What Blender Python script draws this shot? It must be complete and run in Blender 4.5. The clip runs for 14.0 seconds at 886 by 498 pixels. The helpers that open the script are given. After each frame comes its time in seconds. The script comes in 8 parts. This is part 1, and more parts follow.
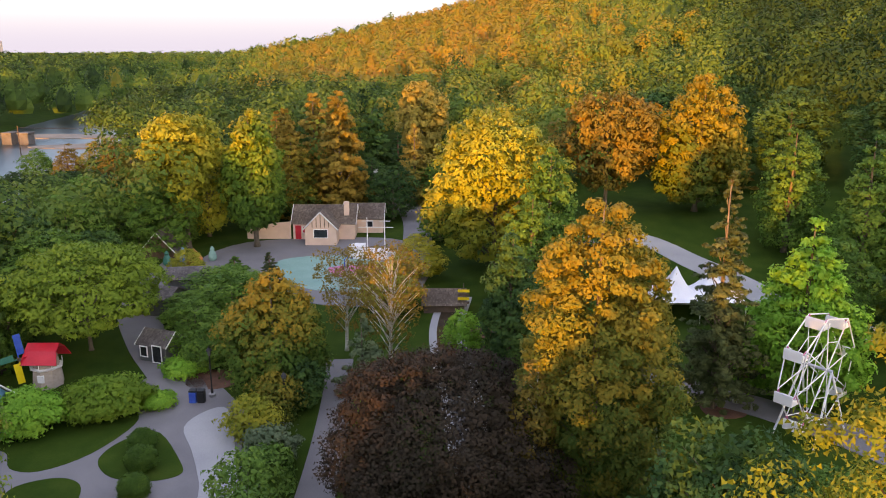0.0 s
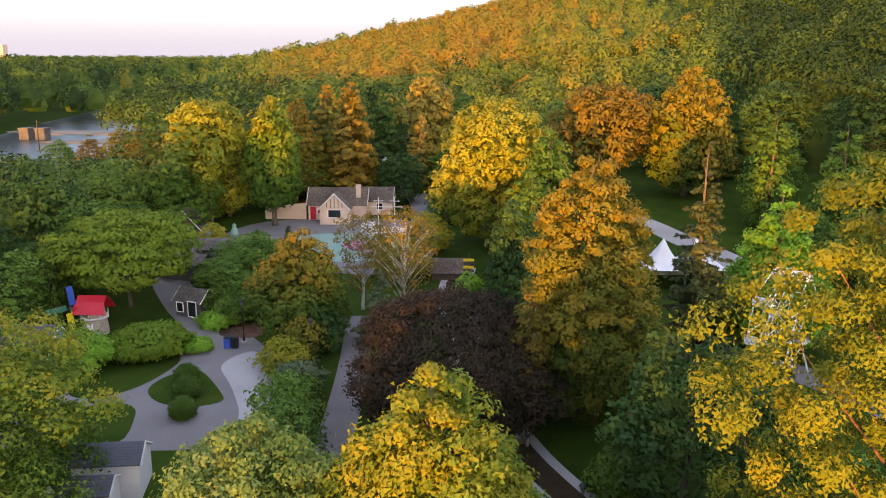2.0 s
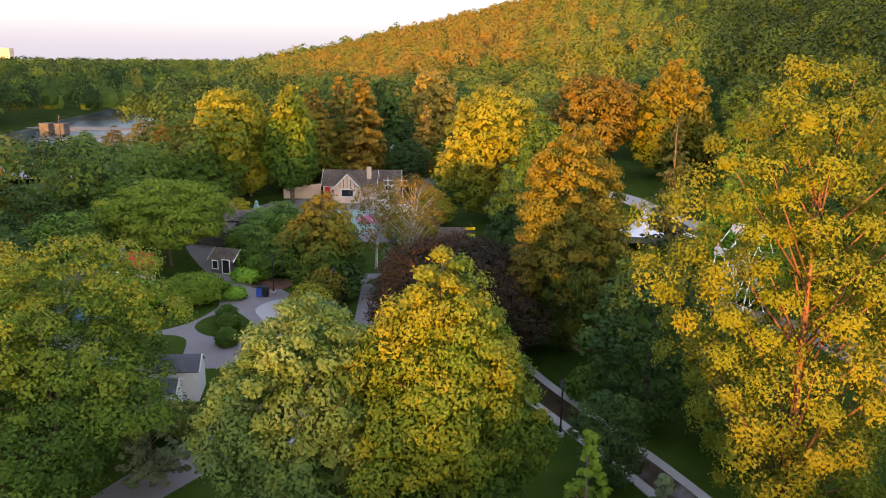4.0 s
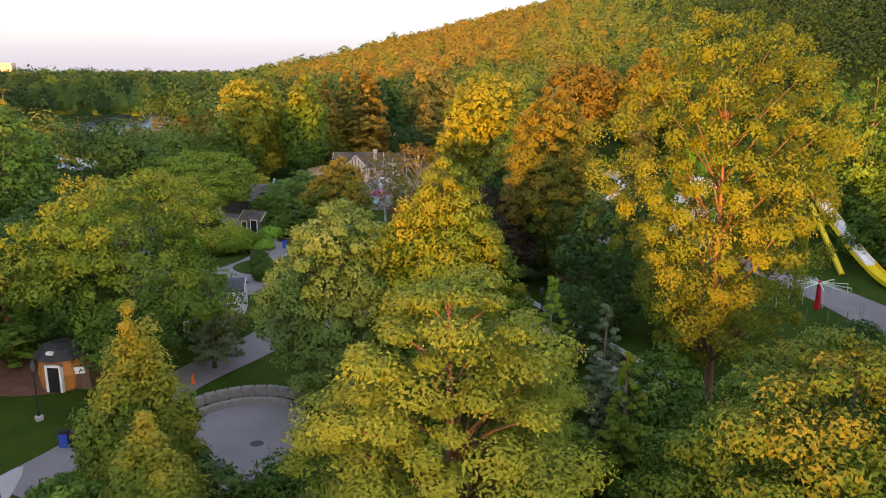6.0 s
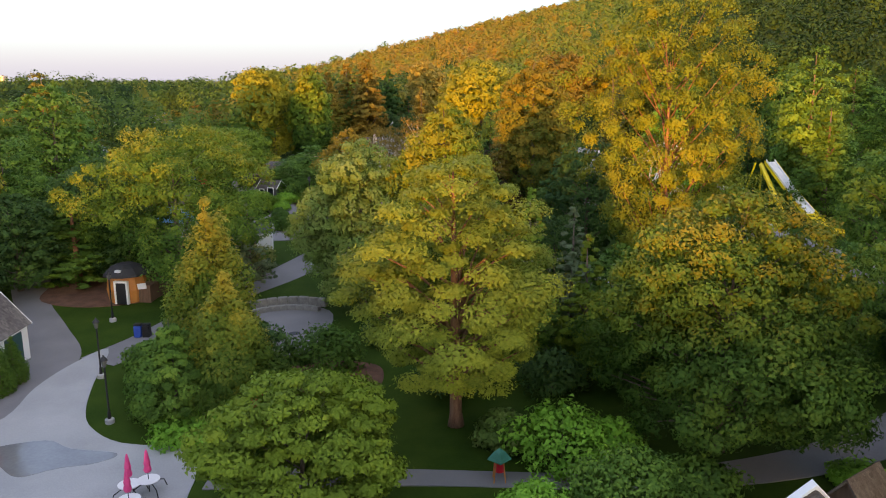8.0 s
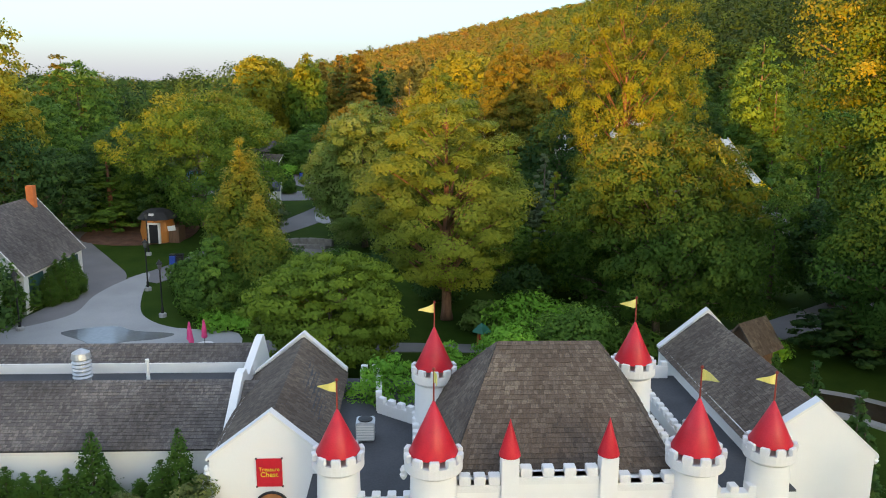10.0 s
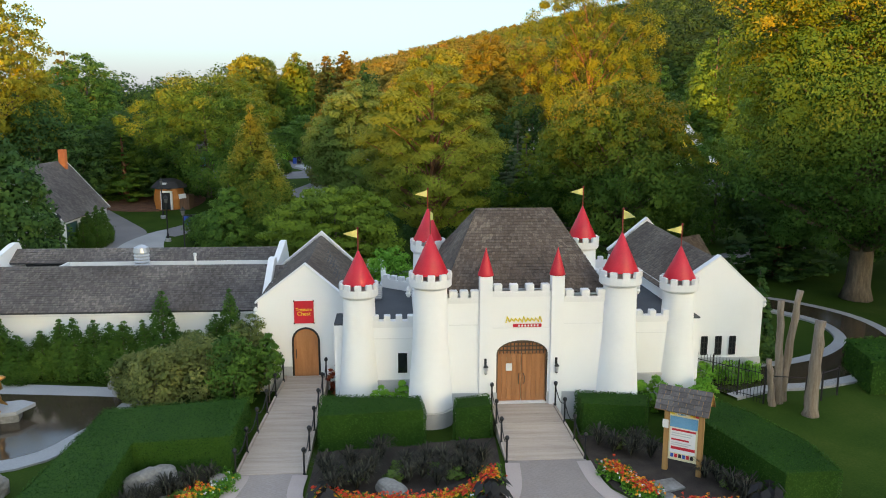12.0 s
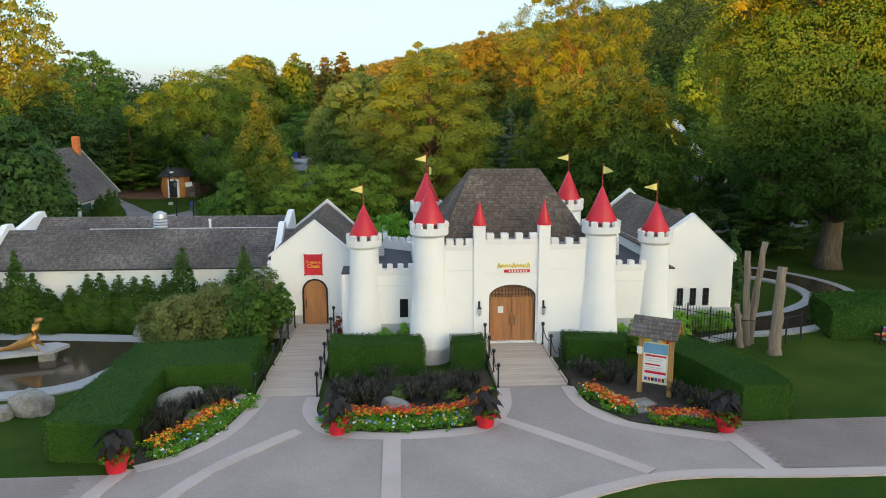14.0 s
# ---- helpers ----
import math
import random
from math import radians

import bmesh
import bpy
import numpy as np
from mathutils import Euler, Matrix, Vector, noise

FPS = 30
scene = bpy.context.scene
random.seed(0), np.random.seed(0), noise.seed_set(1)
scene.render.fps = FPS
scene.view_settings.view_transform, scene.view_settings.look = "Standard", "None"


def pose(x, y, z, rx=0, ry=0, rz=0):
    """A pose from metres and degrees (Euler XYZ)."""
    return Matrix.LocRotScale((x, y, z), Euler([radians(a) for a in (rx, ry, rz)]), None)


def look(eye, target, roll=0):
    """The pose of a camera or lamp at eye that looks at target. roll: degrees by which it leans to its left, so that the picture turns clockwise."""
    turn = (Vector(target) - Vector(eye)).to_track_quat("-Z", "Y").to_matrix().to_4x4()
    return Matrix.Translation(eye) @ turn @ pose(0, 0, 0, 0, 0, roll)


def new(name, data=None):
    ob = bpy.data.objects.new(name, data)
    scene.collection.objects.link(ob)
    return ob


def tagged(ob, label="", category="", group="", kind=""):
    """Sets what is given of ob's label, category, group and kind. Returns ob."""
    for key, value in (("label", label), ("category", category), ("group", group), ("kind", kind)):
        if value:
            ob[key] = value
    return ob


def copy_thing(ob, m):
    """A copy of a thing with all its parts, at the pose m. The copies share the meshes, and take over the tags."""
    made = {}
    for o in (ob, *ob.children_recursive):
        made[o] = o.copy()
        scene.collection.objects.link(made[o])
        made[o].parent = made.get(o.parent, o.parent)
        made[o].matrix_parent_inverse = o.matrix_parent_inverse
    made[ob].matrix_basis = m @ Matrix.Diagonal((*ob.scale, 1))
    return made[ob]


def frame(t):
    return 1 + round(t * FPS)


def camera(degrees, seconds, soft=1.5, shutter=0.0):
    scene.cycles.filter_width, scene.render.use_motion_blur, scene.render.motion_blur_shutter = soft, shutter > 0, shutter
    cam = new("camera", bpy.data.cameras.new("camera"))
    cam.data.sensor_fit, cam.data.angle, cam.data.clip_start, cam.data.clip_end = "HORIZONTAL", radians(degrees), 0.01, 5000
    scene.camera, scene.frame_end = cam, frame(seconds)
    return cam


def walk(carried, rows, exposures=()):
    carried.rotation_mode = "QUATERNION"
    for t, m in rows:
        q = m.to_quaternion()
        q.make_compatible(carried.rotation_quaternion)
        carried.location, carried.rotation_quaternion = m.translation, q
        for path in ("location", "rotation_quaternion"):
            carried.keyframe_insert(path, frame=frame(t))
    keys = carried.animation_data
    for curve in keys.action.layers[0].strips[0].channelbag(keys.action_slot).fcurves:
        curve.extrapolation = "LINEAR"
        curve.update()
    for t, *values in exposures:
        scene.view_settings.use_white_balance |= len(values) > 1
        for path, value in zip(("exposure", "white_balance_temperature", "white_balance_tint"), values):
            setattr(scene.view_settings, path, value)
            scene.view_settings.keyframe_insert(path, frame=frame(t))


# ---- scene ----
cam = camera(60.0, 14.0, 1.0)
EXPOSURES = [(0.0, 3.66, 9000.0, 15.0), (5.5, 3.54, 8900.0, 13.0), (8.2, 3.47, 8700.0, 8.0), (10.3, 3.3, 8300.0, -2.0), (14.0, 3.24, 8400.0, -3.0)]
SKY_STRENGTH, SKY_SUN, SKY_DUST, SKY_OZONE, VEIL, VEIL_COLOUR = 0.15, 5.0, 3.6, 4.0, 0.6, (0.62, 0.67, 0.98)
SUN_STRENGTH, LEAF_LIFT = 1.15, 2.4
PATH = [
    (0, (-1.202, 36.021, 30.512), (-1.19, 37.956, 30.008), 0.2),
    (0.5, (-1.436, 34.056, 30.008), (-1.423, 35.993, 29.51), 0.4),
    (1, (-1.683, 32.049, 29.543), (-1.67, 33.987, 29.048), 0.5),
    (1.5, (-1.836, 30.101, 29.031), (-1.824, 32.04, 28.541), 0.5),
    (2, (-2.017, 28.077, 28.551), (-2.005, 30.017, 28.065), 0.6),
    (2.5, (-2.181, 26.032, 28.012), (-2.169, 27.973, 27.531), 0.7),
    (3, (-2.328, 24.006, 27.533), (-2.317, 25.948, 27.056), 0.8),
    (3.2, (-2.434, 22.851, 27.4), (-2.422, 24.793, 26.923), 0.9),
    (5.3, (-2.146, 8.533, 24.591), (-2.144, 10.48, 24.133), 0.1),
    (5.5, (-2.304, 7.317, 24.153), (-2.299, 9.264, 23.699), 0.1),
    (6, (-2.515, 4.153, 23.312), (-2.506, 6.102, 22.865), 0.0),
    (6.5, (-2.737, 1.085, 22.411), (-2.723, 3.036, 21.97), -0.0),
    (7, (-2.947, -2.146, 21.43), (-2.928, -0.194, 20.996), -0.2),
    (7.5, (-3.192, -5.425, 20.463), (-3.167, -3.472, 20.035), -0.2),
    (8, (-3.39, -8.721, 19.306), (-3.358, -6.766, 18.888), -0.4),
    (8.2, (-3.515, -10.113, 18.728), (-3.478, -8.157, 18.317), -0.6),
    (10.3, (-4.65, -21.966, 15.254), (-4.561, -20.007, 14.859), 0.5),
    (10.5, (-4.783, -23.114, 14.802), (-4.686, -21.155, 14.415), 0.5),
    (11, (-4.973, -25.631, 13.895), (-4.864, -23.67, 13.515), 0.3),
    (11.5, (-5.181, -27.958, 12.871), (-5.061, -25.997, 12.501), 0.1),
    (12, (-5.355, -29.826, 11.986), (-5.226, -27.863, 11.624), 0.1),
    (12.5, (-5.479, -31.255, 11.384), (-5.346, -29.291, 11.028), 0.1),
    (13, (-5.604, -32.261, 10.892), (-5.467, -30.297, 10.541), 0.1),
    (13.5, (-5.662, -32.999, 10.452), (-5.522, -31.034, 10.106), 0.1),
    (14, (-5.659, -33.558, 10.125), (-5.52, -31.592, 9.782), -0.0),
]
walk(cam, [(t, look(eye, target, roll)) for t, eye, target, roll in PATH],
     EXPOSURES)

# ---- world and sun ----
SUN_ELEVATION, SUN_AZIMUTH = 1.8, -154.0     # degrees; azimuth from +y towards +x
world = bpy.data.worlds.new("sky")
scene.world = world
world.use_nodes = True
wt = world.node_tree
sky = wt.nodes.new("ShaderNodeTexSky")
sky.sky_type, sky.sun_disc = "NISHITA", False
sky.sun_elevation, sky.sun_rotation = radians(SKY_SUN), radians(-SUN_AZIMUTH)
sky.air_density, sky.dust_density, sky.ozone_density = 1.0, SKY_DUST, SKY_OZONE
wt.nodes["Background"].inputs["Strength"].default_value = SKY_STRENGTH
veil = wt.nodes.new("ShaderNodeMix")        # thin high cloud over the clear sky
veil.data_type = "RGBA"
veil.inputs[0].default_value, veil.inputs[7].default_value = VEIL, (*VEIL_COLOUR, 1)
wt.links.new(sky.outputs[0], veil.inputs[6])
wt.links.new(veil.outputs[2], wt.nodes["Background"].inputs["Color"])
az, el = radians(SUN_AZIMUTH), radians(SUN_ELEVATION)
sun_from = Vector((math.sin(az) * math.cos(el), math.cos(az) * math.cos(el), math.sin(el)))
sun = new("sun", bpy.data.lights.new("sun", "SUN"))
sun.data.energy, sun.data.angle, sun.data.color = SUN_STRENGTH, radians(1.2), (1.0, 0.47, 0.13)
sun.matrix_world = look(sun_from * 50, (0, 0, 0))


# ---- materials ----
def nodes_of(name):
    m = bpy.data.materials.new(name)
    m.use_nodes = True
    nt = m.node_tree
    return m, nt, nt.nodes["Principled BSDF"]


def ramp(nt, fac, colours):
    r = nt.nodes.new("ShaderNodeValToRGB")
    e = r.color_ramp.elements
    while len(e) < len(colours):
        e.new(0.5)
    for k, c in enumerate(colours):
        e[k].position, e[k].color = k / max(1, len(colours) - 1), (*c, 1)
    nt.links.new(fac, r.inputs[0])
    return r.outputs[0]


def math_node(nt, op, a, b):
    n = nt.nodes.new("ShaderNodeMath")
    n.operation = op
    for k, v in enumerate((a, b)):
        if isinstance(v, (int, float)):
            n.inputs[k].default_value = v
        else:
            nt.links.new(v, n.inputs[k])
    return n.outputs[0]


def mix(nt, fac, a, b, kind="MIX"):
    n = nt.nodes.new("ShaderNodeMix")
    n.data_type, n.blend_type = "RGBA", kind
    for k, v in ((0, fac), (6, a), (7, b)):
        if isinstance(v, (int, float)):
            n.inputs[k].default_value = v
        elif isinstance(v, tuple):
            n.inputs[k].default_value = (*v, 1)
        else:
            nt.links.new(v, n.inputs[k])
    return n.outputs[2]


def surface(name, colours, scale=1.0, rough=0.8, bump=0.3, fine=12.0, metal=0.0, vary=0.0, stain=None, stretch=(1, 1, 1), island=0.0):
    """Two scales of noise between the colours, an optional stain, fine relief; vary: by Object Info's Random."""
    m, nt, b = nodes_of(name)
    geo = nt.nodes.new("ShaderNodeTexCoord")
    mp = nt.nodes.new("ShaderNodeMapping")
    mp.inputs["Scale"].default_value = stretch
    nt.links.new(geo.outputs["Object"], mp.inputs[0])
    big, small = nt.nodes.new("ShaderNodeTexNoise"), nt.nodes.new("ShaderNodeTexNoise")
    for n, s, d in ((big, scale, 4), (small, scale * fine, 5)):
        n.inputs["Scale"].default_value, n.inputs["Detail"].default_value = s, d
        nt.links.new(mp.outputs[0], n.inputs["Vector"])
    both = math_node(nt, "ADD", math_node(nt, "MULTIPLY", big.outputs[0], 0.6), math_node(nt, "MULTIPLY", small.outputs[0], 0.4))
    both = math_node(nt, "MULTIPLY_ADD", math_node(nt, "SUBTRACT", both, 0.5), 2.4)
    both.node.inputs[2].default_value = 0.5
    if vary:
        info = nt.nodes.new("ShaderNodeObjectInfo")
        both = math_node(nt, "ADD", both, math_node(nt, "MULTIPLY", math_node(nt, "SUBTRACT", info.outputs["Random"], 0.5), vary))
    if island:
        gi = nt.nodes.new("ShaderNodeNewGeometry")
        both = math_node(nt, "ADD", both, math_node(nt, "MULTIPLY", math_node(nt, "SUBTRACT", gi.outputs["Random Per Island"], 0.5), island))
    colour = ramp(nt, both, colours)
    if stain:
        n = nt.nodes.new("ShaderNodeTexNoise")
        n.inputs["Scale"].default_value, n.inputs["Detail"].default_value = scale * 0.37, 6
        nt.links.new(mp.outputs[0], n.inputs["Vector"])
        f = ramp(nt, n.outputs[0], [(0, 0, 0), (0, 0, 0), (0.35, 0.35, 0.35), (1, 1, 1)])
        colour = mix(nt, f, colour, stain)
    nt.links.new(colour, b.inputs["Base Color"])
    b.inputs["Roughness"].default_value, b.inputs["Metallic"].default_value = rough, metal
    if bump:
        bp = nt.nodes.new("ShaderNodeBump")
        bp.inputs["Strength"].default_value, bp.inputs["Distance"].default_value = bump, 0.02
        nt.links.new(small.outputs[0], bp.inputs["Height"])
        nt.links.new(bp.outputs[0], b.inputs["Normal"])
    return m


def leafage(name, colours, tint=False, spread=0.36, gloss=0.6, top_lit=0.0, gaps=0.0):
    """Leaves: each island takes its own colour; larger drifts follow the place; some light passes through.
    The upper boughs can be shifted towards the last colours: painted sunlit gold, with autumn tone."""
    m, nt, b = nodes_of(name)
    geo, info, tc = nt.nodes.new("ShaderNodeNewGeometry"), nt.nodes.new("ShaderNodeObjectInfo"), nt.nodes.new("ShaderNodeTexCoord")
    drift = nt.nodes.new("ShaderNodeTexNoise")
    drift.inputs["Scale"].default_value = 0.45
    nt.links.new(tc.outputs["Object"], drift.inputs["Vector"])
    at = nt.nodes.new("ShaderNodeAttribute")     # each bough, or each far tree, has its own tint
    at.attribute_name = "tint"
    f = math_node(nt, "MULTIPLY", math_node(nt, "SUBTRACT", geo.outputs["Random Per Island"], 0.5), spread)
    f = math_node(nt, "ADD", f, math_node(nt, "MULTIPLY", math_node(nt, "SUBTRACT", drift.outputs[0], 0.5), 0.8))
    if tint:
        f = math_node(nt, "ADD", math_node(nt, "MULTIPLY", f, 0.25), at.outputs["Fac"])
    else:
        f = math_node(nt, "ADD", math_node(nt, "ADD", f, 0.4), math_node(nt, "MULTIPLY", info.outputs["Random"], 0.2))
        f = math_node(nt, "ADD", f, at.outputs["Fac"])
    # painted sunlight: crown tops take the golden end of the ramp
    if top_lit:
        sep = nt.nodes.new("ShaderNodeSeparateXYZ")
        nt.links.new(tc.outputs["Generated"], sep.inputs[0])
        f = math_node(nt, "ADD", f, math_node(nt, "MULTIPLY", math_node(nt, "SUBTRACT", sep.outputs[2], 0.5), top_lit))
    colour = ramp(nt, f, [tuple(min(0.8, v * LEAF_LIFT * k) for v, k in zip(c, (1.0, 1.0, 0.75))) for c in colours])
    nt.links.new(colour, b.inputs["Base Color"])
    b.inputs["Roughness"].default_value = gloss
    b.inputs["Specular IOR Level"].default_value = 0.12
    tr, ms = nt.nodes.new("ShaderNodeBsdfTranslucent"), nt.nodes.new("ShaderNodeMixShader")
    nt.links.new(colour, tr.inputs["Color"])
    ms.inputs[0].default_value = 0.38
    nt.links.new(b.outputs[0], ms.inputs[1])
    nt.links.new(tr.outputs[0], ms.inputs[2])
    gap, airy = nt.nodes.new("ShaderNodeBsdfTransparent"), nt.nodes.new("ShaderNodeMixShader")   # gaps between the leaves of a spray
    airy.inputs[0].default_value = gaps
    nt.links.new(ms.outputs[0], airy.inputs[1])
    nt.links.new(gap.outputs[0], airy.inputs[2])
    nt.links.new((airy if gaps else ms).outputs[0], nt.nodes["Material Output"].inputs["Surface"])
    return m


GREENS = [(0.018, 0.04, 0.012), (0.035, 0.075, 0.018), (0.06, 0.11, 0.025), (0.09, 0.14, 0.03)]
L_GREEN = leafage("green_leaves", GREENS)
L_TOPLIT = leafage("toplit_leaves", [(0.02, 0.046, 0.012), (0.034, 0.07, 0.015), (0.052, 0.092, 0.018), (0.086, 0.115, 0.02), (0.138, 0.134, 0.022)], top_lit=0.8)
L_OLIVE = leafage("olive_leaves", [(0.046, 0.074, 0.013), (0.066, 0.102, 0.017), (0.086, 0.124, 0.02), (0.108, 0.134, 0.023)])
L_AMBER = leafage("amber_leaves", [(0.03, 0.062, 0.015), (0.045, 0.078, 0.018), (0.1, 0.095, 0.02), (0.18, 0.115, 0.02)], top_lit=1.2)
L_DARK = leafage("dark_green_leaves", [(0.012, 0.03, 0.014), (0.022, 0.05, 0.02), (0.035, 0.07, 0.022), (0.05, 0.085, 0.025)])
L_BRIGHT = leafage("bright_green_leaves", [(0.045, 0.11, 0.02), (0.07, 0.16, 0.025), (0.1, 0.2, 0.035), (0.14, 0.24, 0.04)])
L_YELLOW = leafage("yellow_green_leaves", [(0.075, 0.095, 0.02), (0.12, 0.13, 0.023), (0.165, 0.155, 0.026), (0.21, 0.175, 0.03)])
L_GOLD = leafage("golden_leaves", [(0.026, 0.05, 0.013), (0.05, 0.066, 0.015), (0.1, 0.09, 0.018), (0.14, 0.105, 0.02)], top_lit=0.9)
L_ORANGE = leafage("orange_leaves", [(0.055, 0.052, 0.016), (0.085, 0.066, 0.018), (0.115, 0.078, 0.02), (0.145, 0.09, 0.024)])
L_RUST = leafage("rusty_needles", [(0.08, 0.07, 0.02), (0.12, 0.09, 0.024), (0.155, 0.108, 0.028), (0.19, 0.125, 0.032)])
L_WILLOW = leafage("pale_willow_leaves", [(0.1, 0.09, 0.03), (0.14, 0.115, 0.035), (0.18, 0.14, 0.042), (0.22, 0.165, 0.05)])
L_COPPER = leafage("copper_leaves", [(0.016, 0.014, 0.0125), (0.022, 0.017, 0.0145), (0.028, 0.0195, 0.0165), (0.032, 0.0235, 0.0175)], spread=0.15)
L_SILVER = leafage("silvery_leaves", [(0.045, 0.08, 0.024), (0.06, 0.1, 0.03), (0.08, 0.12, 0.04), (0.115, 0.15, 0.062)])
L_PINE = leafage("pine_needles", [(0.058, 0.084, 0.018), (0.082, 0.108, 0.022), (0.106, 0.13, 0.026), (0.132, 0.15, 0.03)], spread=0.5)
L_SPRUCE = leafage("spruce_needles", [(0.022, 0.032, 0.016), (0.034, 0.046, 0.022), (0.048, 0.06, 0.03), (0.064, 0.072, 0.038)])
L_OAK = leafage("oak_leaves", [(0.022, 0.05, 0.013), (0.036, 0.072, 0.016), (0.056, 0.09, 0.018), (0.12, 0.108, 0.021)], top_lit=0.75)
L_SHADE = leafage("shade_tree_leaves", [(0.022, 0.052, 0.013), (0.034, 0.072, 0.016), (0.048, 0.088, 0.018), (0.088, 0.108, 0.02), (0.17, 0.14, 0.026)], top_lit=1.1)
# the cypress's sunlit gold top is put into its leaf colour
L_CYPRESS = leafage("toplit_cypress_leaves", [(0.03, 0.06, 0.014), (0.046, 0.08, 0.017), (0.09, 0.106, 0.02), (0.18, 0.15, 0.028)], top_lit=1.0)
L_ARBOR = leafage("arborvitae_leaves", [(0.018, 0.044, 0.01), (0.028, 0.06, 0.013), (0.04, 0.078, 0.017), (0.056, 0.095, 0.02)])
L_BLUE = leafage("blue_spruce_needles", [(0.04, 0.06, 0.04), (0.055, 0.08, 0.055), (0.075, 0.1, 0.07), (0.1, 0.125, 0.085)])
L_LOCUST = leafage("locust_leaves", [(0.052, 0.078, 0.014), (0.074, 0.096, 0.016), (0.1, 0.11, 0.018), (0.13, 0.122, 0.02)])
L_CEDAR = leafage("cedar_leaves", [(0.05, 0.095, 0.016), (0.07, 0.12, 0.02), (0.095, 0.145, 0.024), (0.13, 0.165, 0.028)])
L_HEDGE = leafage("clipped_leaves", [(0.009, 0.03, 0.007), (0.016, 0.045, 0.009), (0.024, 0.06, 0.012), (0.036, 0.075, 0.016)], spread=0.9)
# the darkest and orange stops also carry painted shade and sunlit gold on the hill
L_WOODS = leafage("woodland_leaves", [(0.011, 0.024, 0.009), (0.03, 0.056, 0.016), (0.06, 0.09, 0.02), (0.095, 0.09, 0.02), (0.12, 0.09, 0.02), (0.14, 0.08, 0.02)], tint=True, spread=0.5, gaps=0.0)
M_BARK = surface("bark", [(0.05, 0.04, 0.03), (0.12, 0.095, 0.07), (0.2, 0.16, 0.12)], 2.0, 0.95, 0.9, 8, stretch=(3, 3, 0.5))
M_PINEBARK = surface("reddish_bark", [(0.09, 0.045, 0.03), (0.2, 0.1, 0.06), (0.28, 0.16, 0.1)], 2.0, 0.95, 0.9, 8, stretch=(3, 3, 0.6))
M_BIRCH = surface("white_bark", [(0.25, 0.22, 0.18), (0.55, 0.52, 0.46), (0.7, 0.68, 0.62)], 3.0, 0.8, 0.3, 6, stretch=(0.6, 0.6, 4))
M_GRASS = surface("grass", [(0.019, 0.045, 0.005), (0.027, 0.057, 0.007), (0.038, 0.07, 0.009), (0.062, 0.086, 0.015)], 0.35, 0.95, 0.8, 40)
M_GRASS.node_tree.nodes["Principled BSDF"].inputs["Specular IOR Level"].default_value = 0.08
M_EARTH = surface("woodland_floor", [(0.02, 0.025, 0.012), (0.035, 0.045, 0.016), (0.06, 0.06, 0.025)], 0.15, 0.95, 0.6, 20)
M_MULCH = surface("bark_mulch", [(0.06, 0.028, 0.016), (0.13, 0.06, 0.035), (0.2, 0.1, 0.06)], 1.0, 0.95, 0.8, 25)
M_ASPHALT = surface("asphalt", [(0.15, 0.145, 0.145), (0.2, 0.19, 0.19), (0.24, 0.23, 0.225)], 0.3, 0.9, 0.35, 60, stain=(0.15, 0.14, 0.135))
M_CONCRETE = surface("pale_concrete", [(0.3, 0.3, 0.3), (0.38, 0.38, 0.375), (0.46, 0.45, 0.44)], 0.3, 0.85, 0.25, 40, stain=(0.26, 0.255, 0.25))
M_PAVE = surface("stamped_paving", [(0.29, 0.24, 0.21), (0.36, 0.305, 0.27), (0.43, 0.37, 0.33)], 0.35, 0.85, 0.3, 30, stain=(0.22, 0.185, 0.165))
nt = M_PAVE.node_tree                       # brick joints, printed in the paving
bt, tc = nt.nodes.new("ShaderNodeTexBrick"), nt.nodes.new("ShaderNodeTexCoord")
for key, v in (("Scale", 1.0), ("Mortar Size", 0.012), ("Mortar Smooth", 0.3), ("Brick Width", 0.24), ("Row Height", 0.12)):
    bt.inputs[key].default_value = v
bt.inputs["Color1"].default_value, bt.inputs["Color2"].default_value, bt.inputs["Mortar"].default_value = (1, 1, 1, 1), (0.96, 0.95, 0.94, 1), (0.89, 0.87, 0.86, 1)
mp = nt.nodes.new("ShaderNodeMapping")
mp.inputs["Rotation"].default_value = (0, 0, 0.6)
nt.links.new(tc.outputs["Object"], mp.inputs[0])
nt.links.new(mp.outputs[0], bt.inputs["Vector"])
base = nt.nodes["Principled BSDF"].inputs["Base Color"]
nt.links.new(mix(nt, 1.0, base.links[0].from_socket, bt.outputs["Color"], "MULTIPLY"), base)
M_BAND = surface("pink_paving_band", [(0.4, 0.32, 0.285), (0.47, 0.385, 0.345), (0.52, 0.43, 0.39)], 0.6, 0.85, 0.3, 30)
M_STUCCO = surface("white_stucco", [(0.86, 0.855, 0.83), (0.89, 0.885, 0.865), (0.91, 0.905, 0.89)], 0.5, 0.85, 0.35, 60, stain=(0.74, 0.71, 0.67))
M_TRIMW = surface("white_paint", [(0.72, 0.71, 0.69), (0.8, 0.79, 0.77), (0.84, 0.83, 0.82)], 0.8, 0.6, 0.15, 30)
M_BASE = surface("grey_plinth", [(0.4, 0.4, 0.39), (0.5, 0.49, 0.48), (0.58, 0.57, 0.55)], 0.9, 0.85, 0.3, 30)
M_RED = surface("red_paint", [(0.48, 0.008, 0.02), (0.6, 0.012, 0.03), (0.68, 0.025, 0.045)], 1.2, 0.42, 0.1, 20)
M_SHINGLE = surface("grey_brown_shingles", [(0.06, 0.043, 0.033), (0.1, 0.074, 0.056), (0.145, 0.112, 0.086), (0.25, 0.2, 0.155)], 0.3, 0.9, 0.6, 60, island=0.5)
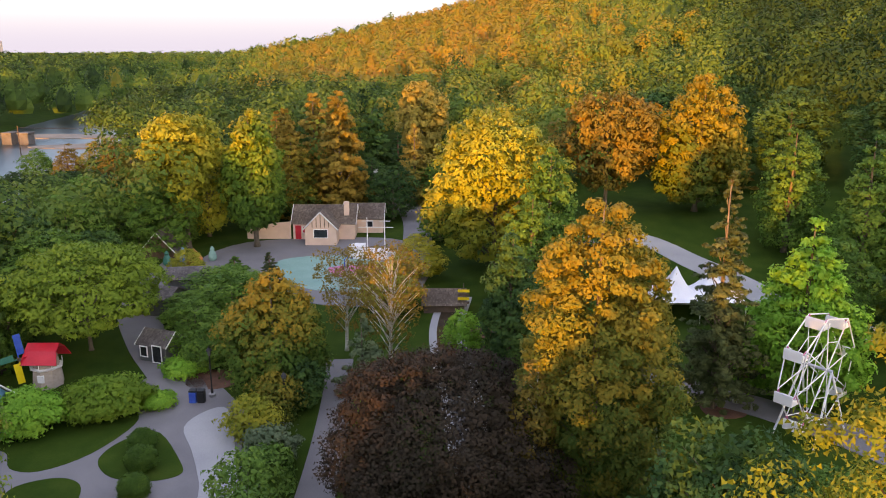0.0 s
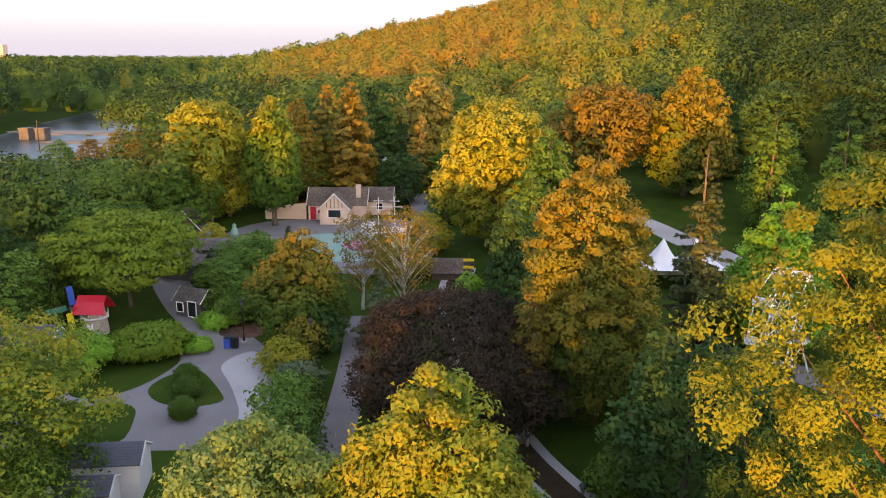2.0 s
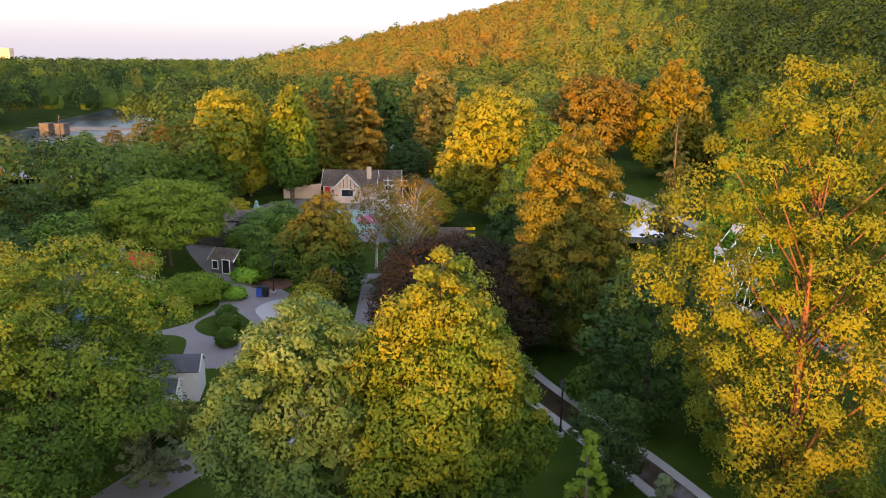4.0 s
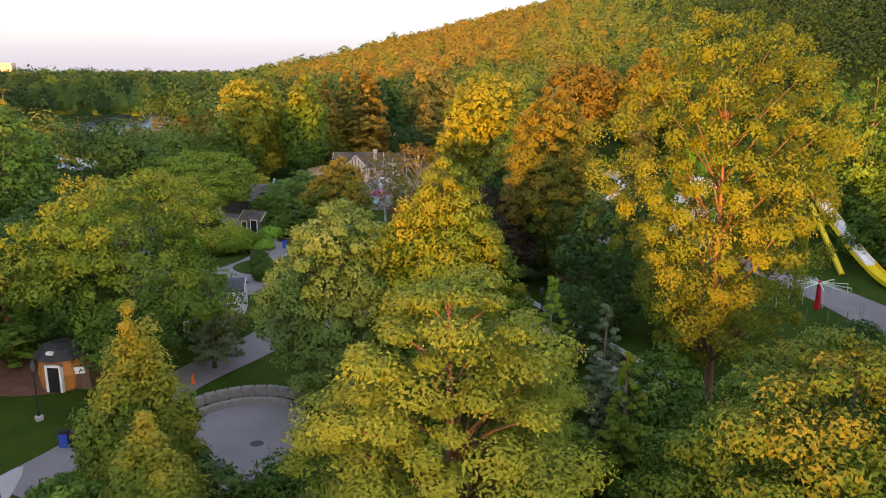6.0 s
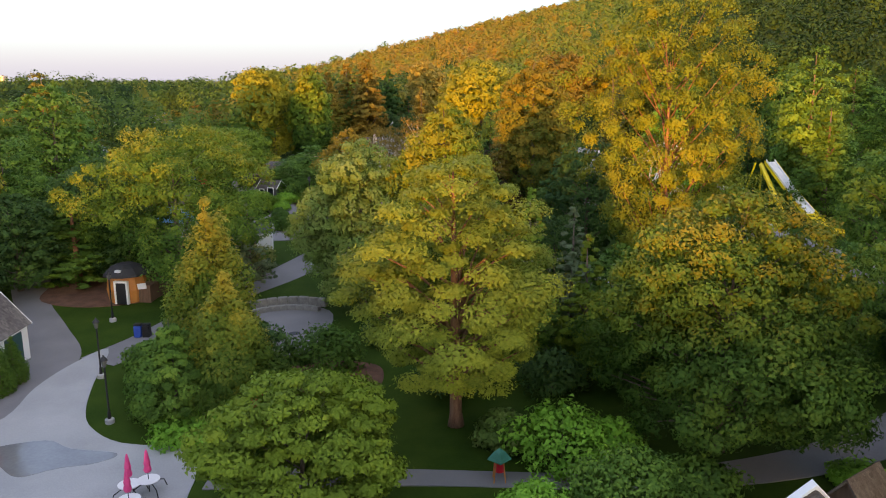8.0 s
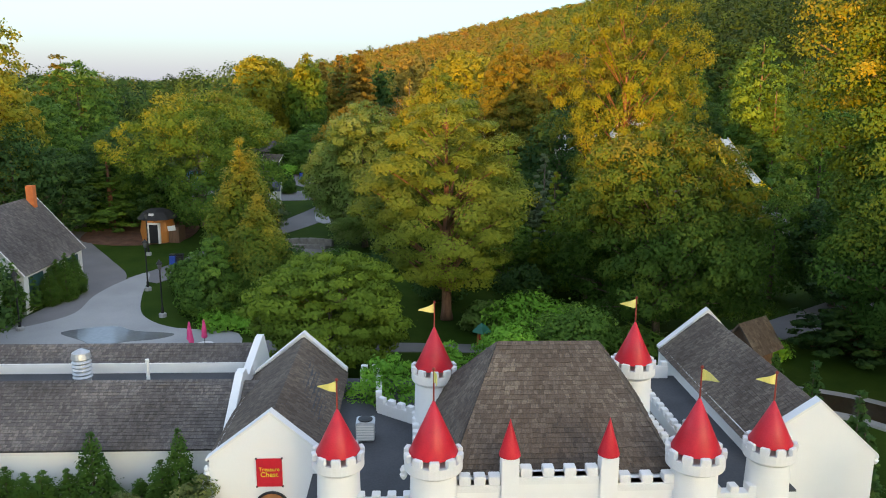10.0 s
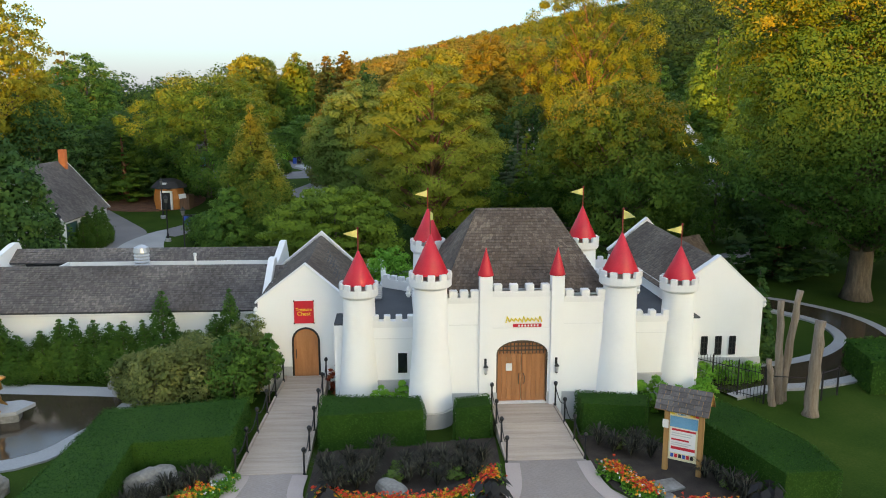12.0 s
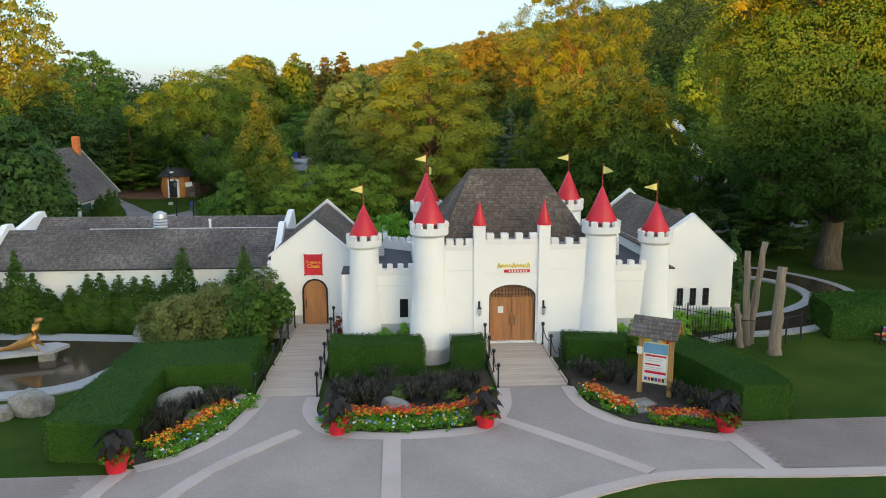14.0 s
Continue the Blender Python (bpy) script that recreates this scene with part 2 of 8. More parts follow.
M_SHINGLE2 = surface("slate_grey_shingles", [(0.06, 0.052, 0.048), (0.095, 0.083, 0.077), (0.14, 0.124, 0.114), (0.23, 0.2, 0.18)], 0.3, 0.9, 0.6, 60, island=0.5)
M_FLAT = surface("dark_roofing", [(0.035, 0.037, 0.042), (0.055, 0.058, 0.064), (0.08, 0.08, 0.085)], 0.5, 0.8, 0.3, 30)
M_OAK = surface("varnished_oak", [(0.26, 0.1, 0.035), (0.38, 0.16, 0.06), (0.46, 0.21, 0.085)], 1.4, 0.5, 0.2, 14, stretch=(4, 4, 0.35))
M_DARKWOOD = surface("dark_timber", [(0.05, 0.035, 0.025), (0.09, 0.06, 0.04), (0.13, 0.09, 0.06)], 2.0, 0.8, 0.3, 10)
M_DECK = surface("weathered_boards", [(0.35, 0.28, 0.225), (0.44, 0.36, 0.295), (0.51, 0.43, 0.36)], 1.2, 0.85, 0.3, 14, stretch=(0.4, 4, 4), vary=0.25)
M_IRON = surface("black_iron", [(0.012, 0.012, 0.013), (0.02, 0.02, 0.021), (0.03, 0.03, 0.03)], 2.0, 0.5, 0.1, 20, metal=0.3)
M_GLASS = surface("dark_window_glass", [(0.01, 0.012, 0.014), (0.02, 0.022, 0.025), (0.03, 0.032, 0.035)], 1.0, 0.08, 0.0, 4)
M_YELLOWF = surface("yellow_cloth", [(0.7, 0.6, 0.12), (0.78, 0.68, 0.2), (0.82, 0.74, 0.3)], 2.0, 0.8, 0.1, 10)
M_WATER = surface("dark_water", [(0.035, 0.026, 0.017), (0.055, 0.04, 0.026), (0.08, 0.058, 0.038)], 0.9, 0.1, 0.05, 10)
M_RIVER = surface("river_water", [(0.025, 0.032, 0.03), (0.035, 0.045, 0.042), (0.05, 0.06, 0.055)], 0.05, 0.3, 0.1, 10)


# ---- mesh helpers ----
def part(name, bm, material, parent, label="", kind="", smooth=False):
    me = bpy.data.meshes.new(name)
    bmesh.ops.recalc_face_normals(bm, faces=bm.faces)
    bm.to_mesh(me)
    bm.free()
    if smooth:
        for p in me.polygons:
            p.use_smooth = True
    me.materials.append(material)
    ob = new(name, me)
    ob.parent = parent
    return tagged(ob, label, kind=kind)


def thing(name, label, category, x=0.0, y=0.0, z=0.0, group="", kind="", turn=0.0):
    ob = new(name)
    ob.matrix_world = pose(x, y, z, 0, 0, turn)
    return tagged(ob, label, category, group, kind)


def box(bm, x0, x1, y0, y1, z0, z1, bevel=0.0, m=None):
    g = bmesh.ops.create_cube(bm, size=1.0)
    vs = g["verts"]
    for v in vs:
        v.co = Vector((x0 + (v.co.x + 0.5) * (x1 - x0), y0 + (v.co.y + 0.5) * (y1 - y0), z0 + (v.co.z + 0.5) * (z1 - z0)))
    if bevel:
        es = list({e for v in vs for e in v.link_edges})
        r = bmesh.ops.bevel(bm, geom=es, offset=bevel, segments=2, affect="EDGES")
        vs = r["verts"] if r["verts"] else vs
    if m is not None:
        bmesh.ops.transform(bm, matrix=m, verts=list({v for v in vs}))
    return bm


def lathe(bm, profile, x=0.0, y=0.0, sides=20):
    """A round body about the upright axis through (x, y); profile: (radius, height) from below up."""
    rings = []
    for r, z in profile:
        rings.append([bm.verts.new((x + r * math.cos(2 * math.pi * k / sides), y + r * math.sin(2 * math.pi * k / sides), z)) for k in range(sides)])
    for a, b in zip(rings, rings[1:]):
        for k in range(sides):
            bm.faces.new((a[k], a[(k + 1) % sides], b[(k + 1) % sides], b[k]))
    bm.faces.new(rings[0][::-1])
    bm.faces.new(rings[-1])
    return bm


def tube(bm, pts, radii, sides=6):
    """A tapering rod along the points."""
    pts = [Vector(p) for p in pts]
    rings = []
    for k, p in enumerate(pts):
        d = (pts[min(k + 1, len(pts) - 1)] - pts[max(k - 1, 0)]).normalized()
        a = d.cross(Vector((0.31, 0.17, 0.93)) if abs(d.z) < 0.9 else Vector((1, 0.2, 0))).normalized()
        b = d.cross(a)
        rings.append([bm.verts.new(p + float(radii[k]) * (math.cos(2 * math.pi * j / sides) * a + math.sin(2 * math.pi * j / sides) * b)) for j in range(sides)])
    for a, b in zip(rings, rings[1:]):
        for k in range(sides):
            bm.faces.new((a[k], a[(k + 1) % sides], b[(k + 1) % sides], b[k]))
    bm.faces.new(rings[0][::-1])
    bm.faces.new(rings[-1])
    return bm


def prism(bm, outline, z0, z1):
    """An upright prism over a flat outline of (x, y)."""
    lo = [bm.verts.new((x, y, z0)) for x, y in outline]
    hi = [bm.verts.new((x, y, z1)) for x, y in outline]
    bm.faces.new(lo[::-1])
    bm.faces.new(hi)
    n = len(lo)
    for k in range(n):
        bm.faces.new((lo[k], lo[(k + 1) % n], hi[(k + 1) % n], hi[k]))
    return bm


def slab(bm, outline, y0, y1):
    """A prism along y over an outline of (x, z)."""
    a = [bm.verts.new((x, y0, z)) for x, z in outline]
    b = [bm.verts.new((x, y1, z)) for x, z in outline]
    bm.faces.new(a)
    bm.faces.new(b[::-1])
    n = len(a)
    for k in range(n):
        bm.faces.new((a[k], b[k], b[(k + 1) % n], a[(k + 1) % n]))
    return bm


def spline(pts, n=8, closed=False):
    """Points on a smooth curve through pts."""
    out, m = [], len(pts)
    for k in range(m if closed else m - 1):
        p = [Vector(pts[(k + j) % m] if closed else pts[min(max(k + j, 0), m - 1)]) for j in (-1, 0, 1, 2)]
        for s in range(n):
            t = s / n
            out.append(tuple(0.5 * (2 * p[1] + (p[2] - p[0]) * t + (2 * p[0] - 5 * p[1] + 4 * p[2] - p[3]) * t * t + (3 * p[1] - p[0] - 3 * p[2] + p[3]) * t ** 3)))
    if not closed:
        out.append(tuple(pts[-1]))
    return out


def quads_mesh(name, verts, material, tint=None, facing=None):
    """One mesh of separate faces: verts is an array (faces, corners, 3)."""
    n, loop = verts.shape[:2]
    me = bpy.data.meshes.new(name)
    me.vertices.add(n * loop)
    me.vertices.foreach_set("co", np.ascontiguousarray(verts, dtype=np.float32).ravel())
    me.loops.add(n * loop)
    me.loops.foreach_set("vertex_index", np.arange(n * loop, dtype=np.int32))
    me.polygons.add(n)
    me.polygons.foreach_set("loop_start", np.arange(0, n * loop, loop, dtype=np.int32))
    if tint is not None:
        at = me.attributes.new("tint", "FLOAT", "POINT")
        at.data.foreach_set("value", np.repeat(np.asarray(tint, dtype=np.float32), loop))
    me.update(calc_edges=True)
    if facing is not None:
        f = facing / (np.linalg.norm(facing, axis=1)[:, None] + 1e-9)
        me.normals_split_custom_set_from_vertices(np.repeat(f, loop, axis=0).astype(np.float32))
    me.materials.append(material)
    return me


# ---- ground ----
def height(x, y):
    """The lie of the land."""
    z = np.interp(y, [4, 30, 48, 60, 80, 100, 135, 170, 230], [-1.1, -0.5, 0.1, 1.1, 2.9, 3.6, 5.0, 6.2, 7.0])
    hill = 0.23 * np.maximum(0.0, x - 38 + (y - 150) * 0.36)
    hill = hill * np.clip((y - 20) / 120, 0, 1)
    hill = np.minimum(hill, 95.0) * np.clip((1150 - y) / 250, 0, 1)
    river = np.exp(-((x + 112 + (y - 240) * 0.16) / 26.0) ** 2) * np.clip((y - 150) / 50, 0, 1) * np.clip((620 - y) / 60, 0, 1)
    west = 2.5 * np.clip((-x - 40) / 40, 0, 1) * np.clip((y - 90) / 60, 0, 1)
    rise = 13.0 * np.clip((-140 - y) / 160, 0, 1)
    bank = 4.2 * np.clip((x - 12) / 10, 0, 1) * np.clip((y - 112) / 25, 0, 1) * np.clip((230 - y) / 60, 0, 1)
    return z + hill - 7.0 * river - west + rise + bank


def land(x, y):
    return float(height(np.array(float(x)), np.array(float(y))))

# ---- trees ----
def leaf_cards(rng, centres, radii, per, size, flat=0.75, droop=0.0, up=0.35, ruffle=0.5, broad=0.42, shell=0.35, outward=None):
    """Small leaf sprays in clumps; centres (n, 3), radii (n,). Gives an array (n * per, 3, 3)
    and, for each spray, the way it faces. outward: where the open side of each clump lies."""
    n = len(centres)
    d = rng.normal(size=(n * per, 3))
    d /= np.linalg.norm(d, axis=1)[:, None]
    if outward is not None:                     # leaves crowd towards the light
        o = np.repeat(outward, per, axis=0)
        dot = (d * o).sum(1)
        turn = (dot < -0.1) & (rng.uniform(size=n * per) < 0.72)
        d[turn] -= 2 * dot[turn, None] * o[turn]
    r = rng.uniform(shell, 1.0, n * per) ** 0.6 * (1 + 0.14 * rng.normal(size=n * per))
    rad = np.repeat(radii, per)
    off = d * (r * rad)[:, None]
    off[:, 2] *= flat
    off[:, 2] -= droop * np.abs(rng.normal(size=n * per)) * rad
    pos = np.repeat(centres, per, axis=0) + off
    nor = d + rng.normal(size=d.shape) * ruffle
    nor[:, 2] += up
    nor /= np.linalg.norm(nor, axis=1)[:, None]
    a = np.cross(nor, rng.normal(size=d.shape))
    a /= np.linalg.norm(a, axis=1)[:, None]
    if droop:
        a[:, 2] -= droop * 1.2
        a /= np.linalg.norm(a, axis=1)[:, None]
    b = np.cross(nor, a)
    b /= np.linalg.norm(b, axis=1)[:, None] + 1e-9
    s = size * rng.uniform(0.6, 1.35, n * per)[:, None]
    tip, wide = a * s, b * s * broad
    return np.stack([pos - tip * 0.55, pos + tip * 0.45 - wide * 0.95, pos + tip * 0.45 + wide * 0.95], 1), nor


def outline(us, rs):
    return lambda u: np.interp(u, us, rs)


# how wide a crown is from its foot (0) to its top (1)
PROFILES = {
    "round": outline((0, 0.15, 0.4, 0.65, 0.85, 1), (0.55, 0.85, 1.0, 0.93, 0.66, 0.2)),
    "oval": outline((0, 0.12, 0.35, 0.6, 0.82, 1), (0.6, 0.9, 1.0, 0.86, 0.58, 0.14)),
    "broad": outline((0, 0.15, 0.45, 0.7, 0.88, 1), (0.72, 0.92, 1.0, 0.9, 0.66, 0.25)),
    "dome": outline((0, 0.2, 0.45, 0.7, 0.88, 1), (0.5, 0.8, 1.0, 0.95, 0.7, 0.25)),
    "larch": outline((0, 0.1, 0.5, 0.8, 1), (0.9, 1.0, 0.75, 0.4, 0.04)),
    "cone": outline((0, 0.06, 0.5, 1), (0.8, 1.0, 0.5, 0.02)),
    "flame": outline((0, 0.15, 0.35, 0.7, 1), (0.8, 1.0, 0.93, 0.48, 0.03)),
    "pine": outline((0, 0.1, 0.4, 0.58, 0.72, 0.88, 1), (0.45, 0.72, 1.0, 0.9, 0.68, 0.52, 0.3)),
    "vase": outline((0, 0.3, 0.6, 0.85, 1), (0.3, 0.62, 0.95, 0.9, 0.5)),
    "fan": outline((0, 0.12, 0.3, 0.55, 0.8, 1), (0.5, 0.85, 0.95, 1.0, 0.8, 0.45)),
}


def spaced(rng, many, n):
    """n of the points, spread evenly: each next one is the farthest from those already taken."""
    took = [int(rng.integers(len(many)))]
    gap = ((many - many[took[0]]) ** 2).sum(1)
    for _ in range(n - 1):
        k = int(np.argmax(gap * rng.uniform(0.25, 1.0, len(many))))
        took.append(k)
        gap = np.minimum(gap, ((many - many[k]) ** 2).sum(1))
    return many[took], np.sqrt(gap.max())


def tree_meshes(kind, seed, high, wide, leaf, trunk, bare=0.25, clumps=70, per=120, size=0.3, clump=None, droop=0.0,
                limbs=14, flat=0.75, girth=None, up=0.35, fill=0.45, wobble=0.25, tiers=None, broad=0.42):
    """A trunk with limbs and a crown of leaf clumps, standing at the origin. wide: the crown's width;
    tiers: for spruces, the height from one whorl of boughs to the next."""
    rng = np.random.default_rng(seed)
    z0 = high * bare
    rr = clump or wide * 0.13
    if kind in ("cone", "larch"):
        step = tiers or max(0.5, (high - z0) / 26)
        pts, thick = [], []
        for z in np.arange(z0, high * 0.985, step):
            reach = PROFILES[kind]((z - z0) / (high - z0)) * wide / 2
            for k in range(int(max(3, min(8, 4 + reach)))):
                ang, far = rng.uniform(0, 2 * np.pi), reach * rng.uniform(0.7, 1.12)
                for f in np.arange(far, min(0.3, far * 0.6), -rr * 0.95):
                    pts.append((f * np.cos(ang), f * np.sin(ang), z + rng.uniform(-0.3, 0.3) * step - droop * f + 0.12 * f * f / max(reach, 0.5)))
                    thick.append(rr * (0.5 + 0.5 * (1 - f / max(far, 0.1))) * rng.uniform(0.75, 1.15) * min(1.0, 0.35 + reach / 2))
        centres, rad = np.array(pts), np.array(thick)
        flat = min(flat, 0.5)
    else:
        u = rng.uniform(0, 1, clumps * 14)
        ang = rng.uniform(0, 2 * np.pi, clumps * 14)
        ph = rng.uniform(0, 6.3, 4)
        lump = 1 + wobble * (0.4 * np.sin(2 * ang + 4 * u + ph[0]) + 0.4 * np.sin(3 * ang - 7 * u + ph[1]) + 0.3 * np.sin(5 * ang + 11 * u + ph[2]) - 0.35)
        prof = PROFILES[kind](u) * lump
        far = np.sqrt(rng.uniform(fill * fill, 1.0, clumps * 14)) * prof * max(wide / 2 - rr * 0.7, 0.1)
        top = high - rr * flat - 0.06 * high * wobble * (1 + np.sin(2 * ang + ph[3]))
        many = np.stack([far * np.cos(ang), far * np.sin(ang), z0 + rr * 0.4 + u * (top - z0 - rr * 0.4)], 1)
        centres, gap = spaced(rng, many, clumps)
        rad = rr * rng.uniform(0.62, 1.38, clumps) * (0.72 + 0.28 * PROFILES[kind]((centres[:, 2] - z0) / (high - z0)))
    n = len(centres)
    axis = np.stack([centres[:, 0], centres[:, 1], (centres[:, 2] - z0 - 0.3 * (high - z0)) * 0.8 * wide / (high - z0)], 1)
    axis /= np.linalg.norm(axis, axis=1)[:, None] + 1e-6
    open_side = axis + np.array([0, 0, 0.45])
    open_side /= np.linalg.norm(open_side, axis=1)[:, None]
    cards, face = leaf_cards(rng, centres, rad, per, size, flat, droop if kind in ("vase", "oval", "round", "fan") else 0.1 * droop, up, broad=broad, outward=open_side)
    shade = np.clip(rng.normal(size=n) * 0.13, -0.25, 0.25)
    crown = quads_mesh("crown", cards, leaf, np.repeat(shade, per), facing=face * 0.62 + np.repeat(axis, per, axis=0) * 0.7 + np.array([0, 0, 0.15]))
    bm = bmesh.new()
    g = girth or high * 0.018
    lean = rng.normal(size=2) * high * 0.012
    top = high * (0.95 if kind in ("cone", "larch", "flame", "pine", "oval") else 0.75)
    tr = [(lean[0] * k, lean[1] * k, top * k) for k in (0, 0.05, 0.3, 0.6, 1.0)]
    tube(bm, tr, [g * 1.45, g * 1.05, g * 0.85, g * 0.55, g * 0.12], 8)
    reach = np.hypot(centres[:, 0], centres[:, 1])
    for k in np.linspace(0, n - 1, min(limbs, n)).astype(int):
        c = centres[k]
        start = np.array([0, 0, max(z0 * 0.75, c[2] - (0.9 if kind in ("fan", "vase") else 0.55) * reach[k] - 0.05 * high)])
        start[2] = min(start[2], top * 0.95)
        start[:2] = lean * start[2] / top
        mid = start * 0.45 + c * 0.55 + np.array([0, 0, 0.06 * reach[k] * (1 if not droop else -0.2)])
        t = g * 0.42 * (1 - 0.6 * start[2] / top)
        tube(bm, [start, mid, c], [t, t * 0.65, t * 0.2], 5)
    me = bpy.data.meshes.new("trunk")
    bm.to_mesh(me)
    bm.free()
    for p in me.polygons:
        p.use_smooth = True
    me.materials.append(trunk)
    return me, crown


def plant(name, meshes, x, y, label, category="tree", scale=1.0, tall=1.0, turn=0.0, leaf=None, group="", z=None, sink=0.0):
    """A tree or shrub standing on the ground: an Empty with its trunk and crown."""
    ob = thing(name, label, category, x, y, (land(x, y) if z is None else z) - sink, group)
    ob.rotation_euler = (0, 0, radians(turn))
    ob.scale = (scale, scale, scale * tall)
    for part_name, me in zip(("trunk", "crown"), meshes):
        p = new(part_name, me)
        p.parent = ob
        if part_name == "crown" and leaf is not None:
            p.material_slots[0].link = "OBJECT"
            p.material_slots[0].material = leaf
    return ob


def hero(name, x, y, top, wide, kind, leaf, label, trunk=None, **more):
    """A tree of its own shape, whose top reaches the height top."""
    hero.count += 1
    high = top - land(x, y)
    return plant(name, tree_meshes(kind, hero.count * 7 + 3, high, wide, leaf, trunk or M_BARK, **more), x, y, label, leaf=None)


hero.count = 0

# ---- the ground, one sheet to the horizon ----
def axis_steps(near, far, fine, grow):
    out, v, s = [], near, fine
    while v < far:
        out.append(v)
        v += s
        s *= grow
    return out + [far]


xs = [-v for v in axis_steps(60, 2600, 4, 1.13)][::-1] + list(np.arange(-56, 60, 2.0)) + axis_steps(60, 2600, 4, 1.13)
ys = [-v for v in axis_steps(34, 1500, 3, 1.2)][::-1] + list(np.arange(-32, 160, 2.0)) + axis_steps(160, 4200, 4, 1.1)
gx, gy = np.meshgrid(np.array(xs), np.array(ys))
gzz = height(gx, gy)
# the beds of the pond and of the water channel lie below the lawn
me = bpy.data.meshes.new("ground")
nx, ny = len(xs), len(ys)
me.from_pydata(np.stack([gx.ravel(), gy.ravel(), gzz.ravel()], 1).tolist(), [],
               [(j * nx + i, j * nx + i + 1, (j + 1) * nx + i + 1, (j + 1) * nx + i) for j in range(ny - 1) for i in range(nx - 1)])
for p in me.polygons:
    p.use_smooth = True
me.materials.append(M_GRASS)
tagged(new("ground", me), "mown green lawn and woodland ground", "ground", kind="structure")


def sheet(name, outline, material, label, lift=0.03, smooth=6, flat=None, category="path", thick=0.0):
    """A paved or planted area on the ground: a smooth closed outline, filled with a fine grid that follows the land."""
    pts = spline(outline, smooth, True) if smooth else list(outline)
    bm = bmesh.new()
    vs = [bm.verts.new((p[0], p[1], 0)) for p in pts]
    f = bm.faces.new(vs)
    bmesh.ops.triangulate(bm, faces=[f])
    for k in range(2):
        long_edges = [e for e in bm.edges if e.calc_length() > 3.0]
        if long_edges:
            bmesh.ops.subdivide_edges(bm, edges=long_edges, cuts=1)
            bmesh.ops.triangulate(bm, faces=bm.faces)
    for v in bm.verts:
        v.co.z = (land(v.co.x, v.co.y) if flat is None else flat) + lift
    edge = [e for e in bm.edges if e.is_boundary]
    r = bmesh.ops.extrude_edge_only(bm, edges=edge)
    for v in r["geom"]:
        if isinstance(v, bmesh.types.BMVert):
            v.co.z -= 0.25
    ob = part(name, bm, material, None)
    return tagged(ob, label, category, kind="structure")


def ribbon(name, centre, width, material, label, lift=0.035, smooth=6, category="path"):
    """A path of even or changing width along a smooth line; centre: (x, y) or (x, y, width)."""
    pts = spline([(p[0], p[1], (p[2] if len(p) > 2 else width)) for p in centre], smooth)
    bm, rows = bmesh.new(), []
    for k, p in enumerate(pts):
        a, b = pts[max(k - 1, 0)], pts[min(k + 1, len(pts) - 1)]
        d = Vector((b[0] - a[0], b[1] - a[1])).normalized()
        row = []
        for s in (-0.5, -0.5, -0.25, 0, 0.25, 0.5, 0.5):
            x, y = p[0] - d.y * s * p[2], p[1] + d.x * s * p[2]
            row.append(bm.verts.new((x, y, land(x, y) + lift)))
        row[0].co.z -= 0.25
        row[-1].co.z -= 0.25
        rows.append(row)
    for a, b in zip(rows, rows[1:]):
        for k in range(6):
            bm.faces.new((a[k], a[k + 1], b[k + 1], b[k]))
    ob = part(name, bm, material, None)
    return tagged(ob, label, category, kind="structure")


PZ = -1.1
# forecourt
sheet("pavement", [(-60, -10.2), (-14.6, -10.2), (-13.2, -9.4), (-11.7, -7.4), (-11.1, -3.5), (-8.7, -3.55), (-8.5, -5.6), (-7.6, -7.2), (-5.5, -7.55), (-2.6, -7.2), (-1.5, -5.4),
                   (-1.15, -3.0), (1.8, -3.0), (2.1, -5.4), (3.2, -7.2), (5.9, -8.4), (8.7, -7.4), (40, -7.2), (60, -7.2), (60, -11.4), (10, -11.45), (4, -11.2), (1.4, -11.8), (-1.0, -13.0), (-3.0, -16.0), (-4, -40), (-20, -40), (-60, -18)],
      M_PAVE, "grey stamped paving of the forecourt", 0.03, 0)
# paths behind
sheet("path", [(-27.7, 46.6), (-26.1, 40.1), (-24.8, 35.9), (-23.4, 33.6), (-21.0, 31.8), (-16.4, 30.6), (-15.5, 25), (-15, 18), (-40, 18), (-36, 28), (-31.3, 32.4), (-29.4, 35.2), (-29.7, 39.4), (-29.2, 43.2)], M_CONCRETE, "pale concrete yard with a puddle", 0.05, 4)
ribbon("path", [(-32.5, 30, 3), (-30.8, 35, 3.2), (-30.4, 40, 3.4), (-31.2, 45, 4), (-34.2, 50.5, 3), (-38.8, 57.4, 2.8), (-43, 66, 4)], 3, M_ASPHALT, "grey asphalt path round a lawn", 0.035)
ribbon("path", [(-27.5, 44, 3.4), (-24.5, 50, 3.4), (-21.5, 58, 3.6), (-17, 65, 4), (-13.5, 74, 4.5), (-15.5, 82, 5), (-18.5, 89, 5.5), (-23, 96, 4.5), (-28.5, 104, 4), (-33, 114, 4), (-33, 128, 5)], 4, M_ASPHALT, "grey asphalt path through the park", 0.035)
sheet("path", [(-36, 76), (-34, 84), (-31.6, 84.6), (-30.1, 82.5), (-27.9, 82.2), (-25.4, 84.4), (-23.9, 88.5), (-24.6, 91), (-26, 96), (-22, 97), (-19.5, 93), (-18, 90), (-16.5, 84), (-15.5, 76)], M_ASPHALT, "grey asphalt court with lawn islands", 0.045, 4)
sheet("lawn", [(-24.5, 83.3), (-24.4, 85.2), (-23.3, 86.7), (-21.6, 87.2), (-18.9, 83.4), (-18.4, 81.8), (-20.3, 81.0), (-22.9, 81.5)], M_GRASS, "mown lawn island with round shrubs", 0.07, 4, category="lawn")
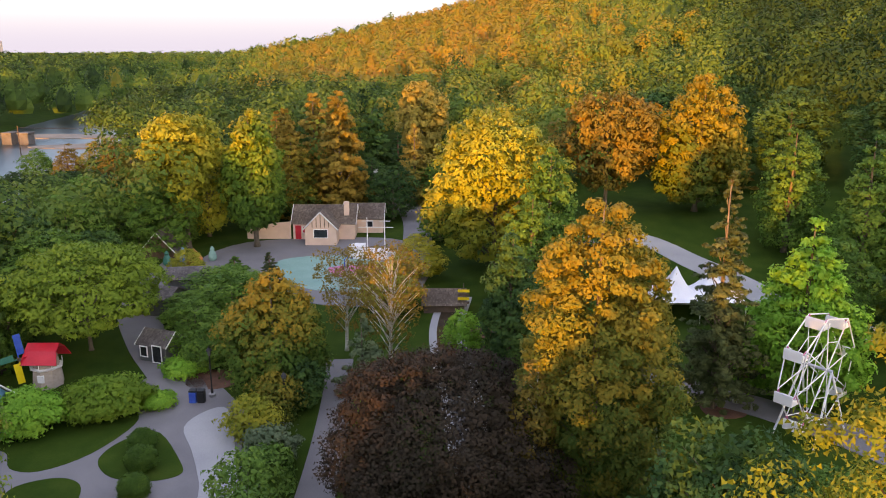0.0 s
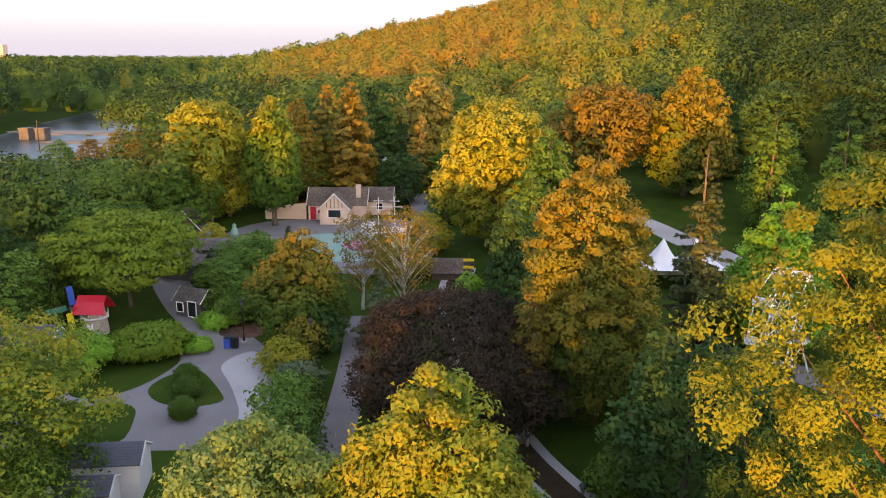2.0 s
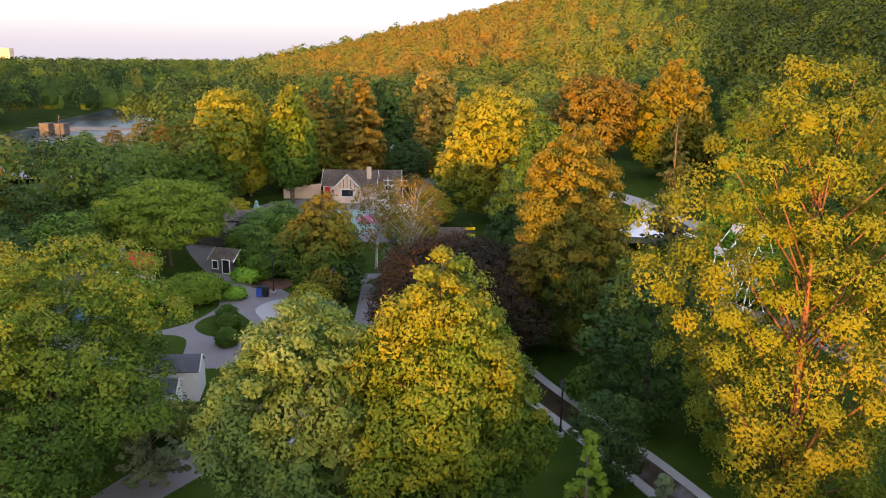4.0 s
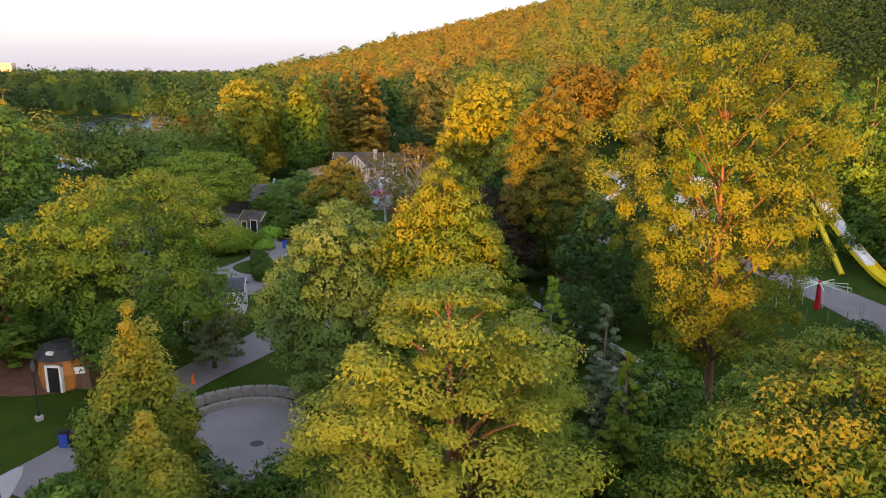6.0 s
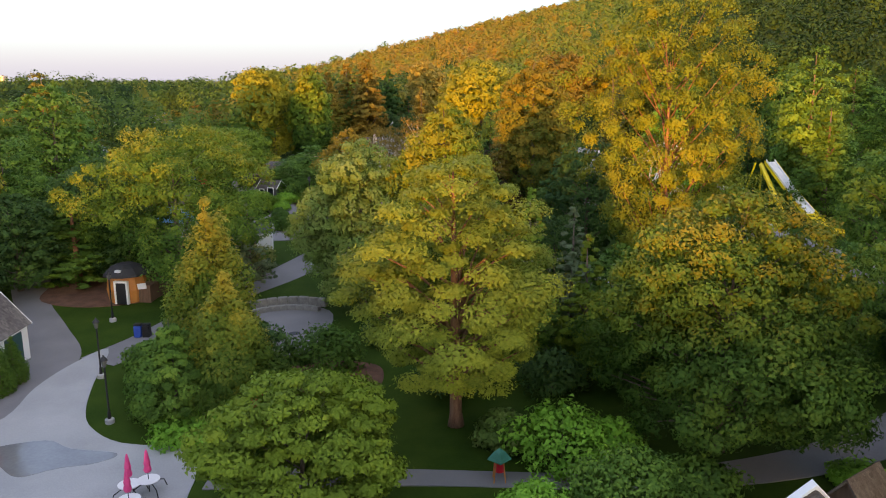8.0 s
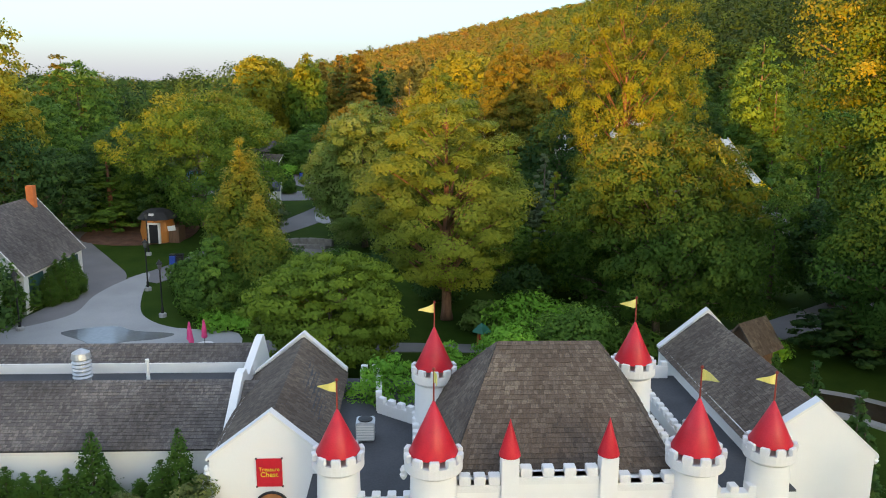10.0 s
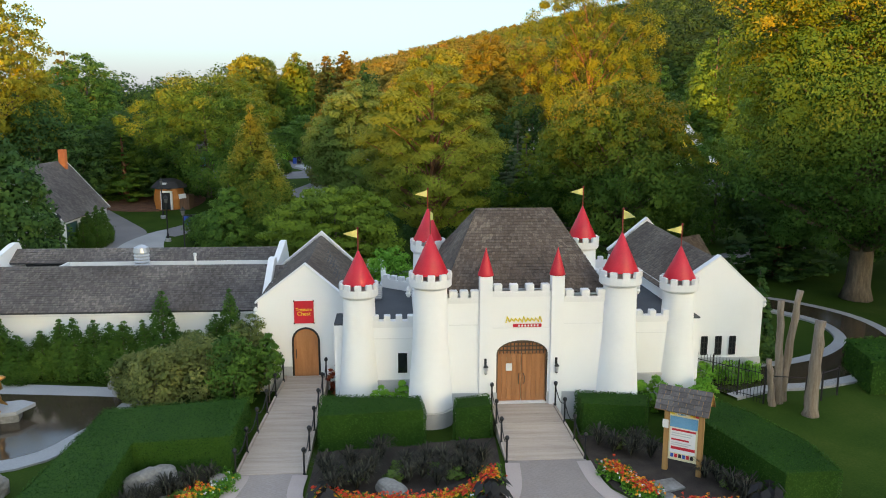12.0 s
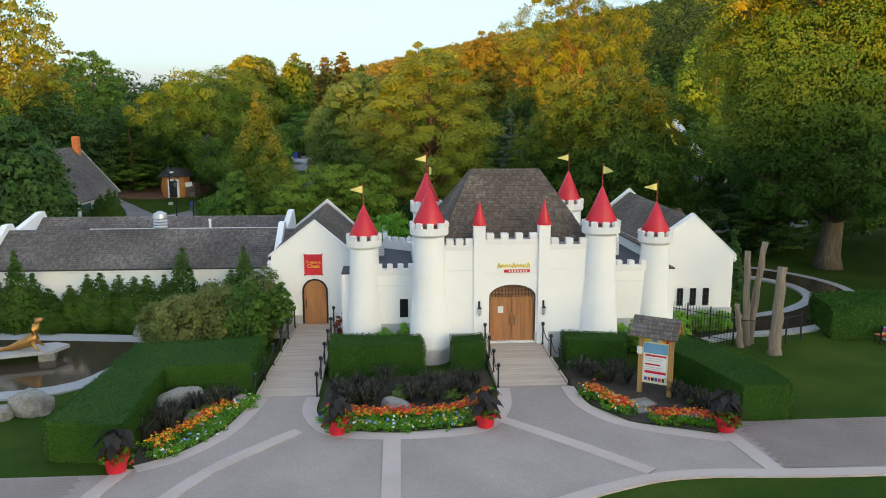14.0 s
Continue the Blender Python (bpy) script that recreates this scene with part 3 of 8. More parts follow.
sheet("lawn", [(-28.8, 78.5), (-28.6, 80.4), (-26.5, 81.4), (-24.8, 80.9), (-24.0, 79.3), (-24, 76), (-28, 75)], M_GRASS, "mown lawn island beside a path", 0.07, 4, category="lawn")
sheet("path", [(-20.1, 88), (-18.6, 84.9), (-17.4, 82.2), (-16.5, 79.5), (-16, 74), (-15.2, 65), (-11.6, 65), (-12.4, 74), (-13.9, 79.5), (-15.8, 85.9), (-17.6, 90.8), (-19.2, 90.4)], M_CONCRETE, "pale concrete path", 0.08, 4)
ribbon("path", [(-9.5, 70, 2.6), (-9, 81, 2.6), (-9.3, 92, 2.4), (-10, 100, 2.4)], 2.6, M_ASPHALT, "grey asphalt path between shrubs", 0.05)
sheet("path", [(-18.5, 44), (-18.6, 52.4), (-15.5, 55.4), (-12.0, 54), (-11.6, 50), (-13, 45)], M_ASPHALT, "round asphalt court below a stone wall", 0.05, 4)
sheet("path", [(-31, 128), (-27, 137), (-14, 139.5), (-6, 138), (-2, 130), (-4, 116), (-10, 113), (-17, 115), (-24, 120)], M_ASPHALT, "grey asphalt yard", 0.05, 4)
ribbon("road", [(-4, 135, 4), (-4.5, 148, 4), (-6.5, 160, 4), (-9.5, 172, 4), (-14, 185, 4)], 4, M_ASPHALT, "grey asphalt lane between trees", 0.05)
ribbon("road", [(14, 100, 3.5), (18.5, 95, 3.5), (25, 90.5, 3.5), (31, 84, 4), (35, 75, 5), (37.5, 66, 6), (40, 50, 6)], 4, M_ASPHALT, "grey asphalt road", 0.05)
ribbon("road", [(15, 132, 3), (24, 129, 3.2), (28.7, 123, 3.6), (33, 117, 4), (37, 110, 4), (44, 103, 4)], 4, M_CONCRETE, "pale road across a lawn", 0.05)
ribbon("path", [(-15, 28, 2.5), (-4, 27.6, 1.6), (4, 27, 1.6), (9, 27, 2), (20, 30, 3), (36, 40, 4)], 2, M_ASPHALT, "asphalt path behind the castle", 0.05)

# river
bm = bmesh.new()
left = [(-150, 175), (-160, 260), (-180, 380), (-220, 560)]
right = [(-70, 175), (-84, 260), (-112, 380), (-150, 560)]
rows = [[bm.verts.new((*a, 2.2)), bm.verts.new((*b, 2.2))] for a, b in zip(left, right)]
for a, b in zip(rows, rows[1:]):
    bm.faces.new((a[0], a[1], b[1], b[0]))
tagged(part("water", bm, M_RIVER, None), "calm grey river between wooded banks", "river", kind="structure")


# ---- the castle ----
def crenels(parent, x0, x1, y0, y1, z, high=0.27, w=0.34, gap=0.24):
    """Merlons in a row along x on a wall's top."""
    out = []
    n = max(1, int(round((x1 - x0 + gap) / (w + gap))))
    step = (x1 - x0 - w) / max(1, n - 1)
    for k in range(n):
        bm = bmesh.new()
        box(bm, x0 + k * step, x0 + k * step + w, y0, y1, z, z + high, 0.02)
        out.append(part("merlon", bm, M_TRIMW, parent))
    return out


castle = thing("castle", "white stucco toy castle with red cone-roofed towers and shingled roofs", "castle")


def shingles(parent, name, a, b, c, d, material, row=0.165, piece=0.125, seed=1, label=""):
    """Courses of shingles over the roof face a-b (eave) to d-c (ridge): overlapping, uneven pieces in one mesh."""
    rng = random.Random(seed)
    a, b, c, d = (Vector(p) for p in (a, b, c, d))
    up = ((c + d) - (a + b)) / 2
    n = (b - a).cross(d - a).normalized()
    if n.z < 0:
        n = -n
    rows = max(1, int(up.length / row))
    verts, faces = [], []
    for r in range(rows):
        f0, f1 = r / rows, min(1.0, (r + 1.35) / rows)
        l0, r0, l1, r1 = a.lerp(d, f0), b.lerp(c, f0), a.lerp(d, f1), b.lerp(c, f1)
        cols = max(1, int((r0 - l0).length / piece))
        cuts = [0.0]
        for k in range(cols):
            cuts.append(cuts[-1] + rng.uniform(0.6, 1.4))
        cuts = [v / cuts[-1] for v in cuts]
        for k in range(cols):
            lift = 0.022 + rng.uniform(0, 0.022)
            drop = rng.uniform(-0.12, 0.06) / rows
            u0, u1 = cuts[k] + 0.03 / cols, cuts[k + 1] - 0.03 / cols
            p = [l0.lerp(r0, u0) + up * drop, l0.lerp(r0, u1) + up * drop, l1.lerp(r1, u1), l1.lerp(r1, u0)]
            q = [p[0] + n * lift, p[1] + n * lift, p[2] + n * 0.004, p[3] + n * 0.004]
            base = len(verts)
            verts += [tuple(v) for v in (*q, p[0], p[1])]
            faces += [(base, base + 1, base + 2, base + 3), (base + 4, base + 5, base + 1, base)]
    me = bpy.data.meshes.new(name)
    me.from_pydata(verts, [], faces)
    me.materials.append(material)
    ob = new(name, me)
    ob.parent = parent
    return tagged(ob, label, kind="stuff")


def quad_plate(parent, name, a, b, c, d, material, thick=0.06, label=""):
    a, b, c, d = (Vector(p) for p in (a, b, c, d))
    n = (b - a).cross(d - a).normalized()
    if n.z < 0:
        n = -n
    bm = bmesh.new()
    hi, lo = [bm.verts.new(p) for p in (a, b, c, d)], [bm.verts.new(p - n * thick) for p in (a, b, c, d)]
    bm.faces.new(hi)
    bm.faces.new(lo[::-1])
    for k in range(4):
        bm.faces.new((lo[k], lo[(k + 1) % 4], hi[(k + 1) % 4], hi[k]))
    return part(name, bm, material, parent, label)


def tower(x, y, z0, zr, r0, r1, ring, tip, flag=None, label=""):
    """A tapered round tower: shaft, plinth, crenellated ring, red cone, pole and flag. zr: the ring's foot."""
    t = new("tower")
    t.parent = castle
    t.location = (x, y, 0)
    bm = bmesh.new()
    lathe(bm, [(r0, z0 + 0.5), (r0 * 0.985, z0 + 0.55), (r1 * 1.08, z0 + (zr - z0) * 0.6), (r1, zr), (r1, zr + 0.1)], sides=32)
    part("shaft", bm, M_STUCCO, t, smooth=True)
    bm = bmesh.new()
    lathe(bm, [(r0 * 1.05, z0 - 0.4), (r0 * 1.05, z0 + 0.46), (r0 * 1.0, z0 + 0.5)], sides=32)
    part("plinth", bm, M_BASE, t, "grey plinth")
    bm = bmesh.new()
    lathe(bm, [(r1, zr - 0.02), (ring * 0.97, zr + 0.08), (ring, zr + 0.12), (ring, zr + 0.42), (ring * 0.86, zr + 0.42), (ring * 0.86, zr + 0.36)], sides=32)
    part("parapet", bm, M_TRIMW, t)
    for k in range(10):
        a = 2 * math.pi * (k + 0.5) / 10
        bm = bmesh.new()
        box(bm, ring * 0.84, ring * 1.015, -0.15, 0.15, zr + 0.42, zr + 0.66, 0.02, pose(0, 0, 0, 0, 0, math.degrees(a)))
        part("merlon", bm, M_TRIMW, t)
    bm = bmesh.new()
    cb = zr + 0.62
    rc = ring * 0.83
    lathe(bm, [(rc, cb - 0.03), (rc * 1.01, cb), (rc * 0.5, cb + (tip - cb) * 0.52), (0.035, tip), (0.02, tip + 0.01)], sides=40)
    part("cone_roof", bm, M_RED, t, "red cone roof", smooth=True)
    bm = bmesh.new()
    tube(bm, [(0, 0, tip - 0.1), (0, 0, tip + 0.95)], [0.03, 0.022], 8)
    lathe(bm, [(0.02, tip + 0.93), (0.05, tip + 0.97), (0.05, tip + 1.01), (0.01, tip + 1.05)], sides=8)
    part("flagpole", bm, M_DARKRED, t)
    if flag is not None:
        bm = bmesh.new()
        n = 7
        d = Vector((math.cos(radians(flag)), math.sin(radians(flag)), 0))
        side = Vector((-d.y, d.x, 0))
        rows = []
        for k in range(n):
            f = k / (n - 1)
            p = d * (0.03 + 0.6 * f) + side * 0.05 * math.sin(f * 5) + Vector((0, 0, tip + 0.76 - 0.03 * f))
            h = 0.17 * (1 - f) + 0.012
            rows.append([bm.verts.new(p + Vector((0, 0, h)) + side * s) for s in (0.006, -0.006)] + [bm.verts.new(p - Vector((0, 0, h)) + side * s) for s in (-0.006, 0.006)])
        for a, b in zip(rows, rows[1:]):
            for k in range(4):
                bm.faces.new((a[k], a[(k + 1) % 4], b[(k + 1) % 4], b[k]))
        bm.faces.new(rows[0])
        bm.faces.new(rows[-1][::-1])
        part("flag", bm, M_YELLOWF, t, "pale yellow pennant")
    return t


M_DARKRED = surface("dark_red_paint", [(0.2, 0.02, 0.015), (0.3, 0.04, 0.025), (0.36, 0.06, 0.035)], 2.0, 0.6, 0.1, 20)
tower(-3.85, 0.95, -0.9, 4.72, 0.97, 0.69, 0.88, 6.92, -80)
tower(4.1, 0.95, -0.9, 4.72, 0.97, 0.69, 0.88, 6.92, -55)
tower(-6.87, 2.7, -0.9, 3.92, 0.93, 0.68, 0.84, 5.94, 175)
tower(7.42, 3.0, -0.9, 3.92, 0.93, 0.68, 0.84, 5.94, 175)
tower(-3.65, 7.6, -0.5, 4.95, 0.9, 0.72, 0.86, 7.1, 200)
tower(4.2, 8.1, -0.5, 4.95, 0.9, 0.72, 0.86, 7.1, 178)

GY = 0.8         # the gate wall's face
bm = bmesh.new()
# gate wall in pieces round the arched opening
box(bm, -3.5, -1.06, GY, GY + 0.4, -1.2, 4.3)
box(bm, 1.06, 3.8, GY, GY + 0.4, -1.2, 4.3)
arch = [(-1.06, 4.55), (-1.06, 1.85)] + [(1.06 * math.cos(math.pi - math.pi * k / 16), 1.85 + 0.55 * math.sin(math.pi * k / 16)) for k in range(1, 16)] + [(1.06, 1.85), (1.06, 4.55)]
slab(bm, arch, GY, GY + 0.4)
box(bm, -1.3, -1.06, GY, GY + 0.4, 4.3, 4.55)
box(bm, 1.06, 1.2, GY, GY + 0.4, 4.3, 4.55)
part("gate_wall", bm, M_STUCCO, castle)
for x0, x1, z in ((-3.15, -1.8, 4.3), (1.7, 3.5, 4.3), (-1.3, 1.15, 4.55)):
    bm = bmesh.new()
    box(bm, x0, x1, GY - 0.06, GY + 0.3, z - 0.25, z, 0.02)
    battlement = part("battlement", bm, M_TRIMW, castle)
    crenels(battlement, x0 + 0.07, x1 - 0.05, GY - 0.06, GY + 0.3, z)
for x0 in (-1.83, 1.16):
    p = new("pilaster")
    p.parent = castle
    bm = bmesh.new()
    box(bm, x0, x0 + 0.53, GY - 0.16, GY + 0.35, -1.2, 5.2, 0.02)
    part("pillar", bm, M_STUCCO, p)
    bm = bmesh.new()
    lathe(bm, [(0.33, 5.2), (0.33, 5.24), (0.03, 6.26), (0.012, 6.36)], x0 + 0.265, GY + 0.1, 24)
    part("cone_roof", bm, M_RED, p, "small red cone", smooth=True)
# doors
for s, x0, x1 in ((0, -1.04, -0.01), (1, 0.01, 1.04)):
    d = new("door")
    d.parent = castle
    bm = bmesh.new()
    for k in range(5):
        w = (x1 - x0) / 5
        box(bm, x0 + k * w + 0.004, x0 + (k + 1) * w - 0.004, GY + 0.16, GY + 0.22, -0.3, 1.78, 0.006)
    part("door_leaf", bm, M_OAK, d)
    bm = bmesh.new()
    hx = -0.09 if s == 0 else 0.09
    tube(bm, [(hx, GY + 0.16, 0.45), (hx * 1.4, GY + 0.08, 0.55), (hx * 1.4, GY + 0.08, 0.8), (hx, GY + 0.16, 0.92)], [0.02] * 4, 6)
    part("handle", bm, M_IRON, d, "black iron handle")
bm = bmesh.new()
box(bm, -0.66, -0.4, GY + 0.12, GY + 0.16, 1.05, 1.37, 0.01)
part("door_notice", bm, M_TRIMW, castle)
bm = bmesh.new()
box(bm, -1.04, 1.04, GY + 0.2, GY + 0.24, 1.78, 2.42)
part("fanlight", bm, M_OAK, castle)
bm = bmesh.new()
for k in range(-6, 7):
    h = 1.85 + 0.55 * math.sqrt(max(0, 1 - (k * 0.155 / 1.06) ** 2))
    box(bm, k * 0.155 - 0.02, k * 0.155 + 0.02, GY + 0.13, GY + 0.17, 1.8, h - 0.02)
for z in (1.92, 2.1, 2.27):
    hw = 1.02 * math.sqrt(max(0.02, 1 - ((z - 1.85) / 0.55) ** 2))
    box(bm, -hw, hw, GY + 0.125, GY + 0.175, z, z + 0.04)
part("portcullis", bm, M_DARKWOOD, castle, "dark timber portcullis grille")

# hipped main roof
E0, RZ = 4.35, 7.5
fl, fr, br, bl = (-3.35, 1.3, E0), (3.75, 1.3, E0), (4.3, 8.3, E0), (-3.7, 8.3, E0)
rl, rr = (-1.56, 4.7, RZ), (1.9, 4.7, RZ)
bm = bmesh.new()
v = [bm.verts.new(p) for p in (fl, fr, br, bl, rl, rr)]
for f in ((0, 1, 5, 4), (1, 2, 5), (2, 3, 4, 5), (3, 0, 4), (0, 3, 2, 1)):
    bm.faces.new([v[k] for k in f])
part("roof_deck", bm, M_FLAT, castle)
shingles(castle, "roof_shingles", fl, fr, rr, rl, M_SHINGLE, seed=3)
shingles(castle, "roof_shingles", bl, fl, rl, rl, M_SHINGLE, seed=4)
shingles(castle, "roof_shingles", fr, br, rr, rr, M_SHINGLE, seed=5)
shingles(castle, "roof_shingles", br, bl, rl, rr, M_SHINGLE, seed=6)
# keep walls and flat roofs
bm = bmesh.new()
box(bm, -3.6, 3.9, 1.2, 8.3, -1.2, 4.3)
part("keep_wall", bm, M_STUCCO, castle)
for x0, x1, y0 in ((-8.0, -3.6, 3.0), (3.9, 8.6, 3.2)):
    bm = bmesh.new()
    box(bm, x0, x1, y0, 14.0, -1.2, 2.55)
    part("hall_wall", bm, M_STUCCO, castle)
    bm = bmesh.new()
    box(bm, x0, x1, y0 + 0.02, 14.0, 2.55, 2.62)
    part("flat_roof", bm, M_FLAT, castle, "dark flat roof")
# curtain walls between the towers
for x0, x1, y0 in ((-6.4, -4.4, 2.35), (4.7, 7.0, 2.6)):
    c = new("curtain_wall")
    c.parent = castle
    bm = bmesh.new()
    box(bm, x0, x1, y0, y0 + 0.35, -1.2, 2.85)
    part("wall", bm, M_STUCCO, c)
    bm = bmesh.new()
    box(bm, x0, x1, y0 - 0.06, y0 + 0.35, 2.62, 2.9, 0.02)
    part("battlement", bm, M_TRIMW, c)
    crenels(c, x0 + 0.1, x1 - 0.1, y0 - 0.06, y0 + 0.3, 2.9, 0.24, 0.28, 0.26)
    bm = bmesh.new()
    wx = -5.0 if x0 < 0 else 5.15
    box(bm, wx - 0.2, wx + 0.2, y0 - 0.02, y0 + 0.03, 0.55, 1.45)
    wn = part("window", bm, M_GLASS, c, "small dark leaded window")


def gabled(x0, x1, xr, y0, y1, ze0, ze1, zr, zr1, mat, seed, name):
    """A wing with its ridge along y, parapet gables at both ends and shingled slopes."""
    w = new(name)
    w.parent = castle
    bm = bmesh.new()
    slab(bm, [(x0, -1.3), (x1, -1.3), (x1, ze1), (xr, zr), (x0, ze0)], y0, y0 + 0.3)
    part("gable_wall", bm, M_STUCCO, w)
    bm = bmesh.new()
    slab(bm, [(x0, -1.3), (x1, -1.3), (x1, ze1), (xr, zr1), (x0, ze0)], y1 - 0.3, y1)
    part("gable_wall", bm, M_STUCCO, w)
    for p, q in (((x0 - 0.12, ze0 - 0.16), (xr, zr)), ((xr, zr), (x1 + 0.12, ze1 - 0.16))):
        for yy, dz in ((y0, 0.0), (y1 - 0.34, zr1 - zr)):
            bm = bmesh.new()
            slab(bm, [(p[0], p[1]), (q[0], q[1] + (dz if q[0] == xr else 0)), (q[0], q[1] + 0.1 + (dz if q[0] == xr else 0)), (p[0], p[1] + 0.1)] if q[0] == xr else
                 [(p[0], p[1] + dz), (q[0], q[1]), (q[0], q[1] + 0.1), (p[0], p[1] + 0.1 + dz)], yy - 0.04, yy + 0.36)
            part("coping", bm, M_TRIMW, w)
    bm = bmesh.new()
    box(bm, x0 + 0.02, x0 + 0.3, y0 + 0.3, y1 - 0.3, -1.3, ze0 - 0.1)
    box(bm, x1 - 0.3, x1 - 0.02, y0 + 0.3, y1 - 0.3, -1.3, ze1 - 0.1)
    part("side_wall", bm, M_STUCCO, w)
    a, b = y0 + 0.3, y1 - 0.3
    d = -0.14
    for pts, s in ((((x0 - 0.15, b, ze0 + d - 0.12), (x0 - 0.15, a, ze0 + d - 0.12), (xr, a, zr + d), (xr, b, zr1 + d)), seed),
                   (((x1 + 0.15, a, ze1 + d - 0.12), (x1 + 0.15, b, ze1 + d - 0.12), (xr, b, zr1 + d), (xr, a, zr + d)), seed + 1)):
        quad_plate(w, "roof_deck", *pts, M_FLAT, 0.08)
        shingles(w, "roof_shingles", *pts, mat, seed=s)
    return w


left_wing = gabled(-11.6, -7.6, -9.42, 4.81, 13.7, 3.28, 3.36, 4.88, 5.0, M_SHINGLE, 11, "west_wing")
right_wing = gabled(7.95, 12.45, 10.2, 5.1, 16.2, 3.5, 3.0, 5.0, 5.3, M_SHINGLE, 21, "east_wing")

# long hall
hall = thing("hall", "long white hall with a grey shingled roof and stepped end parapets", "building")
HX0, HX1 = -27.4, -11.9
bm = bmesh.new()
box(bm, HX0, HX1, 8.4, 17.0, -1.4, 1.9)
part("wall", bm, M_STUCCO, hall)
bm = bmesh.new()
box(bm, HX0, HX1 + 0.1, 8.25, 8.42, 1.72, 1.92, 0.02)
part("gutter", bm, M_TRIMW, hall, "white gutter board")
E1, R1Y, R1Z = 8.2, 11.3, 3.68
f = ((HX0, E1, 1.95), (HX1, E1, 1.95), (HX1, R1Y, R1Z), (HX0, R1Y, R1Z))
quad_plate(hall, "roof_deck", *f, M_FLAT, 0.1)
shingles(hall, "roof_shingles", *f, M_SHINGLE2, 0.165, 0.125, 31)
f = ((HX1, 17.3, 1.9), (HX0, 17.3, 1.9), (HX0, 15.7, 3.82), (HX1, 15.7, 3.82))
quad_plate(hall, "roof_deck", *f, M_FLAT, 0.1)
shingles(hall, "roof_shingles", *f, M_SHINGLE2, 0.165, 0.2, 32)
f = ((HX0, 14.6, 3.22), (HX1, 14.6, 3.22), (HX1, 15.7, 3.85), (HX0, 15.7, 3.85))
quad_plate(hall, "roof_deck", *f, M_FLAT, 0.1)
shingles(hall, "roof_shingles", *f, M_SHINGLE2, 0.165, 0.125, 33)
bm = bmesh.new()
box(bm, HX0 + 3.5, HX1, 11.4, 14.7, 2.7, 2.78)
part("flat_roof", bm, M_FLAT, hall, "dark sunken flat roof")
bm = bmesh.new()
box(bm, HX0 + 3.5, HX1, 14.5, 14.65, 2.7, 3.25)
box(bm, HX0 + 3.4, HX0 + 3.55, 11.4, 14.6, 2.7, 3.25)
part("roof_well_wall", bm, M_TRIMW, hall)
for x in (HX0, HX1):
    bm = bmesh.new()
    pts = [(8.0, -1.4), (17.4, -1.4), (17.4, 2.2), (15.95, 4.2), (15.45, 4.2), (12.2, 3.5), (11.75, 4.0), (11.15, 4.0), (8.0, 2.1)]
    a = [bm.verts.new((x - 0.17, y, z)) for y, z in pts]
    b = [bm.verts.new((x + 0.17, y, z)) for y, z in pts]
    bm.faces.new(a)
    bm.faces.new(b[::-1])
    for k in range(len(pts)):
        bm.faces.new((a[k], b[k], b[(k + 1) % len(pts)], a[(k + 1) % len(pts)]))
    part("end_wall", bm, M_STUCCO, hall)

# low roof joining the hall to the west gable
f = ((HX1 + 0.19, 8.3, 1.95), (-9.7, 8.3, 1.95), (-9.0, 11.3, 3.62), (HX1 + 0.19, 11.3, 3.62))
quad_plate(hall, "link_roof_deck", *f, M_FLAT, 0.1)
shingles(hall, "roof_shingles", *f, M_SHINGLE2, 0.165, 0.125, 34)

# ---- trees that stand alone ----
hero("maple_tree", 8.4, 79.5, 22.6, 11.8, "oval", L_GOLD, "tall tree coloured sunlit gold above, green below", clumps=330, per=210, size=0.23, bare=0.06, clump=0.95, fill=0.55)
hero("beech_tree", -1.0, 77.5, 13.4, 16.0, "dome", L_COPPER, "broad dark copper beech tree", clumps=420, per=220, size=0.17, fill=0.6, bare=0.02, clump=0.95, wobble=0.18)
hero("maple_tree", -14.3, 93.6, 14.1, 8.8, "oval", L_AMBER, "round tree, orange at the top", clumps=190, per=110, size=0.28, bare=0.06, clump=0.85, fill=0.5)
hero("honey_locust_tree", -33, 102, 13.9, 16.5, "broad", L_OLIVE, "wide spreading dark green tree", clumps=190, per=110, size=0.3, bare=0.3, clump=1.25, flat=0.42)
hero("spruce_tree", -7.2, 93.5, 10.2, 5.4, "cone", L_BLUE, "grey-green spruce beside other trees", per=36, size=0.24, bare=0.03, clump=0.66, droop=0.2, tiers=0.5)
hero("birch_tree", -5.3, 97, 15.4, 8.5, "vase", L_ORANGE, "white-stemmed birch with thin orange leaves", M_BIRCH, clumps=85, per=46, size=0.21, bare=0.2, clump=0.9, limbs=60, girth=0.17)
hero("birch_tree", -9.6, 102, 14.0, 6.5, "vase", L_ORANGE, "white-stemmed birch with thin orange leaves", M_BIRCH, clumps=70, per=46, size=0.21, bare=0.2, clump=0.85, limbs=50, girth=0.16)
hero("spruce_tree", 20.3, 91.2, 22.4, 7.8, "cone", L_SPRUCE, "tall thin brownish spruce", M_BARK, per=44, size=0.24, bare=0.08, clump=0.7, droop=0.28, girth=0.24, tiers=0.55, limbs=40)
hero("linden_tree", 27.5, 92.5, 18.6, 10.5, "flame", L_BRIGHT, "fresh green linden beside the ferris wheel", clumps=200, per=130, size=0.3, bare=0.06, clump=0.95, fill=0.5)
hero("poplar_tree", 4.9, 98.5, 15.8, 5.4, "oval", L_DARK, "narrow dark green poplar tree", clumps=110, per=100, size=0.28, bare=0.03, clump=0.75)
hero("birch_tree", 4.2, 76, 14.0, 3.6, "oval", L_ORANGE, "young orange birch with a thin white stem", M_BIRCH, clumps=44, per=80, size=0.2, bare=0.35, clump=0.55, girth=0.09)
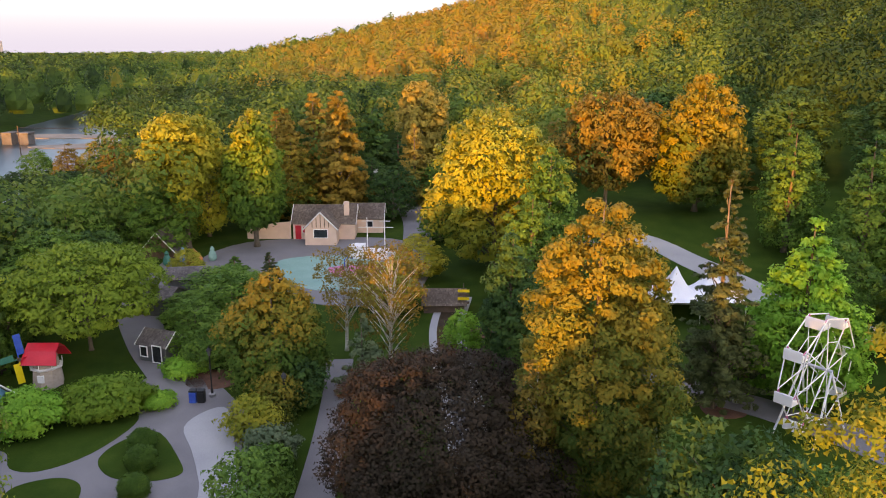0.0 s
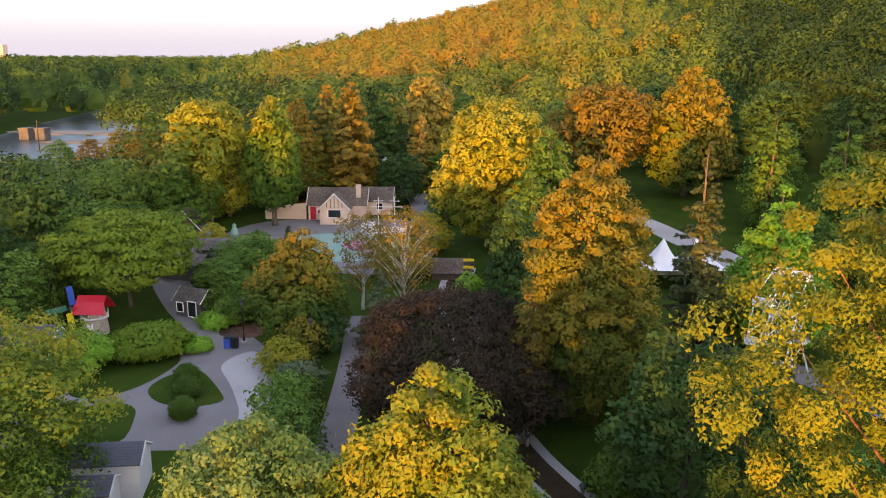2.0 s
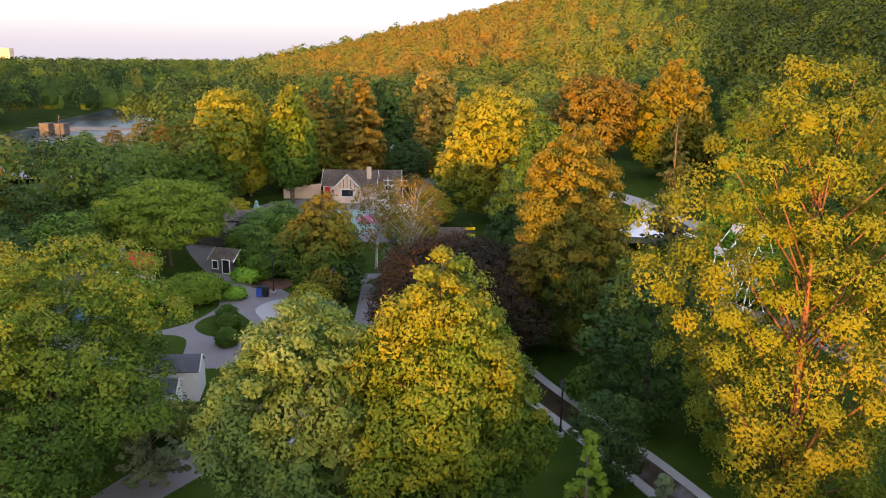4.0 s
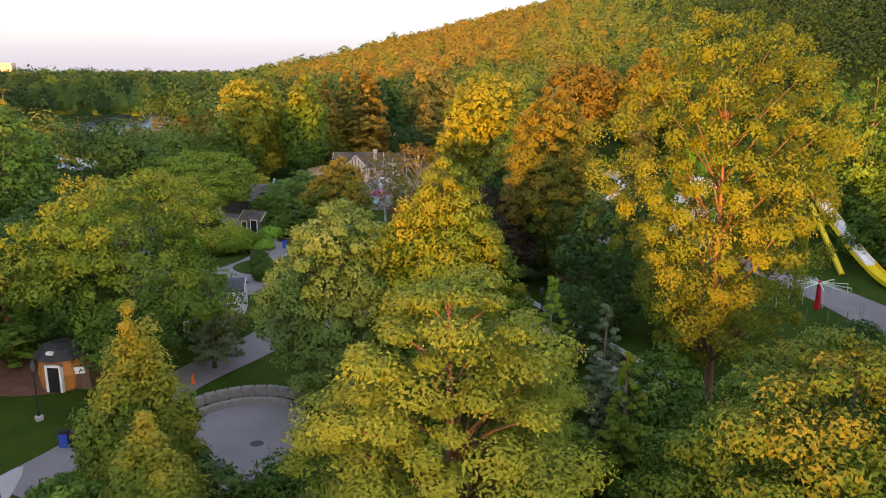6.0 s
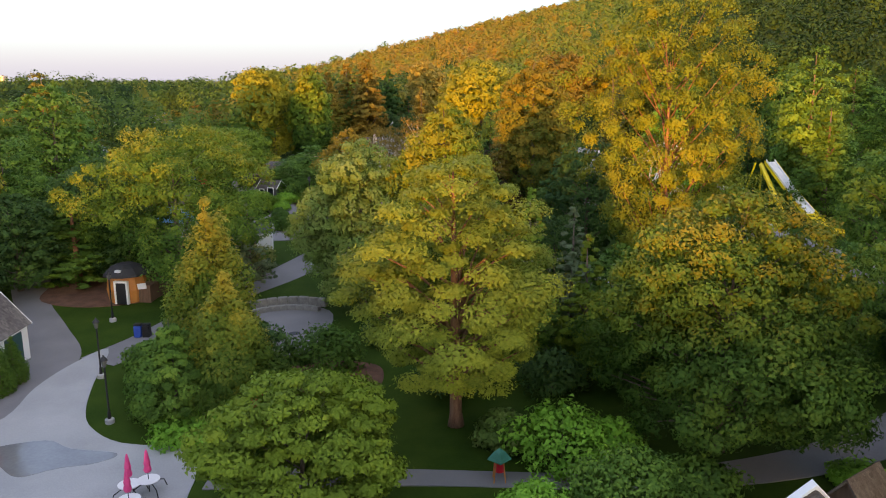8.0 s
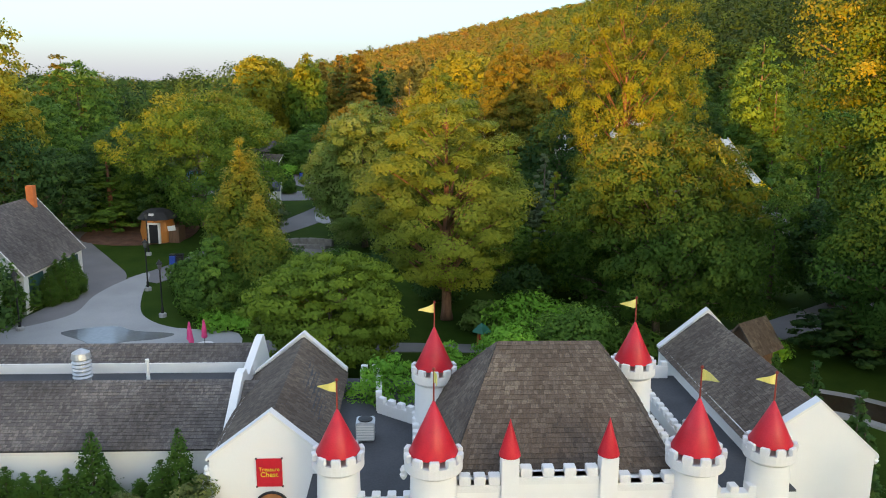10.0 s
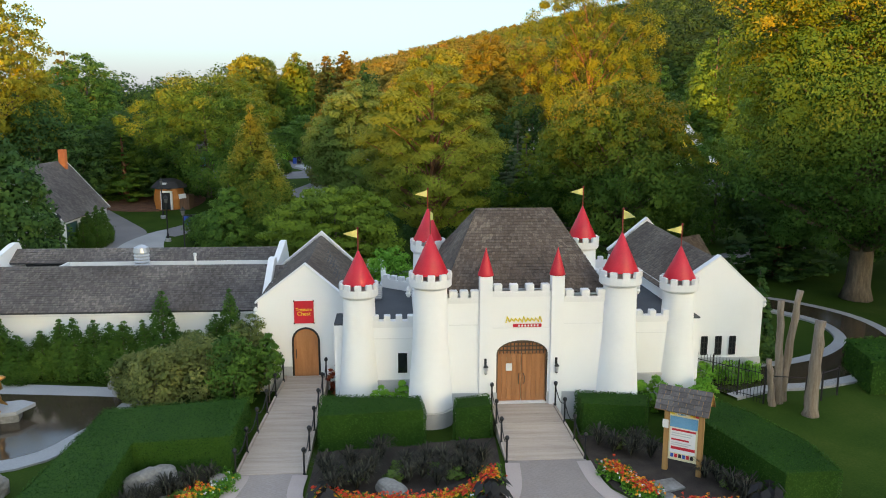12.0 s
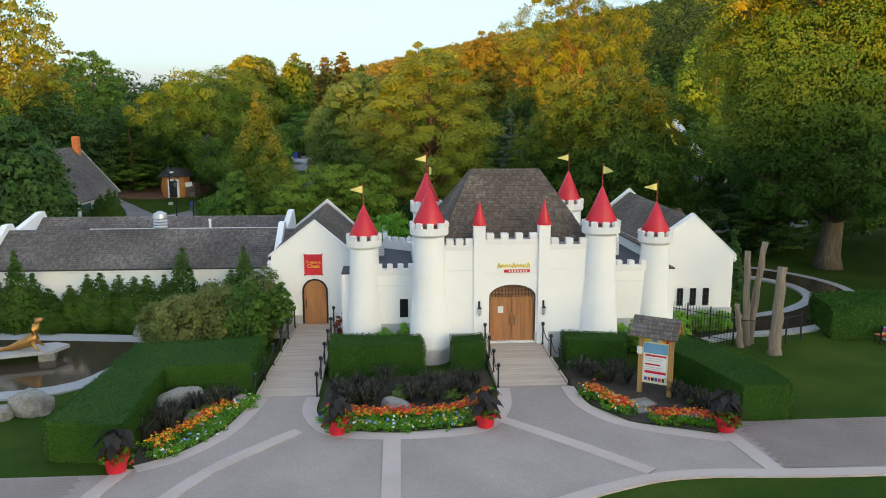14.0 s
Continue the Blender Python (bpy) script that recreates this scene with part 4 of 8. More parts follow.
hero("black_locust_tree", 16.2, 54, 27.8, 16.6, "fan", L_LOCUST, "tall airy yellow tree with drooping sprays", M_PINEBARK, clumps=300, per=330, size=0.18, bare=0.16, clump=0.95, droop=0.42, limbs=60, girth=0.3, fill=0.3, wobble=0.42, flat=0.6, broad=0.36)
hero("maple_tree", -2.0, 53.5, 18.4, 10.4, "oval", L_TOPLIT, "yellow-green maple above a lawn", clumps=300, per=250, size=0.2, bare=0.1, clump=0.9, fill=0.55, wobble=0.35)
hero("silver_maple_tree", -9.2, 55.0, 15.4, 11.0, "round", L_SILVER, "silvery green maple beside the path", clumps=290, per=250, size=0.2, bare=0.06, clump=0.9, fill=0.55, wobble=0.32)
hero("maple_tree", -27.2, 63, 16.2, 20.0, "broad", L_TOPLIT, "large maple with sunlit yellow in its top leaf colour", clumps=340, per=230, size=0.21, bare=0.06, clump=1.15, fill=0.55, wobble=0.6)
hero("spruce_tree", -19.9, 60, 9.2, 4.8, "cone", L_BLUE, "small thin grey spruce", per=34, size=0.22, bare=0.14, clump=0.52, droop=0.15, tiers=0.6, limbs=60)
hero("pine_tree", -2.0, 33.5, 15.7, 14.6, "pine", L_PINE, "large spreading pine with reddish limbs", M_PINEBARK, clumps=175, per=540, size=0.19, bare=0.17, clump=1.18, flat=0.5, limbs=60, girth=0.36, up=0.9, fill=0.5, wobble=0.3, broad=0.3)
hero("cypress_tree", -17.9, 40.6, 12.9, 6.4, "flame", L_CYPRESS, "tall pointed golden-green cypress", clumps=210, per=200, size=0.19, bare=0.01, clump=0.72, up=0.6, fill=0.6, wobble=0.45, flat=1.1)
hero("cypress_tree", -15.9, 36.4, 8.8, 7.2, "flame", L_CYPRESS, "dense green cypress beside a taller one", clumps=210, per=200, size=0.19, bare=0.01, clump=0.72, up=0.6, fill=0.6, wobble=0.45, flat=1.1)
hero("cypress_tree", -19.0, 35.5, 6.0, 7.0, "flame", L_GREEN, "loose green evergreen at a lawn", clumps=150, per=150, size=0.2, bare=0.02, clump=0.6, fill=0.5)
hero("spruce_tree", 4.0, 46.3, 12.4, 5.4, "cone", L_CEDAR, "pointed green spruce beside other trees", per=84, size=0.22, bare=0.02, clump=0.7, droop=0.12, tiers=0.5)
hero("spruce_tree", 6.8, 45.3, 11.2, 5.0, "cone", L_BLUE, "blue-grey spruce beside other trees", per=84, size=0.2, bare=0.02, clump=0.66, droop=0.15, tiers=0.45)
hero("spruce_tree", 7.0, 40.3, 10.0, 5.2, "cone", L_OLIVE, "grey-green spruce beside other trees", per=84, size=0.2, bare=0.02, clump=0.68, droop=0.12, tiers=0.5)
hero("oak_tree", 12.3, 30, 14.4, 16.0, "broad", L_OAK, "broad green oak, rusty at the top", clumps=360, per=270, size=0.19, bare=0.12, clump=0.98, limbs=60, wobble=0.4, fill=0.5)
hero("crab_apple_tree", -9.4, 23.8, 6.7, 11.0, "broad", L_OLIVE, "low spreading green tree", clumps=230, per=250, size=0.17, bare=0.14, clump=0.78, flat=0.45, fill=0.4)
hero("maple_tree", 26, 19, 25, 21, "broad", L_SHADE, "huge shade tree with sunlit gold in its upper leaf colour", clumps=560, per=400, size=0.18, bare=0.17, clump=1.25, limbs=70, girth=0.75, wobble=0.4)
hero("maple_tree", -48.5, 57, 25, 15, "round", L_YELLOW, "tall golden tree behind the hall", clumps=220, per=130, size=0.34, bare=0.15, clump=1.15, wobble=0.35)
hero("maple_tree", -33.8, 26.5, 10.4, 9, "round", L_DARK, "dense dark green tree", clumps=150, per=130, size=0.3, bare=0.03, clump=0.95)
hero("maple_tree", 5.6, 126.6, 24.2, 17.5, "dome", L_YELLOW, "great pale yellow tree beyond the yard", clumps=300, per=90, size=0.42, bare=0.06, clump=1.2, up=0.8, fill=0.55)
hero("maple_tree", 21.6, 139, 25.6, 14.5, "dome", L_ORANGE, "broad orange tree with dark lower boughs", clumps=200, per=80, size=0.45, bare=0.2, clump=1.25)
hero("maple_tree", 33.5, 138, 28, 13.5, "oval", L_GOLD, "tall yellow-green tree at a lawn", clumps=200, per=90, size=0.45, bare=0.08, clump=1.25, wobble=0.35)
hero("willow_tree", -4.3, 178, 25.5, 10.5, "dome", L_WILLOW, "pale golden weeping willow tree", clumps=120, per=100, size=0.5, bare=0.2, clump=1.2, droop=0.6, flat=0.9)
hero("maple_tree", -34, 134, 22.9, 10.5, "vase", L_YELLOW, "tall yellow-green tree with bare stems below", clumps=150, per=90, size=0.42, bare=0.3, clump=1.15)
hero("maple_tree", -25.3, 135, 23.4, 8.6, "oval", L_TOPLIT, "tall green tree behind the cottage", clumps=170, per=90, size=0.42, bare=0.15, clump=1.1)
hero("larch_tree", -15.8, 150, 25.2, 9.0, "larch", L_RUST, "rust-coloured larch among tall trees", per=36, size=0.5, bare=0.06, clump=1.15, droop=0.22, tiers=0.8)
hero("larch_tree", -23.8, 150, 22.0, 8.0, "larch", L_RUST, "rust-coloured larch among tall trees", per=36, size=0.5, bare=0.06, clump=1.15, droop=0.22, tiers=0.8)
hero("larch_tree", -20.6, 157, 24.4, 8.0, "larch", L_RUST, "rust-coloured larch among tall trees", per=36, size=0.5, bare=0.06, clump=1.15, droop=0.22, tiers=0.8)
hero("spruce_tree", -12.2, 166, 23, 7.0, "larch", L_DARK, "dark green spruce beside larches", per=36, size=0.5, bare=0.06, clump=1.1, droop=0.22, tiers=0.8)
hero("maple_tree", 10.4, 116, 21.0, 8.0, "oval", L_GREEN, "green tree before a yellow one", clumps=120, per=90, size=0.36, bare=0.05, clump=1.0)
hero("larch_tree", -5.0, 160, 19.5, 5.5, "larch", L_WILLOW, "small golden larch below a willow", per=26, size=0.42, bare=0.06, clump=1.0, droop=0.2, tiers=0.8)

# ---- other trees, built from a few shapes ----
KINDS = {
    "screen_tree": [tree_meshes("round", 981 + k, 14, 12, L_DARK, M_BARK, 0.02, 22, 16, 3.2, 3.0, limbs=3) for k in range(2)],
    "maple_tree": [tree_meshes("round", 901 + k, 14, 10, L_GREEN, M_BARK, 0.06, 130, 76, 0.33, 1.05, fill=0.55, wobble=0.35) for k in range(4)],
    "ash_tree": [tree_meshes(p, 921 + k, 16, 9, L_GREEN, M_BARK, 0.06, 150, 76, 0.32, 0.95, fill=0.55, wobble=0.32) for k, p in enumerate(("oval", "flame", "flame", "oval"))],
    "spruce_tree": [tree_meshes("cone", 941 + k, 14, 6, L_SPRUCE, M_PINEBARK, 0.05, per=32, size=0.36, clump=0.8, droop=0.2, tiers=0.62) for k in range(2)],
    "cedar_tree": [tree_meshes("flame", 961 + k, 6, 2.2, L_CEDAR, M_BARK, 0.02, 60, 36, 0.25, 0.36, up=0.6) for k in range(2)],
    "arborvitae": [tree_meshes("flame", 971 + k, 4, 1.75, L_ARBOR, M_BARK, 0.01, 150, 60, 0.1, 0.24, up=0.6, wobble=0.12, limbs=4, fill=0.6, flat=1.2) for k in range(3)],
}
MATS = {"arbor": (L_ARBOR, "dark green"), "cedar": (L_CEDAR, "fresh green"), "dark": (L_DARK, "dark green"), "green": (L_GREEN, "green"), "bright": (L_BRIGHT, "light green"), "gold": (L_GOLD, "golden"), "orange": (L_ORANGE, "orange"), "yellow": (L_YELLOW, "yellow-green"), "spruce": (L_SPRUCE, "grey-green")}


def grow(name, x, y, top, wide, colour, seed):
    """A tree from the shared shapes, stretched to its height and width."""
    rng = random.Random(seed)
    meshes = rng.choice(KINDS[name])
    high0, wide0 = {"screen_tree": (14, 12), "maple_tree": (14, 10), "ash_tree": (16, 9), "spruce_tree": (14, 6), "cedar_tree": (6, 2.2), "arborvitae": (4, 1.5)}[name]
    s = wide / wide0
    leaf, word = MATS[colour]
    return plant(name, meshes, x, y, f"{word} {name.replace('_', ' ')} in the park woods" if name != "arborvitae" else "pointed green arborvitae clipped beside a building", scale=s, tall=(top - land(x, y)) / high0 / s, turn=rng.uniform(0, 360), leaf=leaf, group=f"{word} trees")


rng = random.Random(5)
spots = [(-67, 186, 14, 10, "ash_tree", "gold"), (-75, 189, 12.5, 9, "ash_tree", "orange"), (-60, 182, 15, 9, "ash_tree", "gold"), (-54, 179, 16, 9, "maple_tree", "gold"), (-83, 192, 11, 9, "maple_tree", "green")]
# beside the castle and the court
spots += [(9.3, 38.5, 6.5, 6, "maple_tree", "green"), (3.2, 42.5, 6, 6, "maple_tree", "green"), (10.5, 46.5, 8, 7, "maple_tree", "green"), (1.5, 47, 6.5, 6, "maple_tree", "dark"), (38, 58, 15, 10, "maple_tree", "green"), (46, 64, 18, 11, "maple_tree", "green"),
          (19, 64, 9, 9, "maple_tree", "green"), (28, 36, 9, 8, "maple_tree", "dark"), (34, 44, 12, 9, "spruce_tree", "spruce"), (24, 26, 9, 8, "spruce_tree", "dark"), (32, 28, 12, 9, "maple_tree", "green"), (40, 30, 15, 11, "maple_tree", "dark"),
          (24, 38, 10, 6.5, "maple_tree", "green"), (38, 14, 14, 10, "maple_tree", "green"), (8, 60, 8, 5, "maple_tree", "dark")]
# the slope to the east
spots += [(44.5, 88, 24, 11, "ash_tree", "green"), (45, 84, 17, 10, "ash_tree", "green"), (40.5, 125.5, 22, 9, "ash_tree", "green"), (47, 120, 22, 10, "ash_tree", "green"), (54, 116, 23, 11, "maple_tree", "green"), (62, 110, 22, 11, "ash_tree", "green"),
          (36, 104, 14, 9, "maple_tree", "green"), (42, 100, 15, 9, "maple_tree", "dark"), (50, 98, 16, 10, "maple_tree", "green"), (24, 160, 24, 12, "maple_tree", "bright"), (40, 150, 24, 13, "spruce_tree", "orange"), (36, 160, 26, 14, "maple_tree", "dark"),
          (50, 148, 26, 14, "maple_tree", "dark"), (60, 138, 27, 14, "maple_tree", "dark"), (21, 74, 8, 7, "maple_tree", "green")]
# round the play yard
spots += [(-23.2, 101.5, 9, 6, "maple_tree", "green"), (12.4, 68, 14.3, 9.5, "maple_tree", "dark"), (11.5, 104, 13, 8, "maple_tree", "green"), (14, 112, 14, 9, "maple_tree", "dark"), (8, 110, 17, 8, "ash_tree", "green"), 
          (-7.5, 114, 9, 6, "maple_tree", "yellow"), (-6, 112, 8, 7, "maple_tree", "yellow"), (-24, 112, 9, 8, "maple_tree", "green"), (-20, 100, 8, 8, "maple_tree", "green"), (-17, 106, 9, 8, "maple_tree", "dark"), (-26, 108, 7.5, 6, "maple_tree", "green"),
          (-24, 119, 8, 6, "spruce_tree", "green"), (-20.2, 119, 8.5, 4, "spruce_tree", "spruce"), (-20.5, 105, 11, 9, "maple_tree", "green"), (-20.5, 112, 8.5, 7, "maple_tree", "green"), (-3.5, 122, 10, 7, "maple_tree", "yellow")]
# the western woods
spots += [(-41, 60, 10.5, 9, "maple_tree", "dark"), (-36.5, 62, 10, 8, "spruce_tree", "green"), (-32, 63, 9, 7, "maple_tree", "dark"), (-43, 105, 10, 8, "maple_tree", "dark"), (-48, 96, 11, 9, "maple_tree", "dark"), (-44, 88, 11, 9, "maple_tree", "dark"),
          (-52, 108, 12, 10, "maple_tree", "dark"), (-40, 78, 12, 10, "maple_tree", "dark"), (-46, 68, 15, 11, "maple_tree", "green"), (-38, 66, 12, 9, "maple_tree", "dark"), (-52, 80, 17, 12, "ash_tree", "green"), (-43, 55, 13, 9, "maple_tree", "dark"),
          (-48, 46, 16, 11, "maple_tree", "green"), (-36, 68, 10, 7, "spruce_tree", "spruce"), (-33, 72, 9, 5, "spruce_tree", "spruce"), (-56, 60, 21, 13, "ash_tree", "yellow"), (-62, 72, 22, 14, "maple_tree", "yellow"), (-45, 30, 10, 9, "maple_tree", "dark"),
          (-56, 36, 13, 11, "ash_tree", "green"), (-36, 132, 14, 9, "maple_tree", "green"), (-40, 120, 11, 8, "maple_tree", "dark"), (-46, 126, 14, 10, "maple_tree", "green")]
# the western woods
spots += [(-40.5, 93, 12, 9, "maple_tree", "green"), (-40, 133, 14, 9, "maple_tree", "green"), (-41, 112, 13, 10, "maple_tree", "green"), (-47, 117, 14, 10, "maple_tree", "dark"), (-30, 121, 8.5, 5, "maple_tree", "yellow"), (-50.5, 89, 20.4, 14, "maple_tree", "green"),
          (-62, 110, 21.9, 14, "ash_tree", "gold")]
# behind the cottage
spots += [(-12, 158, 14, 8, "ash_tree", "dark"), (-8, 166, 17, 8, "spruce_tree", "dark"), (-27, 160, 21, 9, "spruce_tree", "orange"), (-38, 150, 18, 10, "ash_tree", "green"), (-46, 148, 17, 10, "ash_tree", "gold"), (-54.6, 163, 16.5, 9, "ash_tree", "orange"),
          (-50, 140, 14, 9, "maple_tree", "green"), (-60, 150, 10.5, 10, "maple_tree", "green"), (-2, 160, 13, 8, "maple_tree", "green"), (2, 150, 14, 9, "maple_tree", "green"), (9, 140, 15, 9, "maple_tree", "green"), (12, 168, 22, 12, "maple_tree", "yellow"),
          (-37, 137, 18, 10, "ash_tree", "green"), (-33, 140, 20, 10, "maple_tree", "yellow"), (-28, 146, 19, 10, "ash_tree", "green"), (-23, 149, 18, 9, "ash_tree", "gold"), (-8, 150, 14, 8, "maple_tree", "dark"), (-1, 138, 11, 7, "maple_tree", "green")]
for k, (x, y, top, wide, name, colour) in enumerate(spots):
    grow(name, x, y, top, wide, colour, 50 + k)
for k in range(22):
    grow("cedar_tree", -38.5 - 0.55 * k + rng.uniform(-0.4, 0.4), 97 + 2.4 * k, land(-40, 100) + rng.uniform(5, 7.5), 2.6, "green", 300 + k)
# cedars along the hall
for k in range(19):
    x = -28.4 + 0.84 * k + rng.uniform(-0.15, 0.15)
    grow("arborvitae", x, 6.9 + rng.uniform(-0.3, 0.3), -1.1 + rng.choice([2.5, 2.9, 3.1, 3.3, 3.9, 4.6]), rng.uniform(1.45, 1.8), "arbor", 330 + k)
# a row behind the east gable
for k in range(7):
    grow("arborvitae", 12.9 + 0.35 * (k % 2), 7.2 + 1.5 * k, -1.1 + (3.0, 3.9, 3.4, 4.4, 3.6, 4.7, 4.0)[k], 1.6, "arbor", 362 + k)
# three more before the shop
for x, y, top in ((-32.2, 39.0, 3.1), (-31.3, 38.6, 3.7), (-31.4, 40.4, 3.3), (-32.0, 37.4, 2.8)):
    grow("arborvitae", x, y, top, 1.6, "arbor", 355)
# woods behind the viewpoint that shade the low ground from the sun
for k in range(72):
    x = -420 + 8.0 * k + rng.uniform(-2, 2)
    y = -325 - 22 * (k % 3) + rng.uniform(-5, 5)
    grow("screen_tree", x, y, 24.4 + 0.0314 * 22 * (k % 3) + rng.uniform(-1.3, 1.6), 27, "dark", 400 + k)


# ---- woodland on the hill and along the river ----
def woodland(name, x, y, high, wide, per, size, tint, label, seed, broad=0.42, lumps=4, core=True):
    """Far woods: lumpy crowns of leaf clumps round a closed core, all in one mesh."""
    rng = np.random.default_rng(seed)
    n = len(x)
    a = rng.uniform(0, 2 * np.pi, (n, 1)) + np.arange(lumps) * 2 * np.pi / max(lumps - 1, 1) + rng.uniform(-0.5, 0.5, (n, lumps))
    u = rng.uniform(0.25, 0.75, (n, lumps))
    r = wide[:, None] * rng.uniform(0.17, 0.27, (n, lumps))
    u[:, 0], r[:, 0] = rng.uniform(0.82, 1.0, n), 0.0
    base = height(x, y)
    cx, cy = x[:, None] + r * np.cos(a), y[:, None] + r * np.sin(a)
    cz = base[:, None] + high[:, None] * (0.42 + 0.42 * u)
    centres = np.stack([cx, cy, cz], 2).reshape(-1, 3)
    rad = np.repeat(wide * 0.29, lumps) * rng.uniform(0.75, 1.15, n * lumps)
    out = np.stack([r * np.cos(a), r * np.sin(a) - 0.25 * wide[:, None], (u - 0.1) * wide[:, None] * 0.6], 2).reshape(-1, 3)
    out /= np.linalg.norm(out, axis=1)[:, None] + 1e-6
    cards, face = leaf_cards(rng, centres, rad, per, 1.0, 0.85, 0.0, 0.35, 0.25, broad, 0.85, out)
    mid = cards.mean(1, keepdims=True)
    cards = mid + (cards - mid) * np.repeat(np.repeat(size, lumps), per)[:, None, None]
    t = np.repeat(np.repeat(tint, lumps) + 0.05 * rng.normal(size=n * lumps), per)
    facing = face * 0.75 + np.repeat(out, per, axis=0) * 0.5 + np.array([0, 0, 0.2])
    if core:                                    # a low closed dome inside each crown
        ring, rows = 6, ((0.3, 0.25), (0.45, 0.31), (0.62, 0.26), (0.78, 0.1))
        k = np.arange(ring) * 2 * np.pi / ring
        grid = np.stack([np.stack([x[:, None] + wide[:, None] * w * np.cos(k), y[:, None] + wide[:, None] * w * np.sin(k), (base + high * h)[:, None] + 0 * k], 2) for h, w in rows], 1)
        nxt = np.roll(grid, -1, axis=2)
        lo, lo2, hi, hi2 = grid[:, :-1], nxt[:, :-1], grid[:, 1:], nxt[:, 1:]
        tri = np.concatenate([np.stack([lo, lo2, hi2], 3), np.stack([lo, hi2, hi], 3)], 1).reshape(-1, 3, 3)
        each = len(tri) // n
        cards = np.concatenate([cards, tri])
        t = np.concatenate([t, np.repeat(tint, each)])
        hub = np.repeat(np.stack([x, y, base + high * 0.4], 1), each, axis=0)
        facing = np.concatenate([facing, tri.mean(1) - hub])
    return tagged(new(name, quads_mesh(name, cards, L_WOODS, t, facing=facing)), label, "woodland", kind="stuff")


g = np.random.default_rng(8)
def scatter(x0, x1, y0, y1, step):
    a, b = np.meshgrid(np.arange(x0, x1, step), np.arange(y0, y1, step))
    a, b = a.ravel() + g.uniform(-0.42, 0.42, a.size) * step, b.ravel() + g.uniform(-0.42, 0.42, a.size) * step
    return a, b


def free_of(x, y):
    """Where woods may stand: clear of the river, the park and the lawn."""
    river = np.abs(x + 112 + (y - 240) * 0.16) < np.where(y < 325, 24, 10)
    park = ((x > -44) & (x < 66) & (y < 128)) | ((x > -31) & (x < 14) & (y < 150)) | ((x > -62) & (x < -40) & (y < 92))
    lawn = (x > 18) & (x < 52) & (y < 168)
    lane = (x > -18) & (x < 2) & (y < 200)
    seen = np.abs(x + 2) < (y + 40) * 0.62 + 25
    return ~(river & (y < 610)) & ~park & ~lawn & ~lane & seen


x, y = scatter(-260, 330, 84, 300, 8.2)
k = free_of(x, y)
x, y = x[k], y[k]
# hill gold painted for sunlight, right slope darkened for shade; darker in the west
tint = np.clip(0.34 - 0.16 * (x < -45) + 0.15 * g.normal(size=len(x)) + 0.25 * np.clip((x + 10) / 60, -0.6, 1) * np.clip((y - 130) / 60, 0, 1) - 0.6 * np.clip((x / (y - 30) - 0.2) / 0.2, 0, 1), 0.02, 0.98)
high = g.uniform(11, 19, len(x))
bank = (x < -0.44 * (y - 36)) & (y < 236)       # low growth before the river
high = np.where(bank, np.minimum(high, 30.0 - 0.153 * (y - 36) - height(x, y)), high)
k = high > 3.5
x, y, tint, high = x[k], y[k], tint[k], high[k]
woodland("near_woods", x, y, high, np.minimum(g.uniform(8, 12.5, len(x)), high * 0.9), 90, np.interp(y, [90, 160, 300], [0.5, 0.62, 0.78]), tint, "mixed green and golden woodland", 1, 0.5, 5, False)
x, y = scatter(-560, 620, 300, 900, 12.0)
k = free_of(x, y) & (np.abs(x + 2) < (y + 40) * 0.56 + 25)
x, y = x[k], y[k]
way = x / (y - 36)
# sunlit gold is painted on the middle hill, shade towards the right
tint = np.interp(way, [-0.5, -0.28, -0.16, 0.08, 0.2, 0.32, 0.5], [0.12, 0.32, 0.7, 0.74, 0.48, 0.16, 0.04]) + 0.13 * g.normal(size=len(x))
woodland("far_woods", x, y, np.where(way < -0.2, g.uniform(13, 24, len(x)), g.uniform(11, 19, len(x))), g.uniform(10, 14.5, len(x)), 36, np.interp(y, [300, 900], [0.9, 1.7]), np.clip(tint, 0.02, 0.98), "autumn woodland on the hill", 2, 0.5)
x, y = scatter(-1100, 500, 900, 1500, 26)
k = (np.abs(x) < y * 0.62 + 60) & (height(x, y) < 45)
x, y = x[k], y[k]
woodland("horizon_woods", x, y, np.interp(x / y, [-0.6, -0.3, -0.1], [13, 18, 22]) * g.uniform(0.75, 1.25, len(x)), g.uniform(16, 24, len(x)), 20, np.full(len(x), 3.0), np.clip(0.3 + 0.12 * g.normal(size=len(x)), 0, 1), "distant flat woodland", 3)

# ---- castle details ----
def plate_text(parent, words, x, y, z, size, material, name="lettering"):
    cu = bpy.data.curves.new(name, "FONT")
    cu.body, cu.size, cu.extrude, cu.align_x, cu.align_y = words, size, 0.012, "CENTER", "CENTER"
    tmp = bpy.data.objects.new(name, cu)
    scene.collection.objects.link(tmp)
    me = bpy.data.meshes.new_from_object(tmp.evaluated_get(bpy.context.evaluated_depsgraph_get()))
    bpy.data.objects.remove(tmp)
    me.materials.clear()
    me.materials.append(material)
    ob = new(name, me)
    ob.matrix_world = pose(x, y, z, 90, 0, 0)
    ob.parent = parent
    return ob


